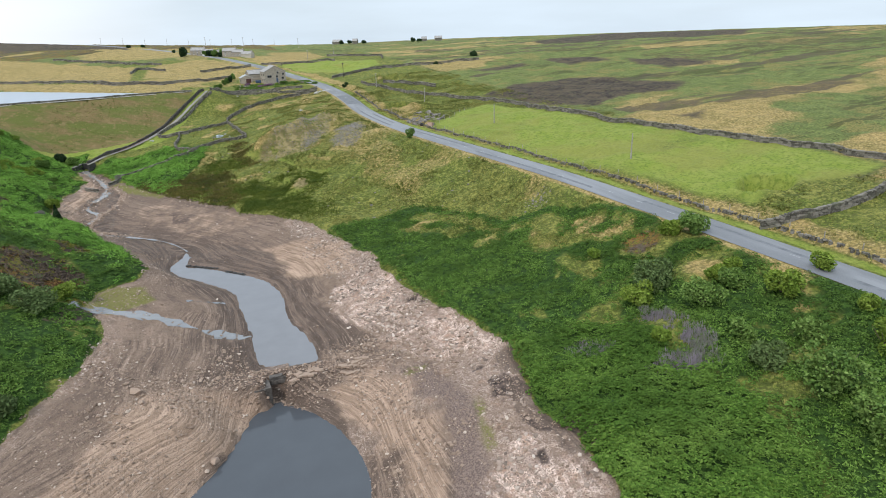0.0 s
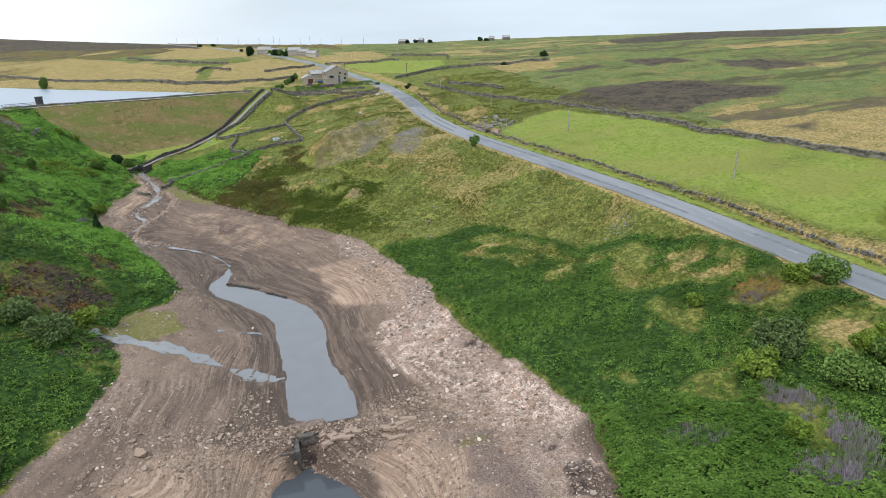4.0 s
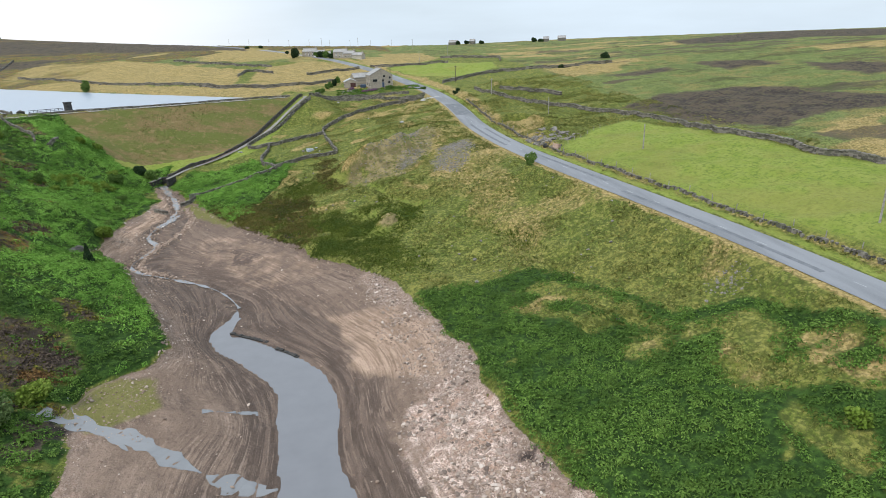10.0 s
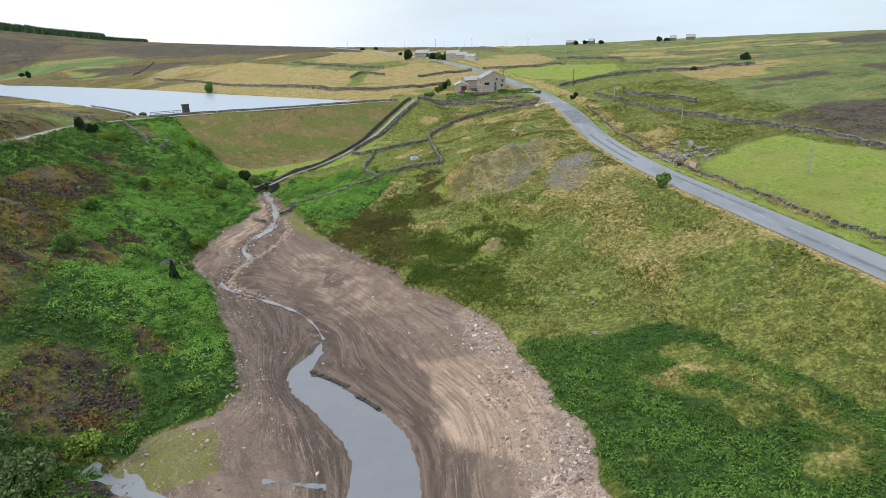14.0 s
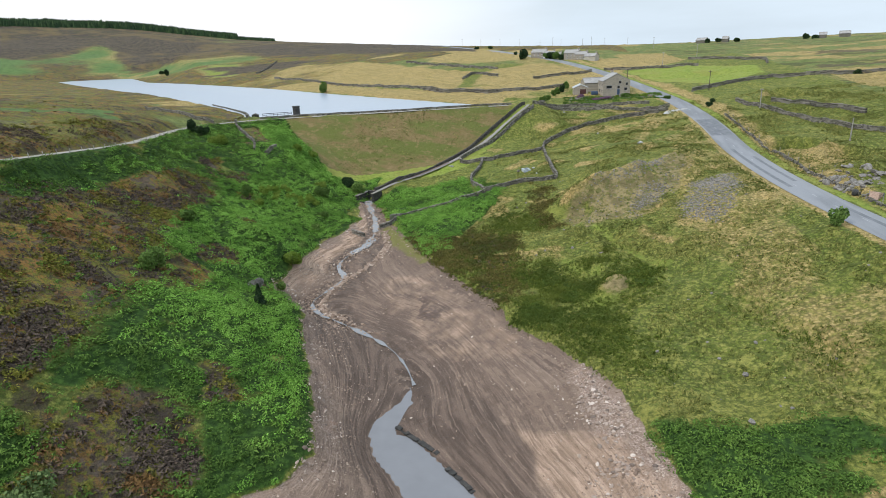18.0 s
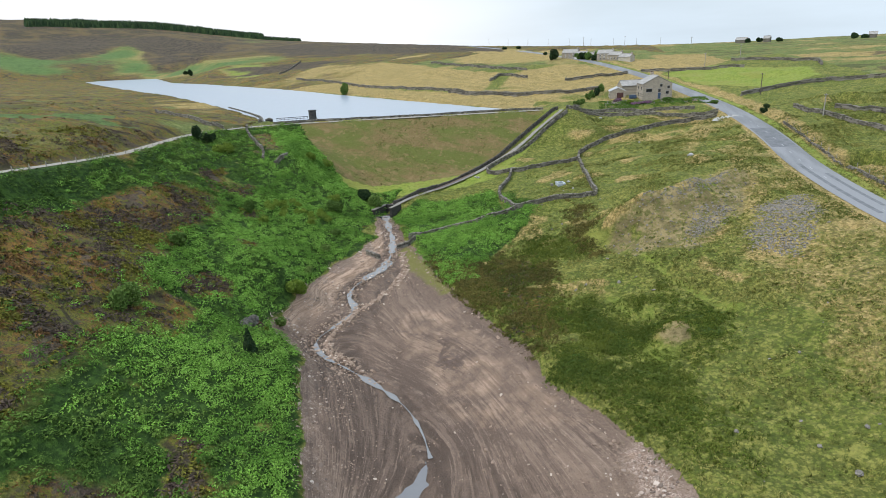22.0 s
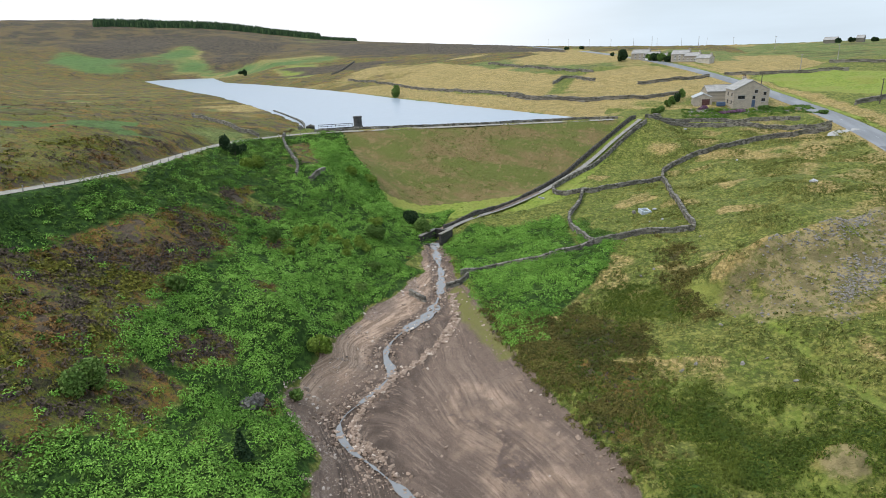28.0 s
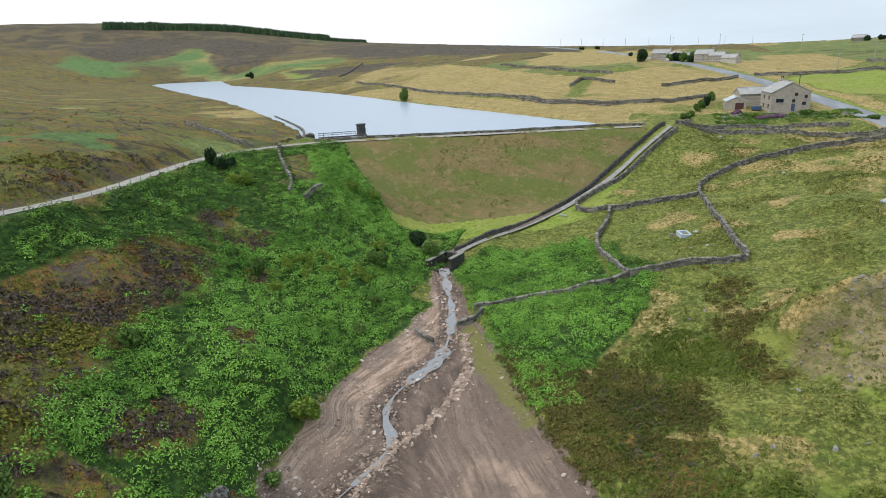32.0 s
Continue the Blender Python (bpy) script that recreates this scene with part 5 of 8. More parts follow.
tagged(new("water_stream", fast_mesh("water_stream", v, f, STREAMWATER, True)), "shallow stony stream running down the silt", "stream", kind="structure")
v, f = ribbon(ROAD, 3.0, 0.02, 2.0)
road = tagged(new("road", fast_mesh("road", v, f, ASPHALT, True)), "grey two-lane asphalt moor road with worn centre dashes", "road", kind="structure")
v, f = ribbon(TRACK + [(-87, 240.9, 16.66), (-60, 251.1, 16.66), (-16, 267.6, 16.66)], 1.5, 0.04, 2.0, 0.15)
tagged(new("road_track", fast_mesh("road_track", v, f, TRACKSTONE, True)), "pale gravel track along the hillside and dam crest", "track", kind="structure")

# ---------------------------------------------------------------- scatter on the ground
rng = np.random.RandomState(3)


def near_index(x, y):
    return np.clip(np.searchsorted(gy, y), 1, ny - 1), np.clip(np.searchsorted(gx, x), 1, nx - 1)


def ground_z(x, y):
    """Height of the ground sheet at many places."""
    j, i = near_index(x, y)
    u, v = (x - gx[i - 1]) / (gx[i] - gx[i - 1]), (y - gy[j - 1]) / (gy[j] - gy[j - 1])
    return (GZ[j - 1, i - 1] * (1 - u) + GZ[j - 1, i] * u) * (1 - v) + (GZ[j, i - 1] * (1 - u) + GZ[j, i] * u) * v


def sow(n, box, weight):
    """n tries inside a box (x0, x1, y0, y1); kept by the weight there."""
    x, y = rng.uniform(box[0], box[1], n), rng.uniform(box[2], box[3], n)
    j, i = near_index(x, y)
    m = rng.rand(n) < weight[j, i]
    x, y = x[m], y[m]
    return np.stack([x, y, ground_z(x, y)], 1)


def frond_tuft(n, low, high, droop, width, seed):
    """Kite-shaped leaves that arch out from one root."""
    r = np.random.RandomState(seed)
    v, f = [], []
    for k in range(n):
        a = 6.283 * k / n + r.uniform(-0.4, 0.4)
        rad, top = r.uniform(0.7, 1.1), r.uniform(low, high)
        d, s = np.array([math.cos(a), math.sin(a)]), np.array([-math.sin(a), math.cos(a)]) * width * r.uniform(0.8, 1.2)
        b = len(v)
        v += [(*(d * 0.06), top * 0.86), (*(d * rad * 0.55 + s), top * 0.96), (*(d * rad), top * droop), (*(d * rad * 0.5 - s), top * 1.02)]
        f += [(b, b + 1, b + 2), (b, b + 2, b + 3)]
    return np.array(v, float), np.array(f)


def blade_tuft(n, lean, width, seed):
    """Upright thin blades."""
    r = np.random.RandomState(seed)
    v, f = [], []
    for k in range(n):
        a, o = r.uniform(0, 6.283), r.uniform(0, 0.3)
        d = np.array([math.cos(a), math.sin(a)])
        s = np.array([-d[1], d[0]]) * width
        b = len(v)
        h = r.uniform(0.7, 1.1)
        v += [(*(d * o + s), 0), (*(d * o - s), 0), (*(d * (o + lean * r.uniform(0.4, 1))), h)]
        f += [(b, b + 1, b + 2)]
    return np.array(v, float), np.array(f)


def cover_stuff(name, shapes, place, size, mat, label, category, tall=(0.8, 1.2), tilt=0.12, clumpy=0.3, domes=0.0):
    if not len(place):
        return
    vs, fs, k = [], [], 0
    pick = rng.randint(0, len(shapes), len(place))
    dome = np.clip(0.55 + fuzz(place[:, 0], place[:, 1], 2.0, 2), 0, 1.3)
    swell = 1 + clumpy * fuzz(place[:, 0], place[:, 1], 2.6, 2)
    for q, (bv, bf) in enumerate(shapes):
        p = place[pick == q] + np.c_[np.zeros(((pick == q).sum(), 2)), domes * dome[pick == q]]
        w = swell[pick == q]
        s = rng.uniform(size[0], size[1], len(p)) * w
        p = p + np.c_[np.zeros((len(p), 2)), 0.9 * (w - 1) * size[1]]
        s3 = np.stack([s, s, s * rng.uniform(tall[0], tall[1], len(p))], 1)
        v, f = spread(bv, bf, p - (0, 0, 0.05), s3, rng.uniform(0, 6.283, len(p)), tilt, rng)
        vs.append(v)
        fs.append(f + k)
        k += len(v)
    ob = new(name, fast_mesh(name, np.vstack(vs), np.vstack(fs), mat))
    tagged(ob, label, category, kind="stuff")


def clumps(name, place, radius, leaves, leaf, mat, label, category, tall=0.75, slim=0.45):
    """Domed clumps of small leaves that lie on a rounded crown."""
    n = len(place)
    R = rng.uniform(radius[0], radius[1], n)
    c = np.repeat(place, leaves, 0)
    R = np.repeat(R, leaves)[:, None]
    m = len(c)
    a, z = rng.uniform(0, 6.283, m), rng.uniform(0.05, 1.0, m)
    q = np.sqrt(1 - z * z)
    nrm = np.stack([q * np.cos(a), q * np.sin(a), z], 1)
    p = c + nrm * R * rng.uniform(0.8, 1.08, (m, 1)) * (1, 1, tall)
    nrm = nrm + rng.normal(0, 0.28, (m, 3)) + (0, 0, 0.25)
    nrm /= np.linalg.norm(nrm, axis=1)[:, None]
    t = np.cross(nrm, np.cross(nrm, (0, 0, -1.0)) + rng.normal(0, 0.6, (m, 3)))
    t /= np.linalg.norm(t, axis=1)[:, None] + 1e-9
    u = np.cross(nrm, t)
    s = rng.uniform(leaf[0], leaf[1], (m, 1))
    v = np.stack([p - t * s, p + u * s * slim, p + t * s - nrm * s * 0.35, p - u * s * slim], 1).reshape(-1, 3)
    ob = new(name, fast_mesh(name, v, np.arange(4 * m).reshape(-1, 4), mat))
    tagged(ob, label, category, kind="stuff")


CORE = (-98, 92, 20, 275)
dry = 1 - np.clip(CV["bed"] * 3, 0, 1)
off_road = ramp(CV["rd"], 3.4, 3.8) * ramp(CV["td"], 2.3, 3.2)
fern_w = np.clip(CV["bracken"] * 1.7 - 0.15, 0, 1) * dry * off_road
fern_w = np.maximum(fern_w, np.where((CV["heather"] > 0.5) & (GX < -25) & (GY > 90) & (dist_to(TRACK, GX, GY)[1] < 0), 0.08, 0) * dry * off_road)
thin = 0.30 + 0.70 * np.clip(fuzz(GX, GY, 3.5, 2) * 1.6 + 0.7, 0, 1)
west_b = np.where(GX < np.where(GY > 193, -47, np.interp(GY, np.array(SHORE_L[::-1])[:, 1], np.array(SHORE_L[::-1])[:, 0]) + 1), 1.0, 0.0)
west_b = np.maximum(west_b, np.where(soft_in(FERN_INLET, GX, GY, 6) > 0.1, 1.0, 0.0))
FERN_LOW = [frond_tuft(5, 0.7, 1.05, 0.62, 0.24, s) for s in (1, 2, 3, 4)]
cover_stuff("low_bracken", FERN_LOW, sow(140000, CORE, fern_w * thin), (0.22, 0.46), FERN, "low green bracken fronds between the clumps", "bracken", (0.75, 1.25), tilt=0.2)
# where the bracken is sown in the lit copy of its material
lit_share = ramp(GY + 0.5 * (GX + 40), 108, 128)
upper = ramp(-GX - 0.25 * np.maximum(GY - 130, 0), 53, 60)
lit_share = lit_share * (1 - 0.8 * upper)
gap = np.clip(fuzz(GX, GY, 5.0, 3) * 1.8 + 1.05, 0.3, 1)
clumps("bracken", sow(76000, CORE, fern_w * gap * np.maximum(1 - west_b, 0.75 * (1 - lit_share))), (0.45, 0.95), 46, (0.09, 0.18), FERN, "dense green bracken covering the valley sides", "bracken")
clumps("young_bracken", sow(64000, (-98, -8, 20, 242), fern_w * gap * west_b * 0.64 * lit_share), (0.5, 1.1), 52, (0.09, 0.175), FERN_LIT, "dense bright green bracken on the western slope", "bracken")
wil = np.maximum(soft_in(WILLOW, GX + 0.6 * fuzz(GX, GY, 2, 2), GY, 1.5), soft_in([(30.2, 53.6), (33.1, 53.6), (34.6, 50.4), (32.6, 50.2)], GX, GY, 1.2))
cover_stuff("herbage", [frond_tuft(6, 0.7, 1.1, 0.75, 0.24, s) for s in (5, 6)], sow(26000, (20, 50, 15, 62), CV["herb"] * dry * (1 - 0.9 * np.clip(wil, 0, 1))), (0.22, 0.46), HERB,
            "thick light green nettles and herbs above the shore", "plants", (0.8, 1.2), domes=0.35, tilt=0.2)
ABUTMENT = [(-86.5, 231), (-82.7, 237), (-69.8, 225.1), (-59.9, 218.5), (-56.5, 209.5), (-60.7, 206), (-67.6, 209.5), (-77.2, 219.1)]
clumps("abutment_thicket", sow(9000, (-90, -54, 200, 240), soft_in(ABUTMENT, GX, GY, 2.0) * 0.16), (0.8, 1.5), 110, (0.12, 0.24), FERN_LIT, "dense bright green thicket beside the dam slope", "bushes", 0.9)

cover_stuff("willowherb", [blade_tuft(7, 0.25, 0.07, s) for s in (7, 8)], sow(9000, (29, 46, 36, 57), wil * ramp(fuzz(GX, GY, 3, 2), -0.5, 0.0)), (0.4, 0.8), PURPLE, "grey-purple willowherb going to seed", "flowers")
cover_stuff("rushes", [blade_tuft(9, 0.5, 0.05, s) for s in (9, 10)], sow(60000, (-25, 38, 105, 182), CV["rush"] * 0.75), (0.25, 0.5), RUSH, "dark brown-green rushes near the shore", "rushes")
heath_w = np.where(CV["heather"] > 0.42, 0.8, 0) * dry * off_road * np.where(CV["bracken"] > 0.5, 0.15, 1) * np.clip(0.5 + 0.9 * fuzz(GX, GY, 4, 3), 0.05, 1)
heath_w = heath_w * np.where((dist_to(TRACK, GX, GY)[1] > 0) & (GX < -50), 0.25, 1)
heath_w = heath_w * np.where((GX > -96) & (GY > 203) & (GX < 60), 0.03, 1) * np.where(GX < -98, 0.5, 1)
clumps("heather", np.vstack([sow(70000, (-98, -25, 90, 240), np.clip(heath_w * 1.6, 0, 1)), sow(40000, (-230, 150, 60, 330), heath_w)]), (0.25, 0.65), 11, (0.12, 0.27), HEATHER, "low brown heather and bilberry on the slopes", "heather", 0.8)
clumps("brown_rushes", sow(44000, (-30, 7, 140, 198), 0.75 * CV["brown_rush"] * np.clip(0.6 + fuzz(GX, GY, 3, 2), 0.1, 1)), (0.2, 0.55), 14, (0.12, 0.26), RUSH_BROWN, "brown rushes standing on the boggy shore", "rushes", 1.0, 0.28)
clumps("rush_clumps", sow(44000, (-25, 38, 105, 185), np.clip(CV["rush"] * 1.3 - 0.2, 0, 1) * (1 - 0.8 * CV["brown_rush"])), (0.2, 0.48), 14, (0.10, 0.22), RUSH, "dense brown-green rushes on the wet ground", "rushes", 0.9, 0.3)
lawn = np.where((GY > 205) & (GX < -8) & (GX > -95), 0.2, 1) * dry * off_road * np.clip(1 - CV["bracken"] * 2 - CV["herb"] * 2 - CV["heather"] - CV["rush"], 0, 1) * (1 - 0.75 * np.clip(CV["lush"], 0, 1)) * (1 - CV["scree"]) * (1 - 0.4 * CV["spoil"])
dam_a, dam_b = np.array(CREST[0]), np.array(CREST[1])
tuss = np.clip(0.45 + fuzz(GX, GY, 6, 3), 0.05, 1)
cover_stuff("tussock_grass", [blade_tuft(6, 0.8, 0.10, s) for s in (13, 14, 15)], sow(130000, CORE, lawn * tuss * np.where((GX > 48) & (CV["lush"] > 0.4), 0.0, 1)), (0.20, 0.48), GRASSBLADE,
            "rough yellow-green moor grass in tussocks", "grass", (0.7, 1.1))
grazed = np.where((GX > 48) & (CV["lush"] > 0.4), 0.0, 1)
clumps("grass_hummocks", sow(105000, (-60, 92, 62, 275), lawn * tuss * grazed), (0.16, 0.46), 8, (0.10, 0.26), GRASSBLADE, "hummocks of rough yellow-green moor grass", "grass", 0.6, 0.3)


# ---------------------------------------------------------------- stones
def rock(seed, flat=0.6):
    """A small angular stone: a jittered icosahedron."""
    r = np.random.RandomState(seed)
    g = (1 + 5 ** 0.5) / 2
    v = np.array([(-1, g, 0), (1, g, 0), (-1, -g, 0), (1, -g, 0), (0, -1, g), (0, 1, g), (0, -1, -g), (0, 1, -g), (g, 0, -1), (g, 0, 1), (-g, 0, -1), (-g, 0, 1)], float)
    v = v / np.linalg.norm(v[0]) * r.uniform(0.7, 1.15, (12, 1)) * (1.15, 0.85, flat) + r.normal(0, 0.06, (12, 3))
    f = np.array([(0, 11, 5), (0, 5, 1), (0, 1, 7), (0, 7, 10), (0, 10, 11), (1, 5, 9), (5, 11, 4), (11, 10, 2), (10, 7, 6), (7, 1, 8), (3, 9, 4), (3, 4, 2), (3, 2, 6), (3, 6, 8), (3, 8, 9),
                  (4, 9, 5), (2, 4, 11), (6, 2, 10), (8, 6, 7), (9, 8, 1)])
    return v, f


def pebble(seed):
    """A smaller stone of eight faces."""
    r = np.random.RandomState(seed)
    v = np.array([(1, 0, 0), (0, 1, 0), (-1, 0, 0), (0, -1, 0), (0, 0, 1), (0, 0, -1)], float) * r.uniform(0.7, 1.25, (6, 1)) * (1.1, 0.85, 0.6) + r.normal(0, 0.15, (6, 3))
    return v, np.array([(0, 1, 4), (1, 2, 4), (2, 3, 4), (3, 0, 4), (1, 0, 5), (2, 1, 5), (3, 2, 5), (0, 3, 5)])


PEBBLES = [pebble(s) for s in (1, 2, 3, 4, 5)]
ROCKS = [rock(s, q) for s, q in ((1, 0.6), (2, 0.5), (3, 0.75), (4, 0.45))]


def stones(name, place, lo, hi, power, mat, label, shapes=None):
    shapes = shapes or ROCKS
    n = len(place)
    s = lo * (hi / lo) ** (rng.rand(n) ** power)
    vs, fs, k = [], [], 0
    pick = rng.randint(0, len(shapes), n)
    for q, (bv, bf) in enumerate(shapes):
        m = pick == q
        v, f = spread(bv, bf, place[m] + np.c_[np.zeros((m.sum(), 2)), s[m] * 0.12], s[m], rng.uniform(0, 6.283, m.sum()), 0.25, rng)
        vs.append(v)
        fs.append(f + k)
        k += len(v)
    tagged(new(name, fast_mesh(name, np.vstack(vs), np.vstack(fs), mat)), label, "stones", kind="stuff")


in_bed = np.where(CV["bed"] > 0.5, 1.0, 0)
dR, dL = dist_to(SHORE_R, GX, GY)[0], dist_to(SHORE_L, GX, GY)[0]
dry_bed = in_bed * np.where((dist_to(POND_L + POND_R, GX, GY)[0] > 1) & ~inside(POND_L + POND_R, GX, GY) & ~inside(POOL_L + POOL_R[::-1], GX, GY), 1, 0)
clump = np.clip(fuzz(GX, GY, 4, 3) * 1.2 + 0.35, 0, 1)
rim_w = dry_bed * np.maximum.reduce([0.9 * (1 - ramp(dR, 2, 10)) * ramp(150 - GY, 0, 30) * clump, 0.35 * (1 - ramp(dR, 0.5, 4)), 0.55 * (1 - ramp(dL, 0.5, 6)) * clump, 0.12 * clump])
stones("shore_stones", sow(60000, (-50, 28, 20, 200), rim_w), 0.06, 0.30, 2.0, BEDSTONE, "loose pale stones along the drained shore")
caus = dist_to(CAUSEWAY, GX, GY)[0]
stones("causeway_rubble", sow(26000, (-24, 22, 44, 80), dry_bed * np.maximum(0.8 * (1 - ramp(caus, 2, 5)), 0.5 * clump * np.where(GX > 6, 1, 0.6))), 0.06, 0.30, 1.8, BEDSTONE,
       "brown rubble of the drowned causeway")
gravel_w = dry_bed * np.maximum.reduce([0.9 * (1 - ramp(caus, 3, 9)), 0.75 * np.clip(CV["pale"] * 1.3, 0, 1), 0.9 * (1 - ramp(dL, 4, 9)) * np.clip(clump + 0.2, 0, 1), np.where(GY < 66, 0.5 * clump, 0)])
stones("bed_gravel", sow(150000, (-50, 28, 30, 200), gravel_w), 0.05, 0.17, 1.6, BEDSTONE, "coarse brown gravel strewn over the drained bed", PEBBLES)
CURVE = [(-35.2, 185.4), (-32.2, 178), (-31.9, 171), (-33.7, 164.6), (-35.4, 161), (-36.6, 155.5), (-36.4, 150.7), (-34.6, 148), (-31, 146.5)]
cv_d = dist_to(CURVE, GX, GY)[0]
stones("stone_line", sow(26000, (-40, -28, 144, 188), np.where(cv_d < 0.55, 0.9, 0.0)), 0.12, 0.36, 1.3, BEDSTONE, "line of tumbled stones curving across the silt")
st_d = dist_to(STREAM, GX, GY)[0]
bed_place = sow(42000, (-50, -12, 128, 210), np.where(GY > 142, np.where(st_d < 0.9, 0.34, np.where(st_d < 2.2, 0.3, 0)), 0.0))
bed_d, _, bed_z = dist_to(STREAM, bed_place[:, 0], bed_place[:, 1], True)
bed_place[:, 2] = np.where(bed_d < 0.9, np.maximum(bed_place[:, 2], bed_z - 0.02), bed_place[:, 2])
stones("stream_stones", bed_place, 0.08, 0.34, 1.6, BEDSTONE, "wet stones in the stream bed")
stones("scree", sow(110000, (2, 52, 92, 197), np.clip(CV["scree"] * 1.2 - 0.1, 0, 1)), 0.07, 0.26, 1.5, SCREESTONE, "grey quarry scree spilled down the bank")
shingle_w = soft_in(SHINGLE, GX + 1.5 * fuzz(GX, GY, 4, 2), GY, 3) * in_bed
stones("shingle", sow(16000, (2, 24, 80, 134), shingle_w * np.clip(0.35 + fuzz(GX, GY, 2.5, 2), 0.02, 1)), 0.06, 0.32, 2.2, PALESTONE, "pale broken stones along the eastern shore")
strip_w = in_bed * (1 - ramp(dL, 1.0, 5.5)) * np.where(GY > 118, 1, 0.5)
stones("western_shingle", sow(26000, (-50, -20, 60, 205), strip_w * clump), 0.07, 0.30, 1.7, PALESTONE, "pinkish stones along the western shore")
chalk_w = np.clip(CV["chalk"], 0, 1) * in_bed
stones("bleached_rubble", sow(34000, (6, 28, 34, 100), chalk_w * np.clip(0.25 + fuzz(GX, GY, 2.5, 2), 0.02, 0.6)), 0.06, 0.36, 2.6, PALESTONE, "bleached rubble on the eastern shore")
stones("field_stones", sow(900, (-10, 60, 85, 200), lawn * 0.25), 0.10, 0.35, 1.5, SCREESTONE, "scattered pale stones lying in the grass")
stones("quarry_rocks", sow(500, (48, 60, 166, 186), np.where(np.hypot(GX - 53, GY - 175) < 6, 0.4, 0.02)), 0.25, 0.9, 1.2, SCREESTONE, "tumbled quarry rocks beside the road")


# ---------------------------------------------------------------- single shrubs and trees
def part(name, data, mat, parent, label=""):
    """One mesh object under a thing or a part; data is a bmesh, a mesh or (verts, faces)."""
    if isinstance(data, tuple):
        me = bpy.data.meshes.new(name)
        me.from_pydata([tuple(v) for v in data[0]], [], [tuple(f) for f in data[1]])
        me.update()
    elif isinstance(data, bmesh.types.BMesh):
        me = bpy.data.meshes.new(name)
        data.to_mesh(me)
        data.free()
    else:
        me = data
    if mat and not me.materials:
        me.materials.append(mat)
    ob = new(name, me)
    ob.parent = parent
    if label:
        ob["label"] = label
    return ob


def thing(name, x, y, z, turn=0.0, label="", category="", group="", kind=""):
    ob = new(name)
    ob.empty_display_size = 0.3
    ob.matrix_world = pose(x, y, z, 0, 0, turn)
    return tagged(ob, label, category, group, kind)


def limb(bm, a, b, ra, rb, n=6):
    """A tapered round bar from a to b."""
    a, b = Vector(a), Vector(b)
    q = (b - a).to_track_quat("Z", "Y").to_matrix()
    rows = [[bm.verts.new(p + q @ Vector((math.cos(6.2832 * k / n) * r, math.sin(6.2832 * k / n) * r, 0))) for k in range(n)] for p, r in ((a, ra), (b, rb))]
    for k in range(n):
        bm.faces.new((rows[0][k], rows[0][(k + 1) % n], rows[1][(k + 1) % n], rows[1][k]))
    bm.faces.new(rows[0][::-1])
    bm.faces.new(rows[1])


def crown_mesh(r, h, seed, mat, leaf=0.22, dens=1.0, lift=0.25, cone=False):
    """Many leaves on uneven lobes, with gaps."""
    g = np.random.RandomState(seed)
    lobes = []
    for k in range(7 if not cone else 1):
        a, q = g.uniform(0, 6.283), r * g.uniform(0.25, 0.62)
        lobes.append((math.cos(a) * q, math.sin(a) * q, h * (lift + g.uniform(0.15, 0.62) * (1 - lift)), r * g.uniform(0.36, 0.58), h * g.uniform(0.24, 0.38)))
    n = int(min(2300, 420 * r * max(r, h * 0.5) * dens) + 160)
    p = []
    while len(p) < n:
        if cone:
            u = g.rand() ** 1.6
            rr, a = r * (1 - u) * g.uniform(0.55, 1.05), g.uniform(0, 6.283)
            p.append((math.cos(a) * rr, math.sin(a) * rr, h * (0.06 + 0.94 * u)))
            continue
        x, y, z, a, b = lobes[g.randint(len(lobes))]
        d = g.normal(size=3)
        d /= np.linalg.norm(d)
        s = g.uniform(0.72, 1.08)
        q = (x + d[0] * a * s, y + d[1] * a * s, z + d[2] * b * s)
        if q[2] > 0.05:
            p.append(q)
    p = np.array(p)
    n = len(p)
    t = g.normal(size=(n, 3))
    t /= np.linalg.norm(t, axis=1)[:, None]
    u = np.cross(t, g.normal(size=(n, 3)))
    u /= np.linalg.norm(u, axis=1)[:, None]
    s = leaf * g.uniform(0.6, 1.25, (n, 1))
    v = np.stack([p - t * s, p + u * s * 0.6, p + t * s, p - u * s * 0.6], 1).reshape(-1, 3)
    return fast_mesh("crown", v, np.arange(4 * n).reshape(-1, 4), mat)


def shrub(x, y, r, h, mat, seed, name="shrub", label="", category="bush", leaf=0.19, dens=1.7, lift=0.12, cone=False, group="", z=None):
    zz = z_at(x, y) if z is None else z
    t = thing(name, x, y, zz - 0.05, 0, label, category, group)
    bm = bmesh.new()
    g = random.Random(seed)
    limb(bm, (0, 0, -0.2), (0, 0, h * (0.9 if cone else 0.45)), 0.05 + 0.03 * r, 0.03)
    if not cone:
        for k in range(5):
            a = 6.283 * k / 5 + g.uniform(-0.4, 0.4)
            limb(bm, (0, 0, h * 0.12), (math.cos(a) * r * 0.55, math.sin(a) * r * 0.55, h * g.uniform(0.5, 0.75)), 0.04 + 0.012 * r, 0.012, 5)
    part("trunk", bm, BARK, t)
    part("crown", crown_mesh(r, h, seed, mat, leaf, dens, lift, cone), None, t)
    return t


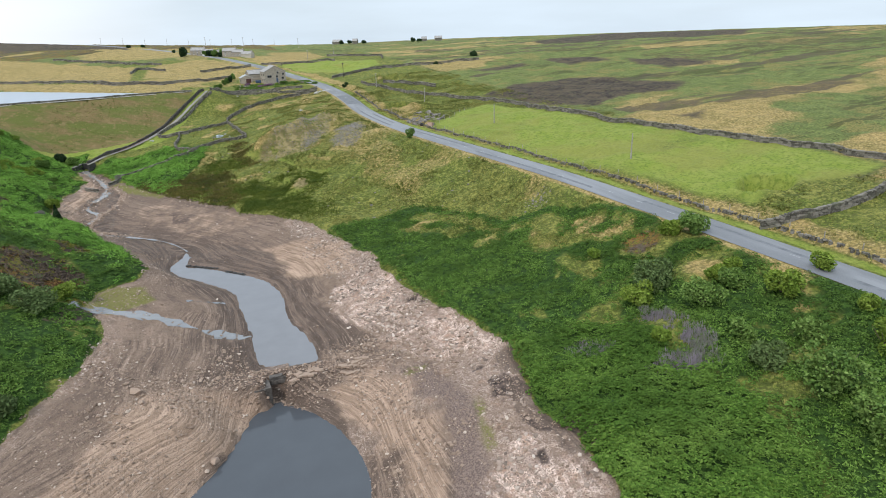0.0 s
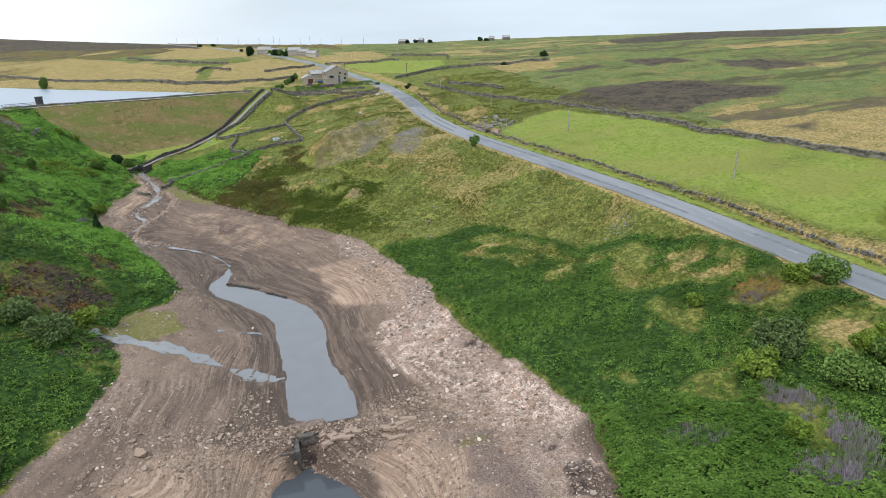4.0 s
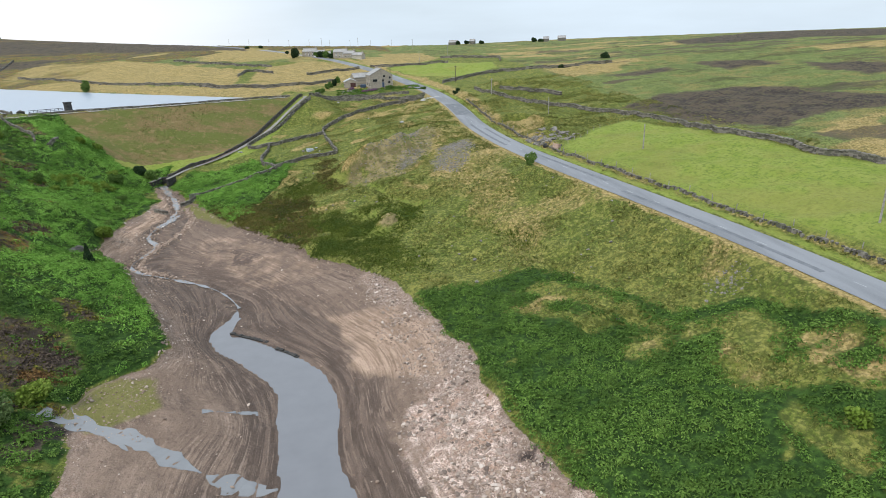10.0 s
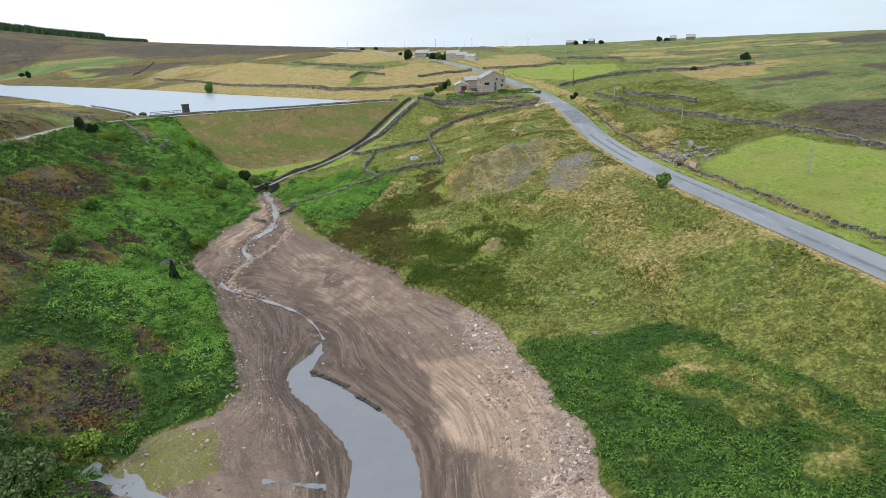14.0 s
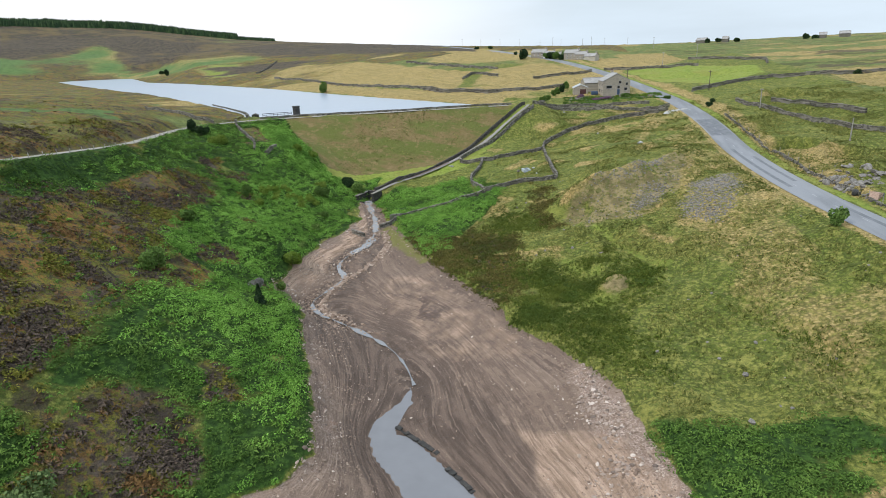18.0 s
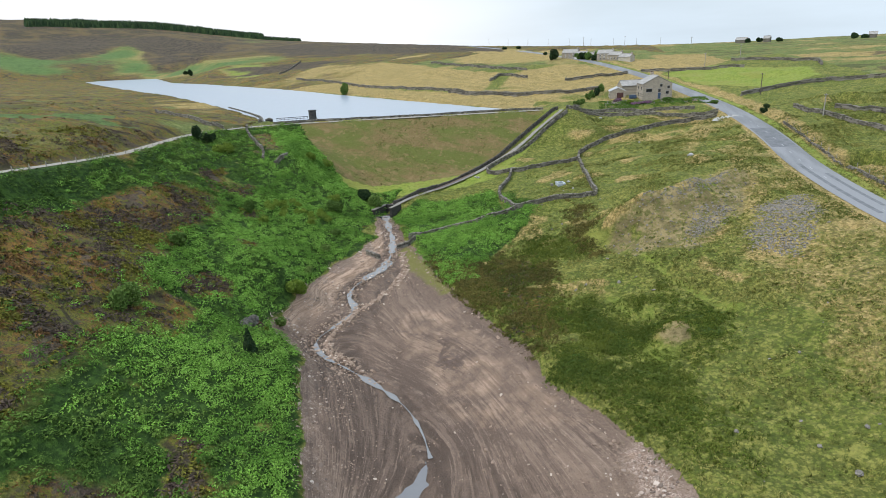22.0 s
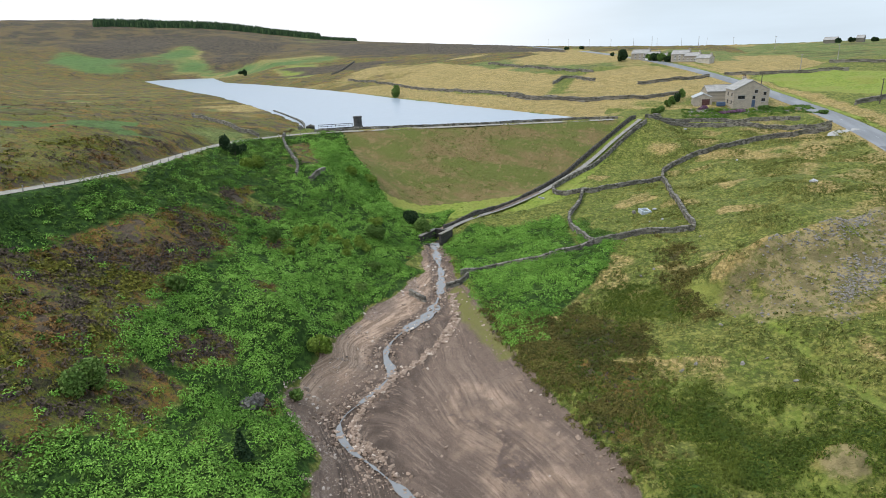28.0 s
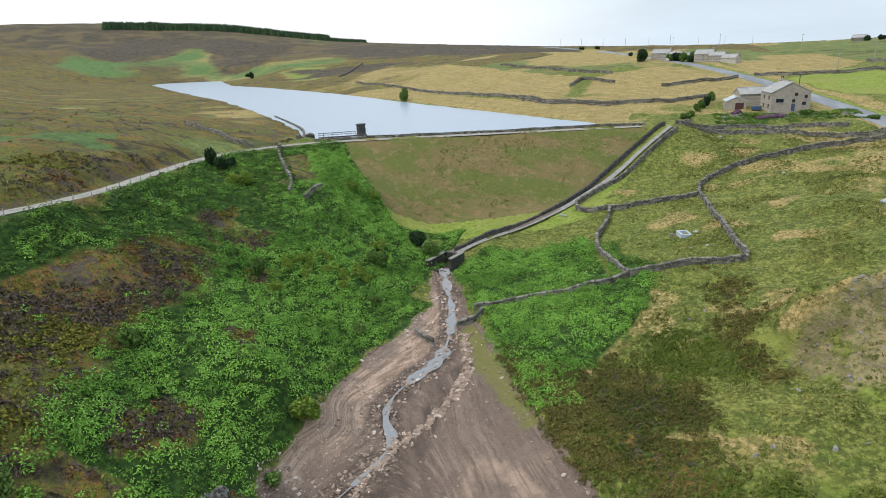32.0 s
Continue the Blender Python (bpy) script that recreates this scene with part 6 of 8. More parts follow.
WILLOWLEAF = leafy("willow_leaf", (0.052, 0.080, 0.026), (0.086, 0.130, 0.042), (0.128, 0.175, 0.066), 1.5)
WOOD = "leafy green shrub growing on the bracken bank"
for k, (x, y, r, h, mat, lab) in enumerate([
        (56.2, 63.4, 2.2, 2.4, LEAF, "bushy dark green hawthorn beside the road"), (54.0, 65.4, 1.6, 1.9, LEAF_LIGHT, "light green hawthorn beside the road"),
        (44.6, 57.2, 2.9, 3.0, WILLOWLEAF, "broad grey-green willow bush on the slope"), (41.2, 55.6, 2.2, 2.6, LEAF_LIGHT, "rounded light green bush on the slope"),
        (53.4, 45.4, 2.1, 2.6, LEAF_LIGHT, "rounded yellow-green bush below the road"), (44.2, 30.6, 3.4, 4.2, LEAF, "large spreading green bush near the shore"),
        (42.6, 25.0, 2.3, 3.0, LEAF, WOOD), (45.4, 49.0, 2.4, 2.6, LEAF, WOOD), (45.0, 42.2, 1.6, 1.8, LEAF, WOOD), (43.2, 37.2, 2.0, 2.2, WILLOWLEAF, WOOD), (51.2, 52.8, 1.5, 1.6, LEAF_LIGHT, WOOD), (44.4, 69.7, 1.2, 1.2, LEAF_LIGHT, WOOD), (52.6, 32.6, 2.6, 3.0, LEAF_LIGHT, WOOD), (37.6, 46.4, 1.3, 1.4, LEAF_LIGHT, "small yellow-green bush in the herbs"),
        (46.6, 59.2, 1.3, 1.5, LEAF_LIGHT, "low yellow-green bush in the bracken"), (43.6, 38.0, 1.3, 1.8, LEAF, WOOD), (57.4, 30.6, 2.2, 2.8, LEAF, WOOD), (60.5, 46.6, 1.5, 2.0, LEAF_LIGHT, WOOD),
        (50.8, 50.0, 1.6, 2.2, LEAF, WOOD), (53.6, 53.4, 1.3, 1.6, LEAF_LIGHT, WOOD), (49.2, 37.8, 1.7, 2.2, LEAF, WOOD), (56.4, 37.2, 1.4, 1.8, LEAF_LIGHT, WOOD),
        (41.3, 152.6, 1.25, 2.1, LEAF, "single rounded dark green bush at the roadside"),
        (-33.2, 89.4, 3.6, 2.9, WILLOWLEAF, "wide grey-green willow bush at the shore"), (-30.6, 95.2, 1.8, 2.4, LEAF_LIGHT, "yellow-green bush at the head of the bay"),
        (-37.0, 92.0, 3.0, 2.4, WILLOWLEAF, "wide grey-green willow bush at the shore"), (-31.2, 64.6, 2.2, 2.2, WILLOWLEAF, "grey-green willow bush at the shore"), (-36.4, 78.0, 1.6, 1.8, LEAF, WOOD),
        (-45.2, 158.4, 1.8, 2.3, LEAF_LIGHT, "rounded yellow-green bush at the drained shore"), (-52.6, 131.4, 1.9, 2.4, LEAF, "solitary bush in the bracken slope"),
        (-54.6, 197.4, 2.0, 2.4, LEAF, "rounded bush above the culvert"), (-53.0, 212.0, 1.9, 2.8, LEAF_DARK, "dark bush beside the culvert"), (-49.6, 210.6, 2.3, 2.8, LEAF, "bushy growth over the culvert wall"),
        (-48.9, 178.4, 1.2, 1.4, LEAF, WOOD), (-50.6, 187.0, 1.2, 1.3, LEAF, WOOD), (-57.4, 203.4, 1.4, 1.6, LEAF_LIGHT, WOOD),
        (-91.0, 204.1, 1.2, 2.9, LEAF_DARK, "upright dark tree beside the gravel track"), (-88.2, 203.2, 1.5, 2.2, LEAF_DARK, "dark hawthorn beside the gravel track"),
        (-82.1, 198.0, 1.7, 2.0, LEAF_LIGHT, "yellow-green gorse beside the gravel track"), (-81.1, 200.6, 1.7, 2.0, LEAF_LIGHT, "yellow-green gorse beside the gravel track"),
        (-89.5, 207.3, 1.3, 1.6, LEAF_DARK, "dark hawthorn beside the gravel track"), (-63.5, 177.4, 1.3, 2.0, LEAF, WOOD), (-60.4, 152.1, 1.5, 1.8, LEAF, WOOD), (-43.6, 149.6, 1.0, 1.2, LEAF, WOOD),
        (-47.5, 168.0, 1.1, 1.4, LEAF, WOOD), (-60.0, 176.0, 1.2, 1.5, LEAF_LIGHT, WOOD), (-69.6, 217.0, 2.0, 1.8, LEAF_LIGHT, WOOD), (-66.6, 220.4, 1.8, 1.6, LEAF_LIGHT, WOOD)]):
    shrub(x, y, r, h * 1.3, mat, 20 + k, label=lab)
gorse = np.random.RandomState(11)
for k in range(24):
    a, b = gorse.rand(2)
    x, y = -63.6 + a * 7.5 + b * 2.6, 182.5 + a * 0.5 + b * 11
    shrub(x, y, gorse.uniform(0.7, 1.15), gorse.uniform(1.0, 1.6), LEAF_LIGHT, 400 + k, "gorse", "rounded yellow-green gorse bush in the bracken", "bush", group="gorse bushes above the culvert")
shrub(-38.4, 133.4, 0.85, 3.2, LEAF_DARK, 90, "conifer", "small dark conical conifer at the bracken edge", "tree", 0.2, 2.2, cone=True)
shrub(-43.9, 142.6, 1.5, 1.4, plain("dead_twigs", (0.13, 0.12, 0.115), (0.2, 0.185, 0.17), 0.3), 91, "dead_shrub", "grey leafless shrub at the shore", "bush", 0.2)
shrub(-121.6, 369.8, 2.3, 6.2, LEAF, 92, "tree", "lone grey-green tree standing at the lake margin", "tree", 0.35, 0.5)

# ---------------------------------------------------------------- building blocks
def box_bm(bm, x0, x1, y0, y1, z0, z1, bevel=0.0):
    vs = [bm.verts.new(p) for p in ((x0, y0, z0), (x1, y0, z0), (x1, y1, z0), (x0, y1, z0), (x0, y0, z1), (x1, y0, z1), (x1, y1, z1), (x0, y1, z1))]
    fs = [bm.faces.new([vs[k] for k in q]) for q in ((3, 2, 1, 0), (4, 5, 6, 7), (0, 1, 5, 4), (1, 2, 6, 5), (2, 3, 7, 6), (3, 0, 4, 7))]
    if bevel:
        bmesh.ops.bevel(bm, geom=list({e for f in fs for e in f.edges}), offset=bevel, segments=1, affect="EDGES")


def box(x0, x1, y0, y1, z0, z1, bevel=0.0):
    bm = bmesh.new()
    box_bm(bm, x0, x1, y0, y1, z0, z1, bevel)
    return bm


def prism(profile, y0, y1):
    """A profile in x and z pushed from y0 to y1."""
    bm = bmesh.new()
    a = [bm.verts.new((x, y0, z)) for x, z in profile]
    b = [bm.verts.new((x, y1, z)) for x, z in profile]
    n = len(a)
    bm.faces.new(a)
    bm.faces.new(b[::-1])
    for k in range(n):
        bm.faces.new((a[(k + 1) % n], a[k], b[k], b[(k + 1) % n]))
    bmesh.ops.recalc_face_normals(bm, faces=bm.faces)
    return bm


def turned(profile, n=16, z_off=0.0):
    """A profile of (radius, z) turned about z."""
    bm = bmesh.new()
    rows = [[bm.verts.new((r * math.cos(6.2832 * k / n), r * math.sin(6.2832 * k / n), z + z_off)) for k in range(n)] for r, z in profile]
    for a, b in zip(rows[:-1], rows[1:]):
        for k in range(n):
            bm.faces.new((a[k], a[(k + 1) % n], b[(k + 1) % n], b[k]))
    bm.faces.new(rows[0][::-1])
    bm.faces.new(rows[-1])
    return bm


# ---------------------------------------------------------------- dry-stone walls
_bx = np.array([(-.5, -.5, 0), (.5, -.5, 0), (.5, .5, 0), (-.5, .5, 0), (-.5, -.5, 1), (.5, -.5, 1), (.5, .5, 1), (-.5, .5, 1)], float)
_bf = np.array([(3, 2, 1, 0), (4, 5, 6, 7), (0, 1, 5, 4), (1, 2, 6, 5), (2, 3, 7, 6), (3, 0, 4, 7)])


def laid(line, h0, h1, width, length, g, gaps=0.0):
    """One course of rough blocks along a line, between the heights h0 and h1 over the ground."""
    p = along(line, length)
    a, b = p[:-1, :2], p[1:, :2]
    keep = g.rand(len(a)) >= gaps
    a, b = a[keep], b[keep]
    n = len(a)
    if n == 0:
        return np.zeros((0, 3)), np.zeros((0, 4), int)
    c, d = (a + b) / 2, b - a
    ln = np.linalg.norm(d, axis=1)
    ang = np.arctan2(d[:, 1], d[:, 0]) + g.normal(0, 0.05, n)
    z = ground_z(c[:, 0], c[:, 1]) + h0
    v = _bx[None] * np.stack([ln * g.uniform(0.9, 1.06, n), width * g.uniform(0.85, 1.12, n), (h1 - h0) * g.uniform(0.88, 1.12, n)], 1)[:, None, :]
    v = v + g.normal(0, 0.025, v.shape)
    co, si = np.cos(ang)[:, None], np.sin(ang)[:, None]
    x, y = v[:, :, 0] * co - v[:, :, 1] * si, v[:, :, 0] * si + v[:, :, 1] * co
    out = np.stack([x + c[:, :1], y + c[:, 1:], v[:, :, 2] + z[:, None]], 2)
    return out.reshape(-1, 3), (_bf[None] + (np.arange(n) * 8)[:, None, None]).reshape(-1, 4)


def stone_wall(line, high, wide, label, seed, fine=0.55, gaps=0.0, mat=None, cope=True, curve=True):
    g = np.random.RandomState(seed)
    wide = wide * 0.8
    ln = smooth_line([(x, y, 0) for x, y in line], 1.0, 1) if curve else np.array([(x, y, 0) for x, y in line], float)
    t = thing("dry_stone_wall", ln[0, 0], ln[0, 1], 0, 0, label, "stone wall", "dry-stone walls of the valley")
    o = np.array([ln[0, 0], ln[0, 1], 0])
    n = max(1, int(round(high / 0.32)))
    vs, fs, k = [], [], 0
    for q in range(n):
        v, f = laid(ln, -0.3 if q == 0 else high * q / n, high * (q + 1) / n, wide * (1 - 0.12 * q), fine * (1 + 0.25 * (q % 2)), g, gaps * (q + 1) / n)
        vs.append(v)
        fs.append(f + k)
        k += len(v)
    part("courses", fast_mesh("courses", np.vstack(vs) - o, np.vstack(fs), mat or DRYSTONE), None, t)
    if cope:
        v, f = laid(ln, high - 0.02, high + 0.2, wide * 1.05, fine * 0.62, g, gaps)
        if len(v):
            part("coping", fast_mesh("coping", v - o, f, mat or DRYSTONE), None, t)
    return t


BLACKSTONE = plain("near_black_stone", (0.022, 0.021, 0.020), (0.055, 0.05, 0.045), 0.6, 0.7, 0, 0.03, 0.1)
CHANNELSTONE = plain("channel_stone", (0.040, 0.037, 0.033), (0.105, 0.096, 0.084), 0.7, 0.9, 0, 0.03, 0.2)
PITCH = plain("stone_pitching", (0.12, 0.085, 0.068), (0.22, 0.165, 0.135), 0.35, 0.95, 0, 0.08, 0.2)
CHANNEL = [(-10.5, 269.5), (-17.7, 257.5), (-24.4, 246), (-29.6, 236), (-36.3, 226), (-42.2, 219.2), (-46.6, 214)]
GREY = "weathered grey dry-stone field wall with rough coping"
stone_wall(CHANNEL, 0.8, 0.6, "dark stone wall lining the spillway channel", 1, mat=CHANNELSTONE)
stone_wall([(-7.6, 268), (-12.5, 260.4), (-17.2, 251.4), (-22.9, 243.6), (-27.0, 236.2)], 0.8, 0.6, "dark stone wall lining the spillway channel", 2)
stone_wall([(-27.0, 236.2), (-26.4, 233), (-23, 231.4), (-19.8, 231.4), (-11.5, 234.8), (-3.2, 238.8)], 0.8, 0.6, GREY, 3)
stone_wall([(-3.2, 238.8), (-3.0, 246), (3.9, 252.2), (15, 257.4), (26.6, 262.4), (34, 263)], 0.95, 0.65, GREY, 4)
stone_wall([(-19.8, 231.2), (-19.7, 224), (-21.2, 216), (-18.2, 206.5), (-14.2, 196.2)], 0.8, 0.6, GREY, 5)
stone_wall([(-36.2, 191.8), (-31.6, 194.2), (-26.4, 194.6), (-20.5, 194), (-14.2, 196)], 0.7, 0.6, "low mossy stone wall running into the bracken", 6, gaps=0.1)
stone_wall([(-14.0, 196.1), (-9, 197.2), (-5.5, 198.2), (1.5, 199.8)], 0.75, 0.6, GREY, 7)
stone_wall([(-3.1, 238.4), (-1.2, 219), (0.2, 208), (1.5, 200.3)], 0.8, 0.6, GREY, 8)
stone_wall([(-8, 271.4), (5.7, 276.6), (17.3, 273), (25.3, 268.6), (35, 267.2)], 0.9, 0.6, "long grey stone wall below the house garden", 9)
stone_wall([(-6, 277), (6, 282), (18, 279), (30, 277)], 0.8, 0.6, "grey stone terrace wall of the house garden", 10)
stone_wall([(53, 262), (56.7, 252), (68.5, 219), (77.5, 190), (82, 168), (83.5, 148), (86, 135), (88, 124), (90, 112), (93, 98), (98, 75), (104, 55), (112, 30)], 0.9, 0.7,
           "long grey stone wall between pasture and moor", 11, 0.7)
stone_wall([(65.4, 60.4), (70, 57.8), (77, 57.2), (84.5, 57.4), (92, 60), (100, 66)], 1.1, 0.7, "tall grey stone wall running up from the road", 12, 0.6)
off = smooth_line(ROAD[3:13], 3.0)
tn = np.gradient(off[:, :2], axis=0)
tn /= np.linalg.norm(tn, axis=1)[:, None]
side_e = off[:, :2] + np.stack([tn[:, 1], -tn[:, 0]], 1) * 6.0
stone_wall([tuple(p) for p in side_e[::4]], 0.34, 0.45, "low tumbled roadside wall with gaps", 13, 0.36, 0.45)
cdir = (dam_b - dam_a) / np.linalg.norm(dam_b - dam_a)
cn = np.array([-cdir[1], cdir[0]])
crest_line = [tuple(dam_a + cdir * s + cn * 1.9) for s in np.linspace(2, 84, 20)]
stone_wall(crest_line, 0.45, 0.5, "dark stone parapet along the dam crest", 14, 0.8, curve=False)
stone_wall([(-96.5, 242), (-103, 256), (-113, 271), (-128, 288), (-150, 311)], 0.8, 0.6, "dark stone wall beside the reservoir edge", 15, 0.8)
stone_wall([(-93.6, 230.5), (-92.2, 227.3), (-88, 221.5), (-80.5, 212.3), (-75.1, 205.9), (-73.7, 202.3)], 0.8, 0.6, "stone wall dropping from the track into bracken", 16)
stone_wall([(-70.9, 209), (-71.1, 203)], 0.7, 0.6, "short stub of stone wall in the bracken", 17)
stone_wall([(-143, 257), (-137.9, 249.9), (-121, 239.9), (-104, 227.5), (-99.5, 228)], 0.8, 0.6, GREY, 18, 0.8)
for k, w in enumerate([[(-245, 537), (-270, 628)], [(-198, 472), (-113, 390), (-75, 354), (-42, 324), (-13, 317), (2, 329)], [(-47, 365), (-45, 393), (-30, 367)], [(-12.5, 355), (14, 366)],
                       [(-104, 478), (-66, 438), (-34, 402)], [(46, 293), (58, 300), (77, 304), (96, 297), (120, 292)], [(61.6, 257.6), (71.3, 242), (76, 232)], [(-21, 320), (-30, 316), (-60, 335)],
                       [(20, 372), (44, 364), (60, 360)], [(62, 398), (90, 372), (84, 345)]]):
    stone_wall(w, 1.0, 0.9, "distant grey stone wall between pale fields", 30 + k, 1.6)
stone_wall([(-42.6, 183.6), (-39.2, 181.8)], 0.7, 0.6, "broken stone abutment beside the stream", 52)
stone_wall([(-37.4, 187.4), (-35.4, 189.0), (-34.6, 191)], 0.8, 0.6, "broken stone abutment beside the stream", 53)


def pond_wall(line, z, seed, label):
    g = np.random.RandomState(seed)
    t = thing("sunken_wall", line[0][0], line[0][1], z, 0, label, "stone wall", "sunken walls in the pool")
    p = along([(x, y, 0) for x, y in line], 0.42)
    for a, b in zip(p[:-1], p[1:]):
        if g.rand() < 0.1:
            continue
        bm = box(-0.27, 0.27, -0.3, 0.3, -0.7, g.uniform(0.08, 0.24), 0.05)
        for v in bm.verts:
            v.co += Vector(g.normal(0, 0.04, 3))
        ob = part("stone", bm, BLACKSTONE, t)
        c = (a + b) / 2
        ob.matrix_local = pose(c[0] - line[0][0], c[1] - line[0][1], 0, 0, 0, math.degrees(math.atan2(b[1] - a[1], b[0] - a[0])) + g.uniform(-14, 14))


pond_wall([(-15.2, 119.6), (-11.7, 117.1), (-9.4, 115.4)], POND_Z, 5, "dark stub of drowned wall standing in the pool")
pond_wall([(-8.0, 113.2), (-6.4, 111.8), (-4.7, 110)], POND_Z, 6, "dark stub of drowned wall standing in the pool")

# ---------------------------------------------------------------- drowned bridge
bridge = thing("stone_bridge", -3.6, 69.0, POOL_Z, 4, "ruined low stone bridge uncovered on the reservoir bed", "bridge")


def coursed(x0, x1, y0, y1, z0, z1, seed, fall=0.0):
    """Squared stones laid in rough courses; the top steps down by fall along the wall."""
    r, bm, z = random.Random(seed), bmesh.new(), z0
    while z < z1 - 0.05:
        h = r.uniform(0.2, 0.32)
        x = x0 + r.uniform(-0.2, 0.1)
        while x < x1:
            w = r.uniform(0.35, 0.85)
            top = z1 - fall * abs(x - x1) / max(x1 - x0, 0.1)
            if z + h * 0.6 < top:
                box_bm(bm, x, min(x + w, x1) - 0.025, y0 + r.uniform(-0.07, 0.05), y1, z, min(z + h, top + 0.1) - 0.02)
            x += w
        z += h
    return bm


WETSTONE = plain("wet_gritstone", (0.050, 0.044, 0.040), (0.125, 0.108, 0.095), 0.6, 0.75, 0, 0.02, 0.12)
part("wing_wall", coursed(-4.6, -0.55, -1.5, -0.7, -0.2, 2.7, 1, 0.7), WETSTONE, bridge, "dark coursed wing wall stepping down to the silt")
part("pier", coursed(-0.6, 0.0, -1.6, 0.5, -0.4, 2.7, 2), WETSTONE, bridge, "upright jutting end of the wall")
part("abutment", coursed(1.7, 5.4, 0.35, 1.1, -0.4, 2.95, 3, 0.3), WETSTONE, bridge)
part("lintel", box(0.1, 1.9, 0.3, 1.0, 1.75, 2.35, 0.05), WETSTONE, bridge, "dark lintel stone over the opening")
part("parapet", coursed(0.2, 1.75, 0.33, 1.0, 2.37, 2.95, 4), WETSTONE, bridge)
part("deck", box(-0.4, 3.0, 1.0, 3.4, 2.3, 2.8, 0.1), PITCH, bridge, "rubble deck of the bridge")
g = random.Random(4)
for k in range(34):
    x, y = (g.uniform(-1.5, 3.2), g.uniform(67.4, 69.2)) if k < 20 else (g.uniform(4.8, 9.2), g.uniform(66.6, 68.8))
    s = g.uniform(0.22, 0.42)
    bm = box(-s * 1.2, s * 1.2, -s * 0.7, s * 0.7, -0.1, 0.16, 0.04)
    for v in bm.verts:
        v.co += Vector((g.gauss(0, 0.03), g.gauss(0, 0.03), g.gauss(0, 0.02)))
    me2 = bpy.data.meshes.new("paving_slab")
    bm.to_mesh(me2)
    bm.free()
    me2.materials.append(BEDSTONE)
    ob = new("paving_slab", me2)
    ob.matrix_world = pose(x, y, z_at(x, y) + 0.05, g.uniform(-6, 6), g.uniform(-6, 6), g.uniform(-25, 25))
    tagged(ob, "flat pale stone slab lying on the causeway", "stone", "slabs on the causeway")
for x, y, s, lab in ((-18.4, 66.9, 1.1, "large pale squared block lying on silt"), (-17.6, 64.6, 0.6, "pale squared block half sunk in silt"), (-10.6, 57.6, 0.75, "rounded pale boulder beside the pool"),
                     (-19.6, 69.0, 0.5, "pale squared block half sunk in silt"), (23.7, 125.9, 0.55, "grey boulder lying in rough grass"), (22.2, 117.2, 0.6, "grey boulder lying in rough grass"),
                     (15.0, 131, 0.35, "grey boulder lying in rough grass"), (21.7, 129.4, 0.35, "grey boulder lying in rough grass"), (20.9, 214.5, 0.6, "white boulder lying in rough grass"),
                     (18.2, 83.0, 0.5, "pale boulder at the drained shore"), (12.6, 76.0, 0.45, "pale boulder at the drained shore"), (16.6, 58.0, 0.5, "pale boulder at the drained shore")):
    v, f = ROCKS[int(s * 40) % 4]
    m2 = fast_mesh("boulder", np.array(v) * s * 0.8, f, SCREESTONE if y > 100 else BEDSTONE)
    ob = new("boulder", m2)
    ob.matrix_world = pose(x, y, z_at(x, y) + s * 0.2, 0, 0, s * 777)
    tagged(ob, lab, "boulder", "boulders in the valley")

# ---------------------------------------------------------------- spillway outlet and channel
SETT = plain("channel_setts", (0.19, 0.175, 0.155), (0.27, 0.255, 0.23), 0.8, 0.9, 0, 0.03, 0.12)
cl = [(-9.2, 268.6, 0), (-15.2, 259, 0), (-20.8, 248.6, 0), (-26.4, 239.8, 0), (-28.6, 235.2, 0), (-36, 224.9, 0), (-42, 218.2, 0), (-46.0, 213.4, 0)]
cl = [(x, y, z_at(x, y) + 0.12) for x, y, _ in cl]
v, f = ribbon(cl, 0.7, 0.1, 2.0)
tagged(new("channel_floor", fast_mesh("channel_floor", v, f, SETT, True)), "pale stone floor of the stepped spillway channel", "spillway", kind="structure")
cl2 = [(x - 1.9, y - 0.6, z_at(x - 1.9, y - 0.6) + 0.1) for x, y, _ in cl[4:]]
v, f = ribbon(cl2, 1.1, 0.1, 1.5)
tagged(new("channel_pitching", fast_mesh("channel_pitching", v, f, PITCH, True)), "reddish pitched stone bank beside the spillway", "stone bank", kind="structure")
# near-black stone paints in the shade inside the opening
out = thing("culvert", -46.8, 208.6, -1.6, -14, "dark stone spillway outlet with tall wing walls", "culvert")
part("wing_wall", box(-2.5, -1.9, -2.2, 3.6, -0.8, 1.9, 0.06), BLACKSTONE, out)
part("wing_wall", box(1.5, 2.1, -0.8, 3.6, -0.8, 2.4, 0.06), BLACKSTONE, out)
part("back_wall", box(-1.9, 1.5, 2.9, 3.6, -0.8, 2.2, 0.06), BLACKSTONE, out)
part("floor_slab", box(-1.9, 1.5, -1.6, 2.9, -0.4, -0.02, 0.02), BLACKSTONE, out, "near-black floor of the shaded outlet basin")
part("sill", box(-1.9, 1.5, -2.0, -1.6, -0.5, 0.4, 0.05), BLACKSTONE, out, "low dark sill across the outlet")
part("coping", box(-2.6, -1.8, -2.2, 3.7, 1.9, 2.06, 0.04), DRYSTONE, out)
part("coping", box(1.4, 2.2, -0.8, 3.7, 2.4, 2.56, 0.04), DRYSTONE, out)

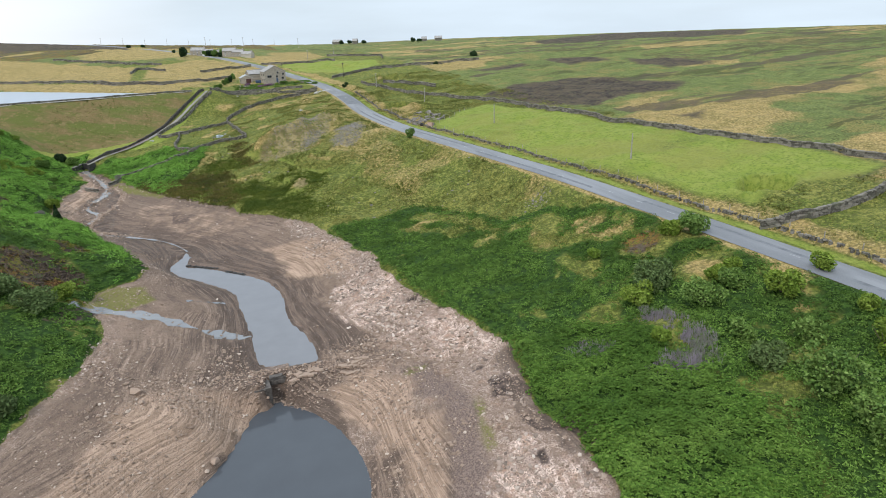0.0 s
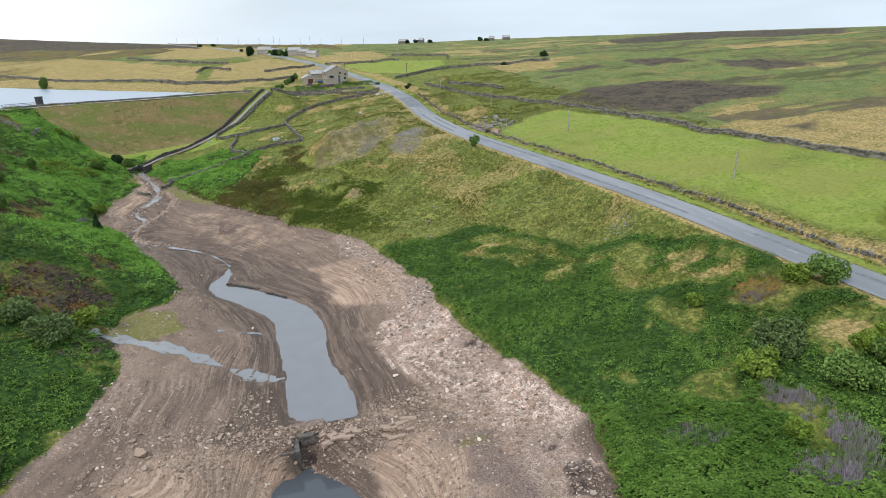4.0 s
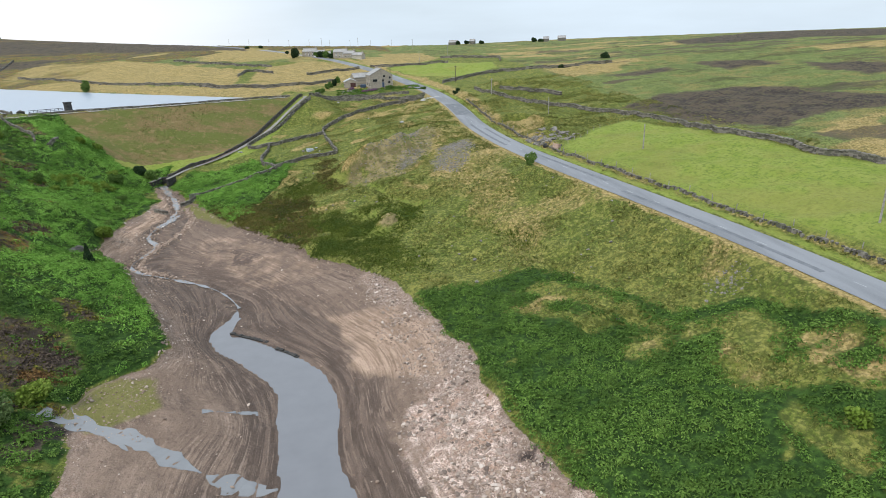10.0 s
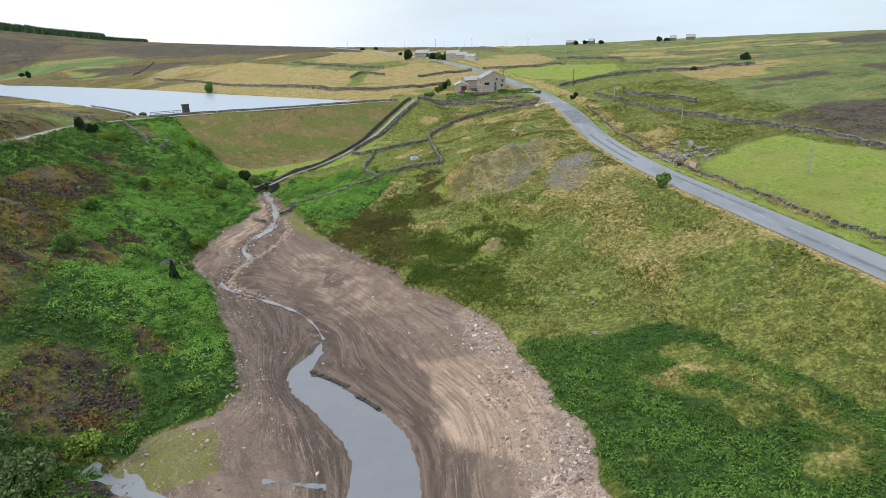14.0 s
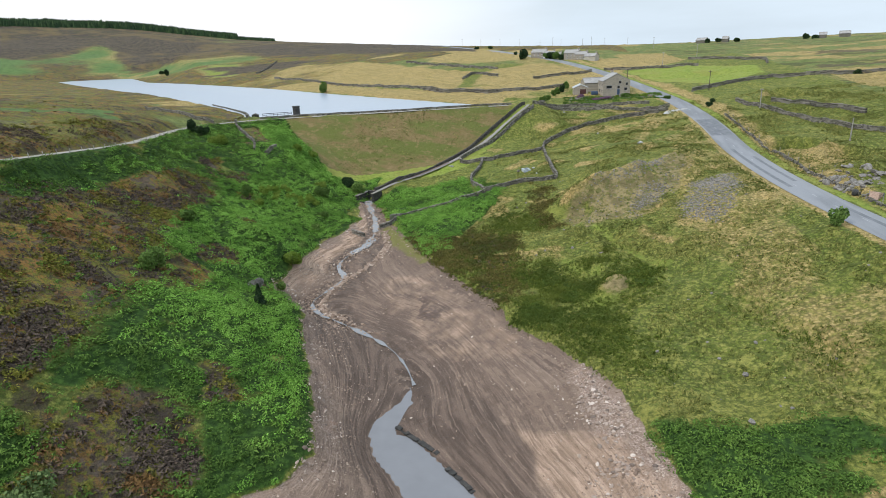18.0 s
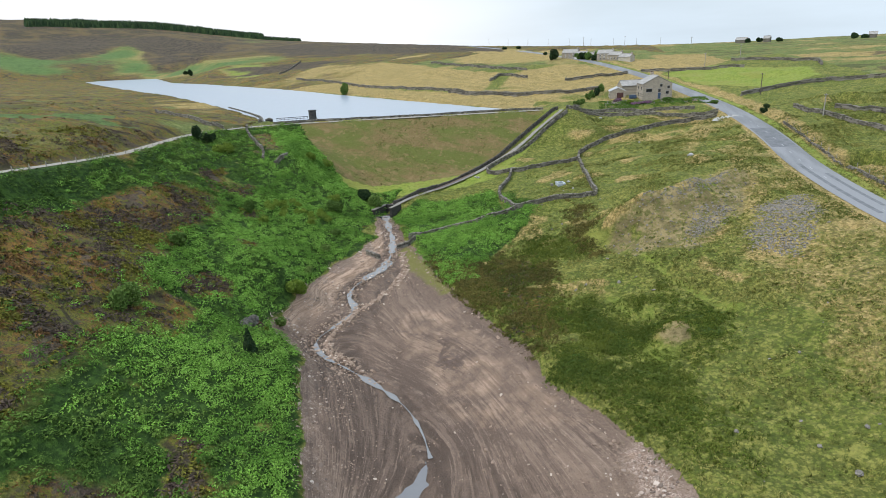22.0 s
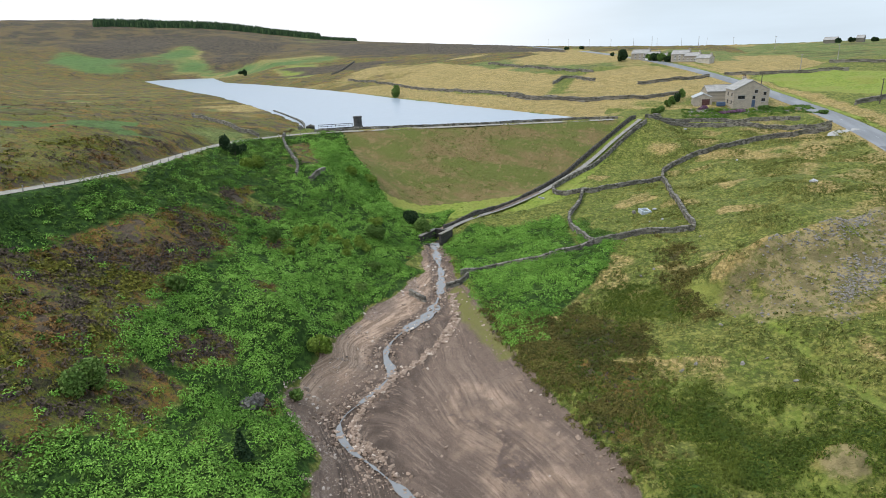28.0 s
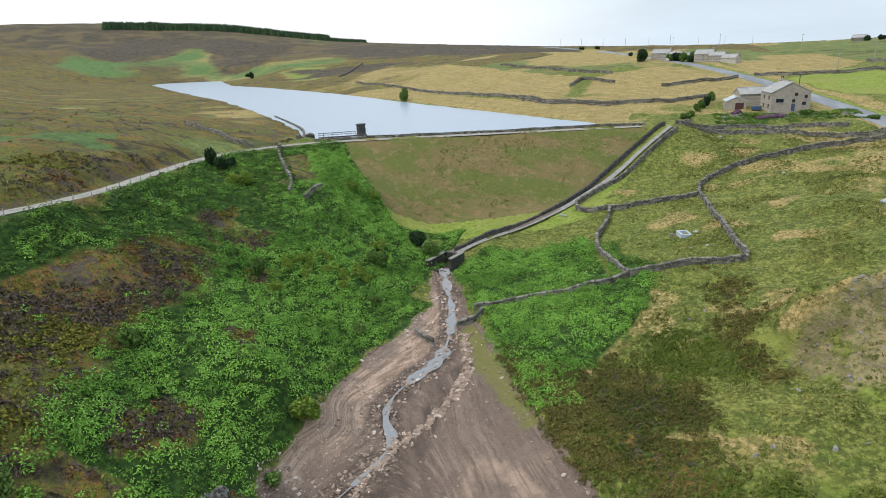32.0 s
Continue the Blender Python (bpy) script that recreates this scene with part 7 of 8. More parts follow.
# ---------------------------------------------------------------- valve tower on the lake
TOWERSTONE = plain("tower_stone", (0.030, 0.029, 0.028), (0.075, 0.07, 0.065), 0.7, 0.9, 0, 0.03, 0.2)
IRON = plain("black_iron", (0.02, 0.02, 0.022), (0.045, 0.042, 0.04), 0.4, 0.7, 0.0, 0.005, 0.05)
tower = thing("valve_tower", -85.4, 255.3, LAKE_Z - 3, 0, "round dark stone valve tower standing in the lake", "tower")
part("shaft", turned([(1.5, 0), (1.5, 3.7), (1.42, 3.9), (1.2, 3.95), (1.15, 6.2), (1.32, 6.3), (1.32, 6.6), (1.0, 6.62)], 20), TOWERSTONE, tower)
for a in (20, 140, 260):
    ob = part("slit_window", box(-0.14, 0.14, -0.06, 0.06, 0, 0.8), IRON, tower)
    ob.matrix_local = pose(1.17 * math.sin(radians(a)), -1.17 * math.cos(radians(a)), 4.9, 0, 0, a)
foot = thing("footbridge", -86.9, 254.9, LAKE_Z + 0.75, math.degrees(math.atan2(-5.1, -9.3)), "black iron footbridge from the bank to the tower", "bridge")
part("deck", box(0, 9.6, -0.45, 0.45, -0.25, 0.0), IRON, foot)
for sy in (-0.42, 0.42):
    bm = bmesh.new()
    for k in range(9):
        box_bm(bm, k * 1.18 + 0.02, k * 1.18 + 0.08, sy - 0.03, sy + 0.03, 0, 1.0)
    box_bm(bm, 0, 9.6, sy - 0.025, sy + 0.025, 0.95, 1.02)
    box_bm(bm, 0, 9.6, sy - 0.02, sy + 0.02, 0.5, 0.55)
    part("railing", bm, IRON, foot)
part("pier", box(4.5, 5.0, -0.3, 0.3, -2.5, -0.25), IRON, foot)
hut = thing("valve_house", -97.2, 249.2, LAKE_Z - 0.4, 25, "small dark stone hut at the end of the footbridge", "hut")
part("wall", box(-1.1, 1.1, -0.9, 0.9, 0, 2.0, 0.05), TOWERSTONE, hut)
part("roof", prism([(-1.25, 1.98), (1.25, 1.98), (0, 2.5)], -1.05, 1.05), DRYSTONE, hut)

# ---------------------------------------------------------------- road furniture
cum = smooth_line(ROAD, 1.0)
tn = np.gradient(cum[:, :2], axis=0)
dash = fast_mesh("centre_dash", [(-0.05, -0.8, 0), (0.05, -0.8, 0), (0.05, 0.8, 0), (-0.05, 0.8, 0)], [(0, 1, 2, 3)], ROADPAINT)
gap_r = random.Random(8)
for k in range(6, 340, 7):
    if gap_r.random() < 0.18:
        continue
    x, y, z = cum[k]
    ob = new("centre_dash", dash)
    ob.parent = road
    ob.matrix_world = pose(x, y, z + 0.027, math.degrees(math.atan2(cum[k + 1, 2] - cum[k - 1, 2], 2.0)), 0, math.degrees(math.atan2(tn[k, 1], tn[k, 0])) - 90)
for a, b, o, w in ((70, 104, 0.9, 0.4), (108, 140, -0.9, 0.35), (150, 190, 0.8, 0.4), (196, 224, -1.0, 0.4), (284, 306, 0.0, 2.6), (236, 270, 1.1, 0.4), (240, 262, -1.3, 0.35), (56, 68, -1.0, 0.5)):
    seg = cum[a:b].copy()
    t2 = np.stack([-tn[a:b, 1], tn[a:b, 0]], 1)
    t2 /= np.linalg.norm(t2, axis=1)[:, None]
    seg[:, :2] += t2 * o
    v, f = ribbon(seg, w, 0.024, 2.0)
    ob = new("tar_patch", fast_mesh("tar_patch", v, f, ASPHALT_PATCH, True))
    ob.parent = road
    ob["label"] = "darker resurfaced strip of tar"
v, f = ribbon([(38.6, 262, z_at(38.6, 262)), (34, 258.6, z_at(34, 258.6)), (33, 255, z_at(33, 255))], 1.5, 0.12, 1.0)
tagged(new("pavement_apron", fast_mesh("pavement_apron", v, f, plain("concrete", (0.27, 0.26, 0.245), (0.36, 0.35, 0.33), 1.0), True)), "pale concrete apron beside the road bend", "pavement", kind="structure")

WOODGREY = plain("weathered_wood", (0.20, 0.185, 0.165), (0.33, 0.31, 0.285), 0.4, 0.9, 0, 0.01, 0.04)
WOODDARK = plain("creosoted_wood", (0.05, 0.042, 0.036), (0.10, 0.085, 0.07), 0.4, 0.9, 0, 0.01, 0.04)


def pole(x, y, h, mat, label, arm=True, turn=0):
    t = thing("utility_pole", x, y, z_at(x, y), turn, label, "utility pole", "utility poles across the fields")
    part("post", turned([(0.15, -0.6), (0.14, 0.5), (0.10, h), (0.02, h + 0.05)], 10), mat, t)
    if arm:
        part("crossarm", box(-0.6, 0.6, -0.06, 0.06, h - 0.35, h - 0.23, 0.01), mat, t)
        for s in (-0.5, 0, 0.5):
            ob = part("insulator", turned([(0.05, 0), (0.06, 0.06), (0.03, 0.14)], 8), ROADPAINT, t)
            ob.matrix_local = pose(s, 0, h - 0.23)


for x, y, h, m, l in ((69.1, 96.1, 4.9, WOODGREY, "pale weathered wooden pole in the green pasture"), (63.3, 147.8, 4.9, WOODGREY, "pale weathered wooden pole in the green pasture"),
                      (63, 206.3, 4.9, WOODGREY, "pale weathered wooden pole near the quarry hollow"), (56.5, 249.8, 5.4, WOODGREY, "pale weathered wooden pole near the field wall"),
                      (51.2, 291.6, 6.6, WOODDARK, "dark creosoted pole beside the field wall"), (45.7, 367, 6.4, WOODGREY, "distant pale wooden pole by the hay field"),
                      (26.5, 322, 6.2, WOODDARK, "dark creosoted pole behind the stone house"), (70, 420, 6.6, WOODGREY, "distant pale wooden pole on the moor"), (60, 520, 7, WOODGREY, "distant pale wooden pole on the moor"),
                      (20, 560, 7, WOODGREY, "distant pale wooden pole on the moor"), (-10, 600, 7, WOODGREY, "distant pale wooden pole on the moor")):
    pole(x, y, h, m, l, m is not WOODGREY or y > 240, 20)

post_mesh = bpy.data.meshes.new("post")
_p = box(-0.045, 0.045, -0.045, 0.045, -0.3, 0.85)
_p.to_mesh(post_mesh)
_p.free()
post_mesh.materials.append(WOODGREY)


def fence(line, step, label, wire=True):
    ln = along([(x, y, 0) for x, y in line], step)
    t = thing("fence", ln[0, 0], ln[0, 1], 0, 0, label, "fence", "wire fences in the valley")
    z = ground_z(ln[:, 0], ln[:, 1])
    for (x, y, _), zz in zip(ln, z):
        ob = new("post", post_mesh)
        ob.parent = t
        ob.matrix_local = pose(x - ln[0, 0], y - ln[0, 1], zz, random.Random(x).uniform(-4, 4), 0, 0)
    if wire:
        bm = bmesh.new()
        for h in (0.45, 0.95):
            for k in range(len(ln) - 1):
                limb(bm, (ln[k, 0] - ln[0, 0], ln[k, 1] - ln[0, 1], z[k] + h), (ln[k + 1, 0] - ln[0, 0], ln[k + 1, 1] - ln[0, 1], z[k + 1] + h), 0.008, 0.008, 3)
        part("wire", bm, IRON, t)


trk = smooth_line(TRACK[1:], 3.0)
tt = np.gradient(trk[:, :2], axis=0)
tt /= np.linalg.norm(tt, axis=1)[:, None]
fence([tuple(p) for p in (trk[:, :2] + np.stack([tt[:, 1], -tt[:, 0]], 1) * 1.8)], 3.2, "weathered post and wire fence below the track")
fence([tuple(p) for p in side_e[::4] + np.array([0.9, 0])], 5.0, "weathered post and wire fence beside the road")
fence([(66, 176), (60, 171), (54.5, 166), (51.6, 163.6)], 3.0, "weathered post and wire fence across the pasture")

# ---------------------------------------------------------------- houses
def rubble_material(name, a, b, c, course=0.22):
    m = Mat(name, 0.92)
    br = m.n.new("ShaderNodeTexBrick")
    mp = m.n.new("ShaderNodeMapping")
    tc = m.n.new("ShaderNodeTexCoord")
    m.l.new(tc.outputs["Object"], mp.inputs["Vector"])
    mp.inputs["Rotation"].default_value = (radians(90), 0, radians(35))
    m.l.new(mp.outputs["Vector"], br.inputs["Vector"])
    br.inputs["Scale"].default_value = 1.0
    br.inputs["Row Height"].default_value, br.inputs["Brick Width"].default_value, br.inputs["Mortar Size"].default_value = course, course * 2.2, 0.02
    br.inputs["Color1"].default_value, br.inputs["Color2"].default_value, br.inputs["Mortar"].default_value = rgba(a), rgba(b), rgba(c)
    col = m.mix(m.step(m.noise(1.6, 4), 0.42, 0.68, 0, 0.6), br.outputs["Color"], c)
    m.color(col)
    m.bump(m.noise(0.12, 3), 0.03)
    return m.m


HOUSESTONE = rubble_material("house_gritstone", (0.36, 0.315, 0.255), (0.225, 0.195, 0.160), (0.30, 0.265, 0.215))
SLATE = plain("stone_slate", (0.33, 0.315, 0.30), (0.235, 0.225, 0.215), 1.2, 0.85, 0, 0.02, 0.25)
SHEETROOF = plain("grey_sheet_roof", (0.40, 0.41, 0.42), (0.31, 0.32, 0.33), 1.5, 0.6, 0, 0.005, 0.2)
RENDER = plain("pale_render", (0.42, 0.39, 0.33), (0.33, 0.30, 0.255), 1.0, 0.9, 0, 0.005, 0.2)
PAINTWHITE = plain("white_paint", (0.72, 0.72, 0.70), (0.60, 0.60, 0.58), 0.6, 0.5, 0, 0.002, 0.1)
MAROON = plain("maroon_door_paint", (0.055, 0.022, 0.02), (0.08, 0.035, 0.03), 0.5, 0.6, 0, 0.003, 0.1)
BLUESHEET = plain("blue_sheeting", (0.035, 0.06, 0.11), (0.055, 0.085, 0.14), 0.5, 0.6, 0, 0.01, 0.2)
PANE = Mat("window_glass", 0.08, 0.0, 0.5)
PANE.color((0.015, 0.018, 0.022))
PANE = PANE.m


DARKFRAME = plain("dark_window_paint", (0.045, 0.040, 0.036), (0.075, 0.068, 0.060), 0.3, 0.6, 0, 0.002, 0.1)


def window(parent, x, z, w, h, y=0.0, turn=0.0, at=(0, 0), frame_mat=None):
    """A window set into a wall: frame, sill, lintel and pane, at x along the wall and z up it."""
    m = pose(at[0], at[1], 0, 0, 0, turn) @ pose(x, y, z)
    bm = bmesh.new()
    t = 0.07
    for x0, x1, z0, z1 in ((-w / 2, w / 2, h - t, h), (-w / 2, w / 2, 0, t), (-w / 2, -w / 2 + t, t, h - t), (w / 2 - t, w / 2, t, h - t), (-t / 2, t / 2, t, h - t)):
        box_bm(bm, x0, x1, -0.03, 0.05, z0, z1)
    fr = part("window", bm, frame_mat or DARKFRAME, parent)
    fr.matrix_local = m
    ob = part("pane", box(-w / 2 + t, w / 2 - t, 0.0, 0.03, t, h - t), PANE, fr)
    ob = part("sill", box(-w / 2 - 0.12, w / 2 + 0.12, -0.1, 0.05, -0.16, -0.002), SLATE, fr)
    ob = part("lintel", box(-w / 2 - 0.15, w / 2 + 0.15, -0.05, 0.05, h + 0.002, h + 0.24), SLATE, fr)
    return fr


def gabled(name, x, y, turn, w, l, eave, ridge, wall_mat, roof_mat, label, category="house", z=None, group="", over=0.25):
    """Walls with gables facing along y, and a roof of two slabs; w along x, l along y."""
    t = thing(name, x, y, (z_at(x, y) if z is None else z), turn, label, category, group)
    part("wall", prism([(-w / 2, -1.2), (w / 2, -1.2), (w / 2, eave), (0, ridge - 0.1), (-w / 2, eave)], -l / 2, l / 2), wall_mat, t)
    k = (ridge - eave) / (w / 2)
    for s in (-1, 1):
        part("roof_slope", prism([(0, ridge), (s * (w / 2 + over), eave - over * k), (s * (w / 2 + over), eave - over * k + 0.14), (0, ridge + 0.16)], -l / 2 - over * 0.5, l / 2 + over * 0.5), roof_mat, t)
    part("ridge", box(-0.14, 0.14, -l / 2 - 0.1, l / 2 + 0.1, ridge + 0.1, ridge + 0.26, 0.03), roof_mat, t)
    return t


house = gabled("stone_house", 20.1, 302.6, 8.6, 9.6, 9.4, 4.9, 7.4, HOUSESTONE, SLATE, "large gabled gritstone house with a pale slate roof", z=16.7)
fy = -4.72
window(house, -2.7, 2.3, 1.9, 0.95, fy)
window(house, 1.2, 3.9, 0.75, 0.85, fy)
window(house, 3.6, 3.3, 0.75, 0.85, fy)
window(house, 0.7, 2.2, 0.75, 0.9, fy)
window(house, 3.3, 1.5, 0.95, 0.85, fy)
for yy in (-2.6, 1.6):
    window(house, yy * -1, 3.0, 0.8, 1.0, 0, -90, (-4.82, 0))
    window(house, yy * -1, 0.7, 0.8, 1.1, 0, -90, (-4.82, 0))
door = part("door", box(-0.45, 0.45, -0.06, 0.02, 0, 1.9, 0.01), BLUESHEET, house, "blue painted door in the gable")
door.matrix_local = pose(0.7, fy, 0)
part("door_frame", box(0.18, 1.22, fy - 0.02, fy + 0.04, 1.9, 2.1), SLATE, house)
ch = part("chimney", box(-0.5, 0.5, -0.4, 0.4, 6.6, 8.2, 0.04), HOUSESTONE, house)
ch.matrix_local = pose(0, 4.0, 0)
for s in (-0.22, 0.22):
    ob = part("chimney_pot", turned([(0.13, 0), (0.15, 0.1), (0.11, 0.5)], 10), MAROON, ch)
    ob.matrix_local = pose(s, 0, 8.2)
shed = gabled("garage", 8.0, 306.0, 4, 5.2, 6.2, 2.5, 3.6, HOUSESTONE, SHEETROOF, "low stone garage with grey sheet roof", "garage", 16.6)
dr = part("garage_door", box(-0.3, 1.9, -3.18, -3.06, 0, 2.0, 0.01), MAROON, shed, "closed maroon garage door")
for q in range(4):
    part("door_rail", box(-0.28, 1.88, -3.2, -3.185, 0.25 + q * 0.48, 0.30 + q * 0.48), MAROON, dr)
window(shed, 1.2, 0.9, 0.7, 0.7, 0, -90, (-2.62, 0))
barn = gabled("barn", 13.2, 315.0, -76, 5.6, 8.4, 3.4, 5.0, HOUSESTONE, SLATE, "stone barn with dark slate roof behind the garage", "barn", 16.9)
window(barn, 0, 1.3, 1.0, 0.9, -4.22)
yard = thing("covered_stack", 13.2, 301.6, z_at(13.2, 301.6), 6, "stack under blue sheeting beside the house", "stack")
part("sheet", box(-1.2, 1.2, -0.7, 0.7, 0, 1.25, 0.15), BLUESHEET, yard)
part("weight", box(-1.0, 1.0, -0.1, 0.1, 1.25, 1.4, 0.03), WOODGREY, yard)
# garden and hedge below the house
stones("garden_rubble", sow(2600, (4, 34, 287, 299), np.clip(0.25 + 0.5 * fuzz(GX, GY, 3, 2), 0, 0.8)), 0.12, 0.5, 1.8, SCREESTONE, "rubble and stones strewn over the house garden")
clumps("garden_weeds", sow(5000, (2, 36, 284, 298), np.clip(0.3 + 0.6 * fuzz(GX, GY, 2.5, 2), 0, 0.8)), (0.2, 0.6), 16, (0.12, 0.25), HERB, "rough weeds growing over the house garden", "plants", 0.8, 0.4)
MAUVE = leafy("mauve_flower", (0.16, 0.07, 0.15), (0.24, 0.12, 0.22), (0.10, 0.12, 0.05), 1)
for k, (x, y, r, h, mat, lab) in enumerate([(16.4, 290.4, 2.6, 0.9, MAUVE, "mauve flowering shrub in the house garden"), (13.6, 290.0, 1.9, 0.8, MAUVE, "mauve flowering shrub in the house garden"), (8.2, 299, 1.6, 1.0, MAUVE, "mauve flowering shrub in the house garden"),
                                            (20.6, 291.8, 1.0, 0.9, LEAF_LIGHT, "light green garden shrub"), (23.4, 290.6, 1.9, 1.5, LEAF, "dark green garden shrub"), (26.8, 290.6, 1.3, 1.1, LEAF, "dark green garden shrub"),
                                            (12, 294, 1.4, 1.1, LEAF_LIGHT, "light green garden shrub"), (29.6, 290.6, 1.4, 1.0, LEAF_LIGHT, "light green garden shrub"), (-5.2, 290, 1.4, 1.6, LEAF, "hawthorn in the field hedge"),
                                            (-3.6, 297, 1.2, 1.8, LEAF, "hawthorn in the field hedge"), (-2.0, 303, 1.2, 2.2, LEAF, "hawthorn in the field hedge"), (-0.6, 309, 1.3, 2.6, LEAF, "hawthorn in the field hedge"),
                                            (0.8, 315, 1.3, 3.4, LEAF_DARK, "tall hawthorn in the field hedge"), (2.6, 321, 1.3, 3.0, LEAF, "hawthorn in the field hedge"), (16, 318.5, 1.6, 2.6, LEAF, "tree behind the stone barn"),
                                            (22.5, 312, 1.4, 2.6, LEAF, "tree behind the stone house"), (36.6, 283, 1.1, 1.2, LEAF, "bush beside the road"), (45.6, 262, 1.0, 1.6, LEAF_DARK, "bush beside the road"),
                                            (47.6, 268, 0.9, 1.3, LEAF_DARK, "bush beside the road")]):
    shrub(x, y, r, h, mat, 200 + k, label=lab, leaf=0.25)

# hollow beside the road: small black object of unknown kind, and stone slabs
black_ob = thing("black_object", 49.6, 168.4, z_at(49.6, 168.4), 60, "small black object of unknown kind beside the road", "tank")
part("body", box(-0.75, 0.75, -0.4, 0.4, 0, 0.75, 0.15), IRON, black_ob)
part("lid", box(-0.5, 0.5, -0.25, 0.25, 0.75, 0.83, 0.03), IRON, black_ob)
PINK = plain("pinkish_stone", (0.30, 0.20, 0.155), (0.40, 0.29, 0.23), 0.3, 0.9, 0, 0.02, 0.1)
stack = thing("stone_stack", 51.2, 165.2, z_at(51.2, 165.2), 40, "leaning stack of pinkish stone slabs", "stack")
for k in range(6):
    ob = part("slab", box(-0.07, 0.07, -0.7, 0.7, -0.1, 1.1 - 0.05 * k, 0.02), PINK if k < 5 else BLUESHEET, stack)
    ob.matrix_local = pose(0.28 * k - 0.6, 0, 0, 0, 16, random.Random(k).uniform(-6, 6))
# pale blue-grey stack in the walled field
PALESLAB = plain("pale_blue_slab", (0.30, 0.34, 0.39), (0.42, 0.46, 0.50), 0.4, 0.8, 0, 0.01, 0.1)
ruin = thing("pale_stack", -6.4, 214.8, z_at(-6.4, 214.8), 20, "pale blue-grey stack and rubble in the field", "ruin")
for x0, x1, y0, y1, h in ((-0.9, -0.6, -1.2, 1.2, 0.6), (0.6, 0.9, -1.2, 1.2, 0.55), (-0.6, 0.6, 0.9, 1.2, 0.6), (-0.6, 0.6, -1.2, -0.9, 0.5), (1.6, 2.6, -0.4, 0.2, 0.35), (-2.2, -1.6, 0.2, 0.8, 0.3)):
    part("block", box(x0, x1, y0, y1, -0.2, h, 0.04), PALESLAB if abs(x0) < 1 else SCREESTONE, ruin)

PALE = plain("bleached_stone", (0.26, 0.26, 0.265), (0.38, 0.38, 0.39), 0.3, 0.9, 0, 0.02, 0.1)
for k, (x, y, s) in enumerate(((20.9, 214.5, 0.75), (-4.6, 214.6, 0.5), (-3.3, 206.5, 0.35), (-5.5, 207.9, 0.3), (-28.5, 230.6, 0.6), (2.4, 272.5, 0.5), (-29.4, 231.4, 0.4), (12.4, 246, 0.4))):
    v, f = rock(50 + k, 0.55)
    ob = new("pale_boulder", fast_mesh("pale_boulder", v * s, f, PALE))
    ob.matrix_world = pose(x, y, z_at(x, y) + 0.2 * s, 0, 0, 40 * k)
    tagged(ob, "pale bleached boulder lying in the rough grass", "boulder", "pale boulders in the grass")

# ---------------------------------------------------------------- the farms
for k, (x, y, turn, w, l, e, r, wm, lab) in enumerate([
        (-13.6, 446, 70, 7, 12, 4.6, 7.0, HOUSESTONE, "long stone farmhouse with slate roof"), (5.4, 430, 70, 7.5, 11, 5.0, 7.4, HOUSESTONE, "stone farmhouse with slate roof beside trees"),
        (-7.6, 442, 70, 6, 9, 3.8, 5.8, HOUSESTONE, "low stone cottage joined to the farmhouse"), (10.6, 425.5, 65, 6.5, 9, 4.2, 6.2, HOUSESTONE, "stone cottage with slate roof beside the farm"),
        (15.6, 421, 60, 7, 9, 3.2, 5.2, RENDER, "pale low farm barn with sheet roof"), (-2.4, 446, 70, 4.5, 5, 3.0, 4.4, RENDER, "small pale outbuilding between trees")]):
    farm = gabled("farmhouse", x, y, turn, w * 0.7, l * 0.75, e * 0.68, r * 0.68, wm, SLATE, lab, "house", group="hamlet beside the road")
    if e > 3.5:
        for q in (-0.26, 0.0, 0.26):
            for zz in ((0.5, 1.9) if e > 4.3 else (0.7,)):
                window(farm, q * l * 0.75, zz, 0.8, 0.9, 0, -90, (-w * 0.35 - 0.02, 0), PAINTWHITE)
    part("chimney", box(-0.35, 0.35, -l * 0.36, -l * 0.36 + 0.7, r * 0.6, r * 0.68 + 0.9, 0.04), HOUSESTONE, farm)
for x, y, turn in ((5.4, 430, 70), (-13.6, 446, 70)):
    c = thing("farm_porch", x + 3.3, y - 4.4, z_at(x + 3.3, y - 4.4), turn, "white glazed porch on the farmhouse", "porch")
    part("body", box(-1.2, 1.2, -0.9, 0.9, -0.4, 2.2, 0.03), PAINTWHITE, c)
    part("roof", prism([(-1.35, 2.2), (1.35, 2.2), (0, 2.8)], -1.0, 1.0), SLATE, c)
for k, (x, y, r, h, mat) in enumerate([(-22.4, 441, 3.2, 6.2, LEAF_DARK), (-6.2, 436, 2.6, 4.0, LEAF_DARK), (-3.4, 433, 2.4, 4.2, LEAF), (-0.8, 431, 2.2, 3.6, LEAF_DARK), (-9.4, 438, 2.2, 3.6, LEAF), (1.6, 445, 2.4, 5.0, LEAF),
                                        (-30, 470, 1.3, 2.0, LEAF_DARK), (-66, 548, 1.8, 2.2, LEAF_DARK), (-56, 552, 1.8, 2.6, LEAF_DARK)]):
    shrub(x, y, r, h, mat, 300 + k, "tree", "tree sheltering the roadside hamlet", "tree", 0.4, 0.8, 0.12)
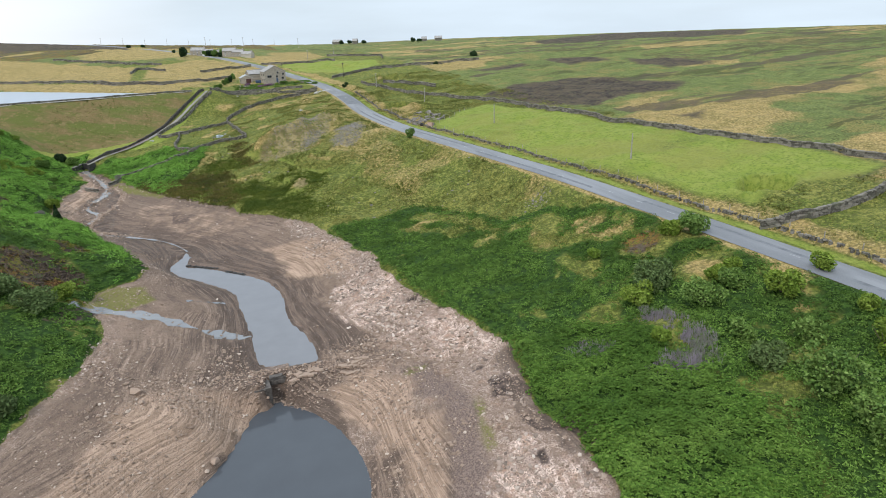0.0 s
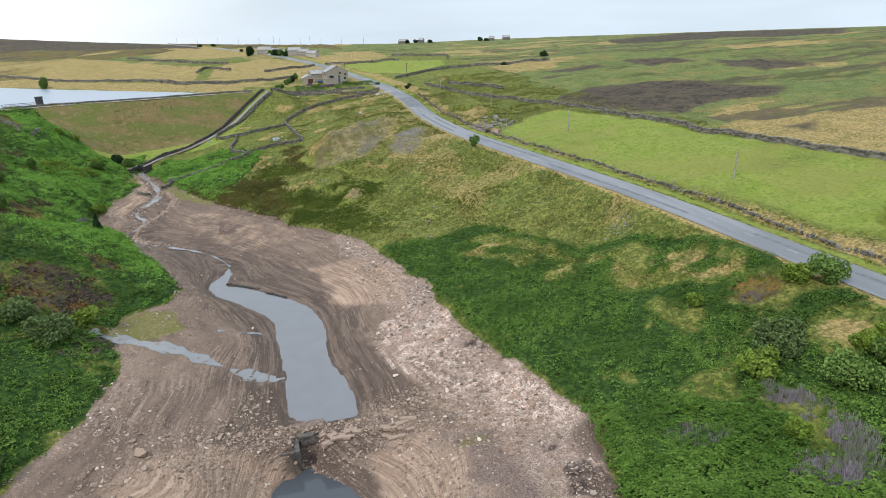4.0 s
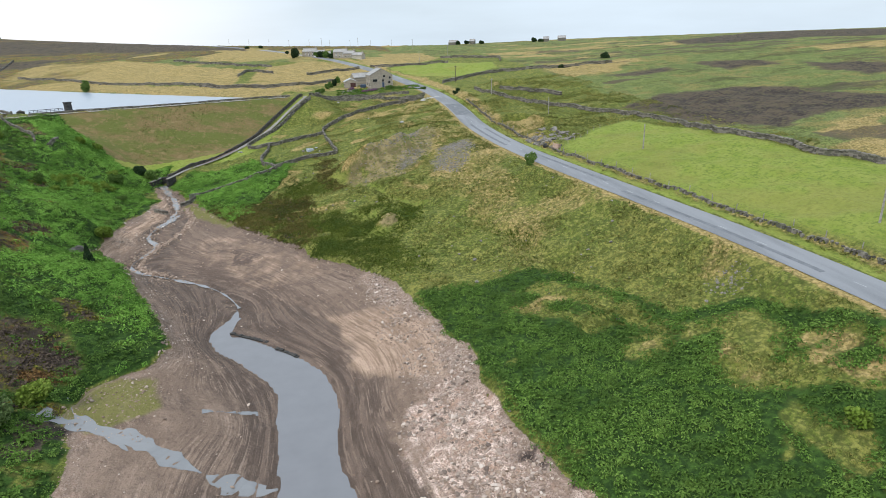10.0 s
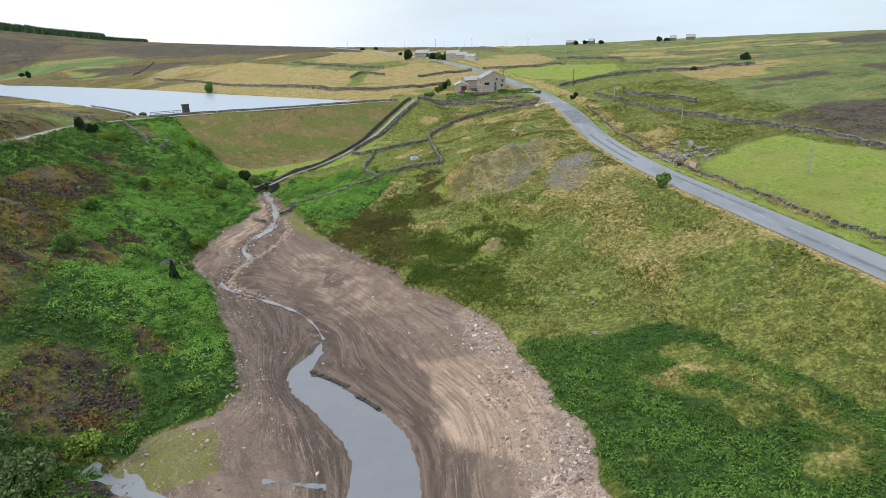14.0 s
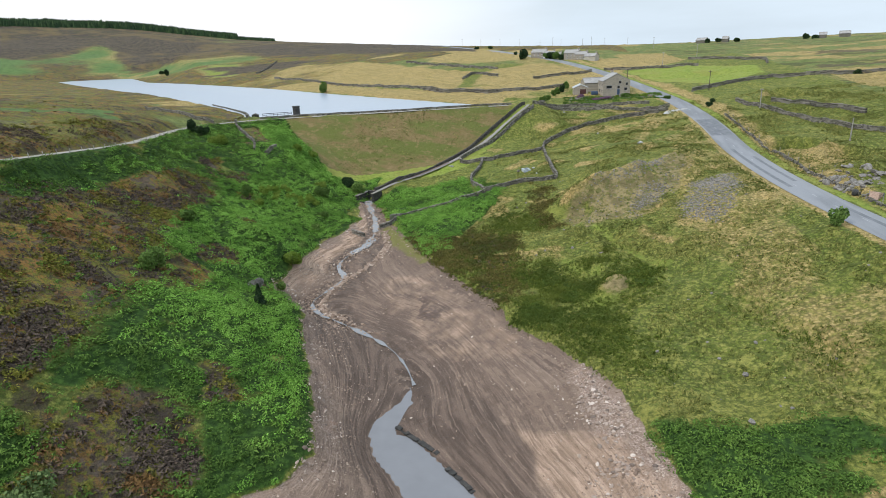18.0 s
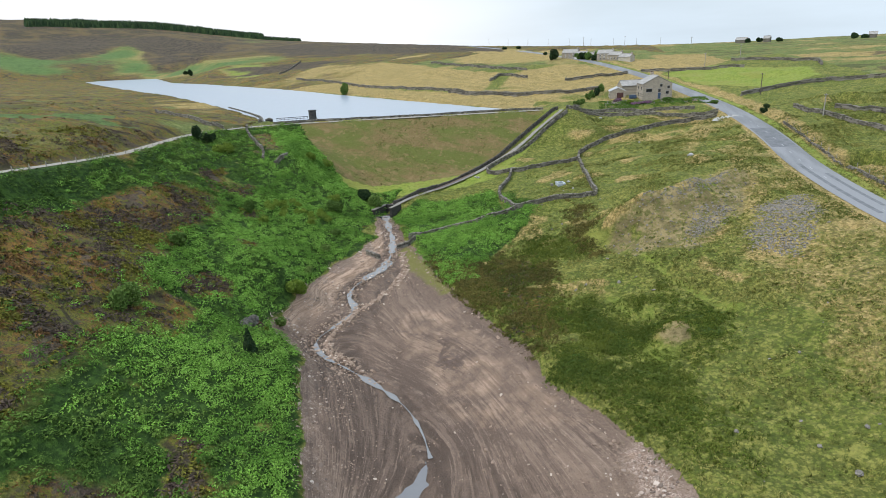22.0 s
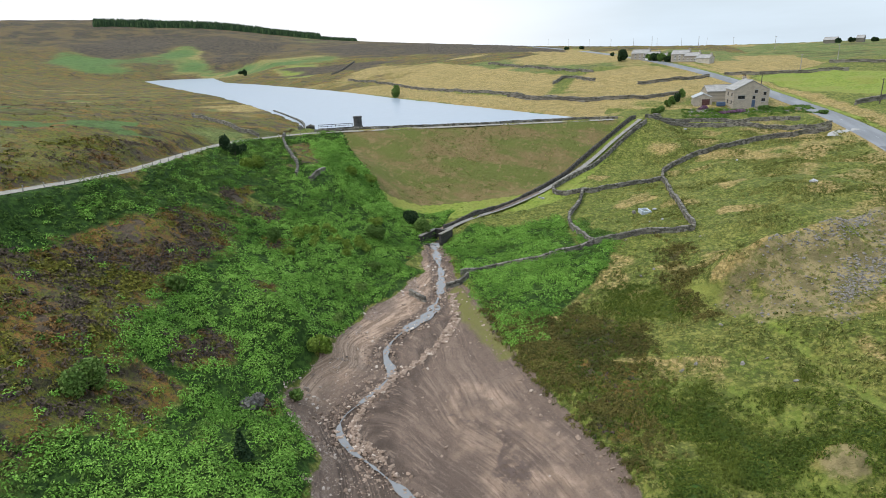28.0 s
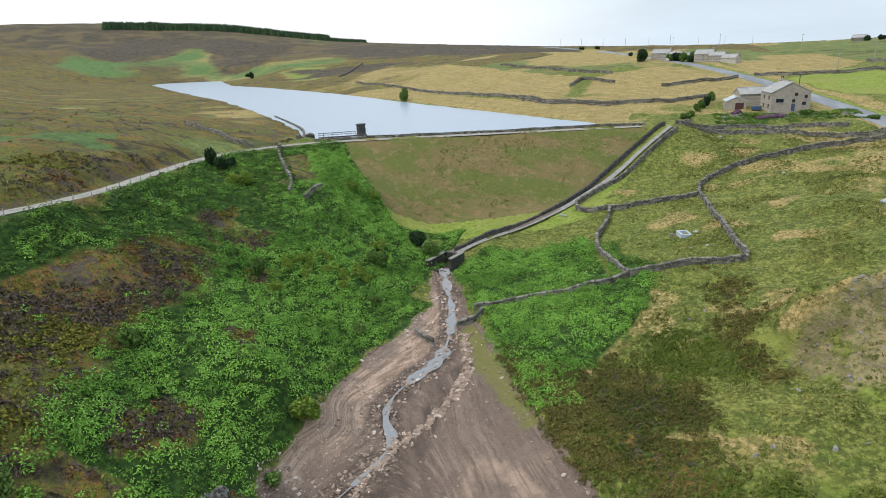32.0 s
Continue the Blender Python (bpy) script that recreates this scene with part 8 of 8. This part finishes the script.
for x, y, turn, w, l, lab in ((104, 588, 60, 8, 16, "dark stone moor farm on the skyline"), (195, 566, 70, 9, 14, "pale farm on the skyline"), (183, 572, 70, 8, 10, "pale farm barn on the skyline"), (120, 584, 60, 6, 9, "low moor farm barn on the skyline")):
    gabled("moor_farm", x, y, turn, w * 0.6, l * 0.5, 2.4, 4.0, DRYSTONE, SLATE, lab, "house", group="farms on the moor skyline")
for k, (x, y, r, h) in enumerate([(114, 580, 2.4, 3.4), (128, 583, 2.6, 2.8), (172, 575, 3, 4), (128, 317, 2.2, 2.8), (98, 296, 1.5, 1.6), (176, 566, 2.6, 3.0), (107, 580, 2.4, 3.2), (-375, 607, 3.0, 6.5), (-404, 640, 2.6, 4)]):
    shrub(x, y, r, h, LEAF_DARK, 330 + k, "tree", "windblown dark tree on the open moor", "tree", 0.45, 0.8, 0.12)
for k in range(9):
    a = along([(70, 840, 0), (-160, 900, 0)], 26)[k]
    pole(a[0], a[1], 9.5, WOODGREY, "distant pole on the skyline", True, 30)

# conifer plantation along the western skyline
pl_v, pl_f, kk = [], [], 0
cv = np.array([(math.cos(1.2566 * q), math.sin(1.2566 * q), 0.0) for q in range(5)] + [(0, 0, 1)])
cf = np.array([(q, (q + 1) % 5, 5) for q in range(5)])
for band in range(4):
    b = np.linspace(-45.6, -25.6, 420) + rng.uniform(-0.03, 0.03, 420)
    rr = 1262 + 9 * band + rng.uniform(-5, 5, 420)
    x, y = rr * np.sin(np.radians(b)), 60 + rr * np.cos(np.radians(b))
    h = rng.uniform(8.0, 11.5, 420) * np.where(b > -28.6, 0.6, 1.0)
    v, f = spread(cv, cf, np.stack([x, y, ground_z(x, y) - 0.5], 1), np.stack([h * 0.36, h * 0.36, h], 1), rng.uniform(0, 6, 420))
    pl_v.append(v)
    pl_f.append(f + kk)
    kk += len(v)
tagged(new("plantation", fast_mesh("plantation", np.vstack(pl_v), np.vstack(pl_f), LEAF_DARK)), "dark conifer plantation along the far skyline", "forest", kind="stuff")
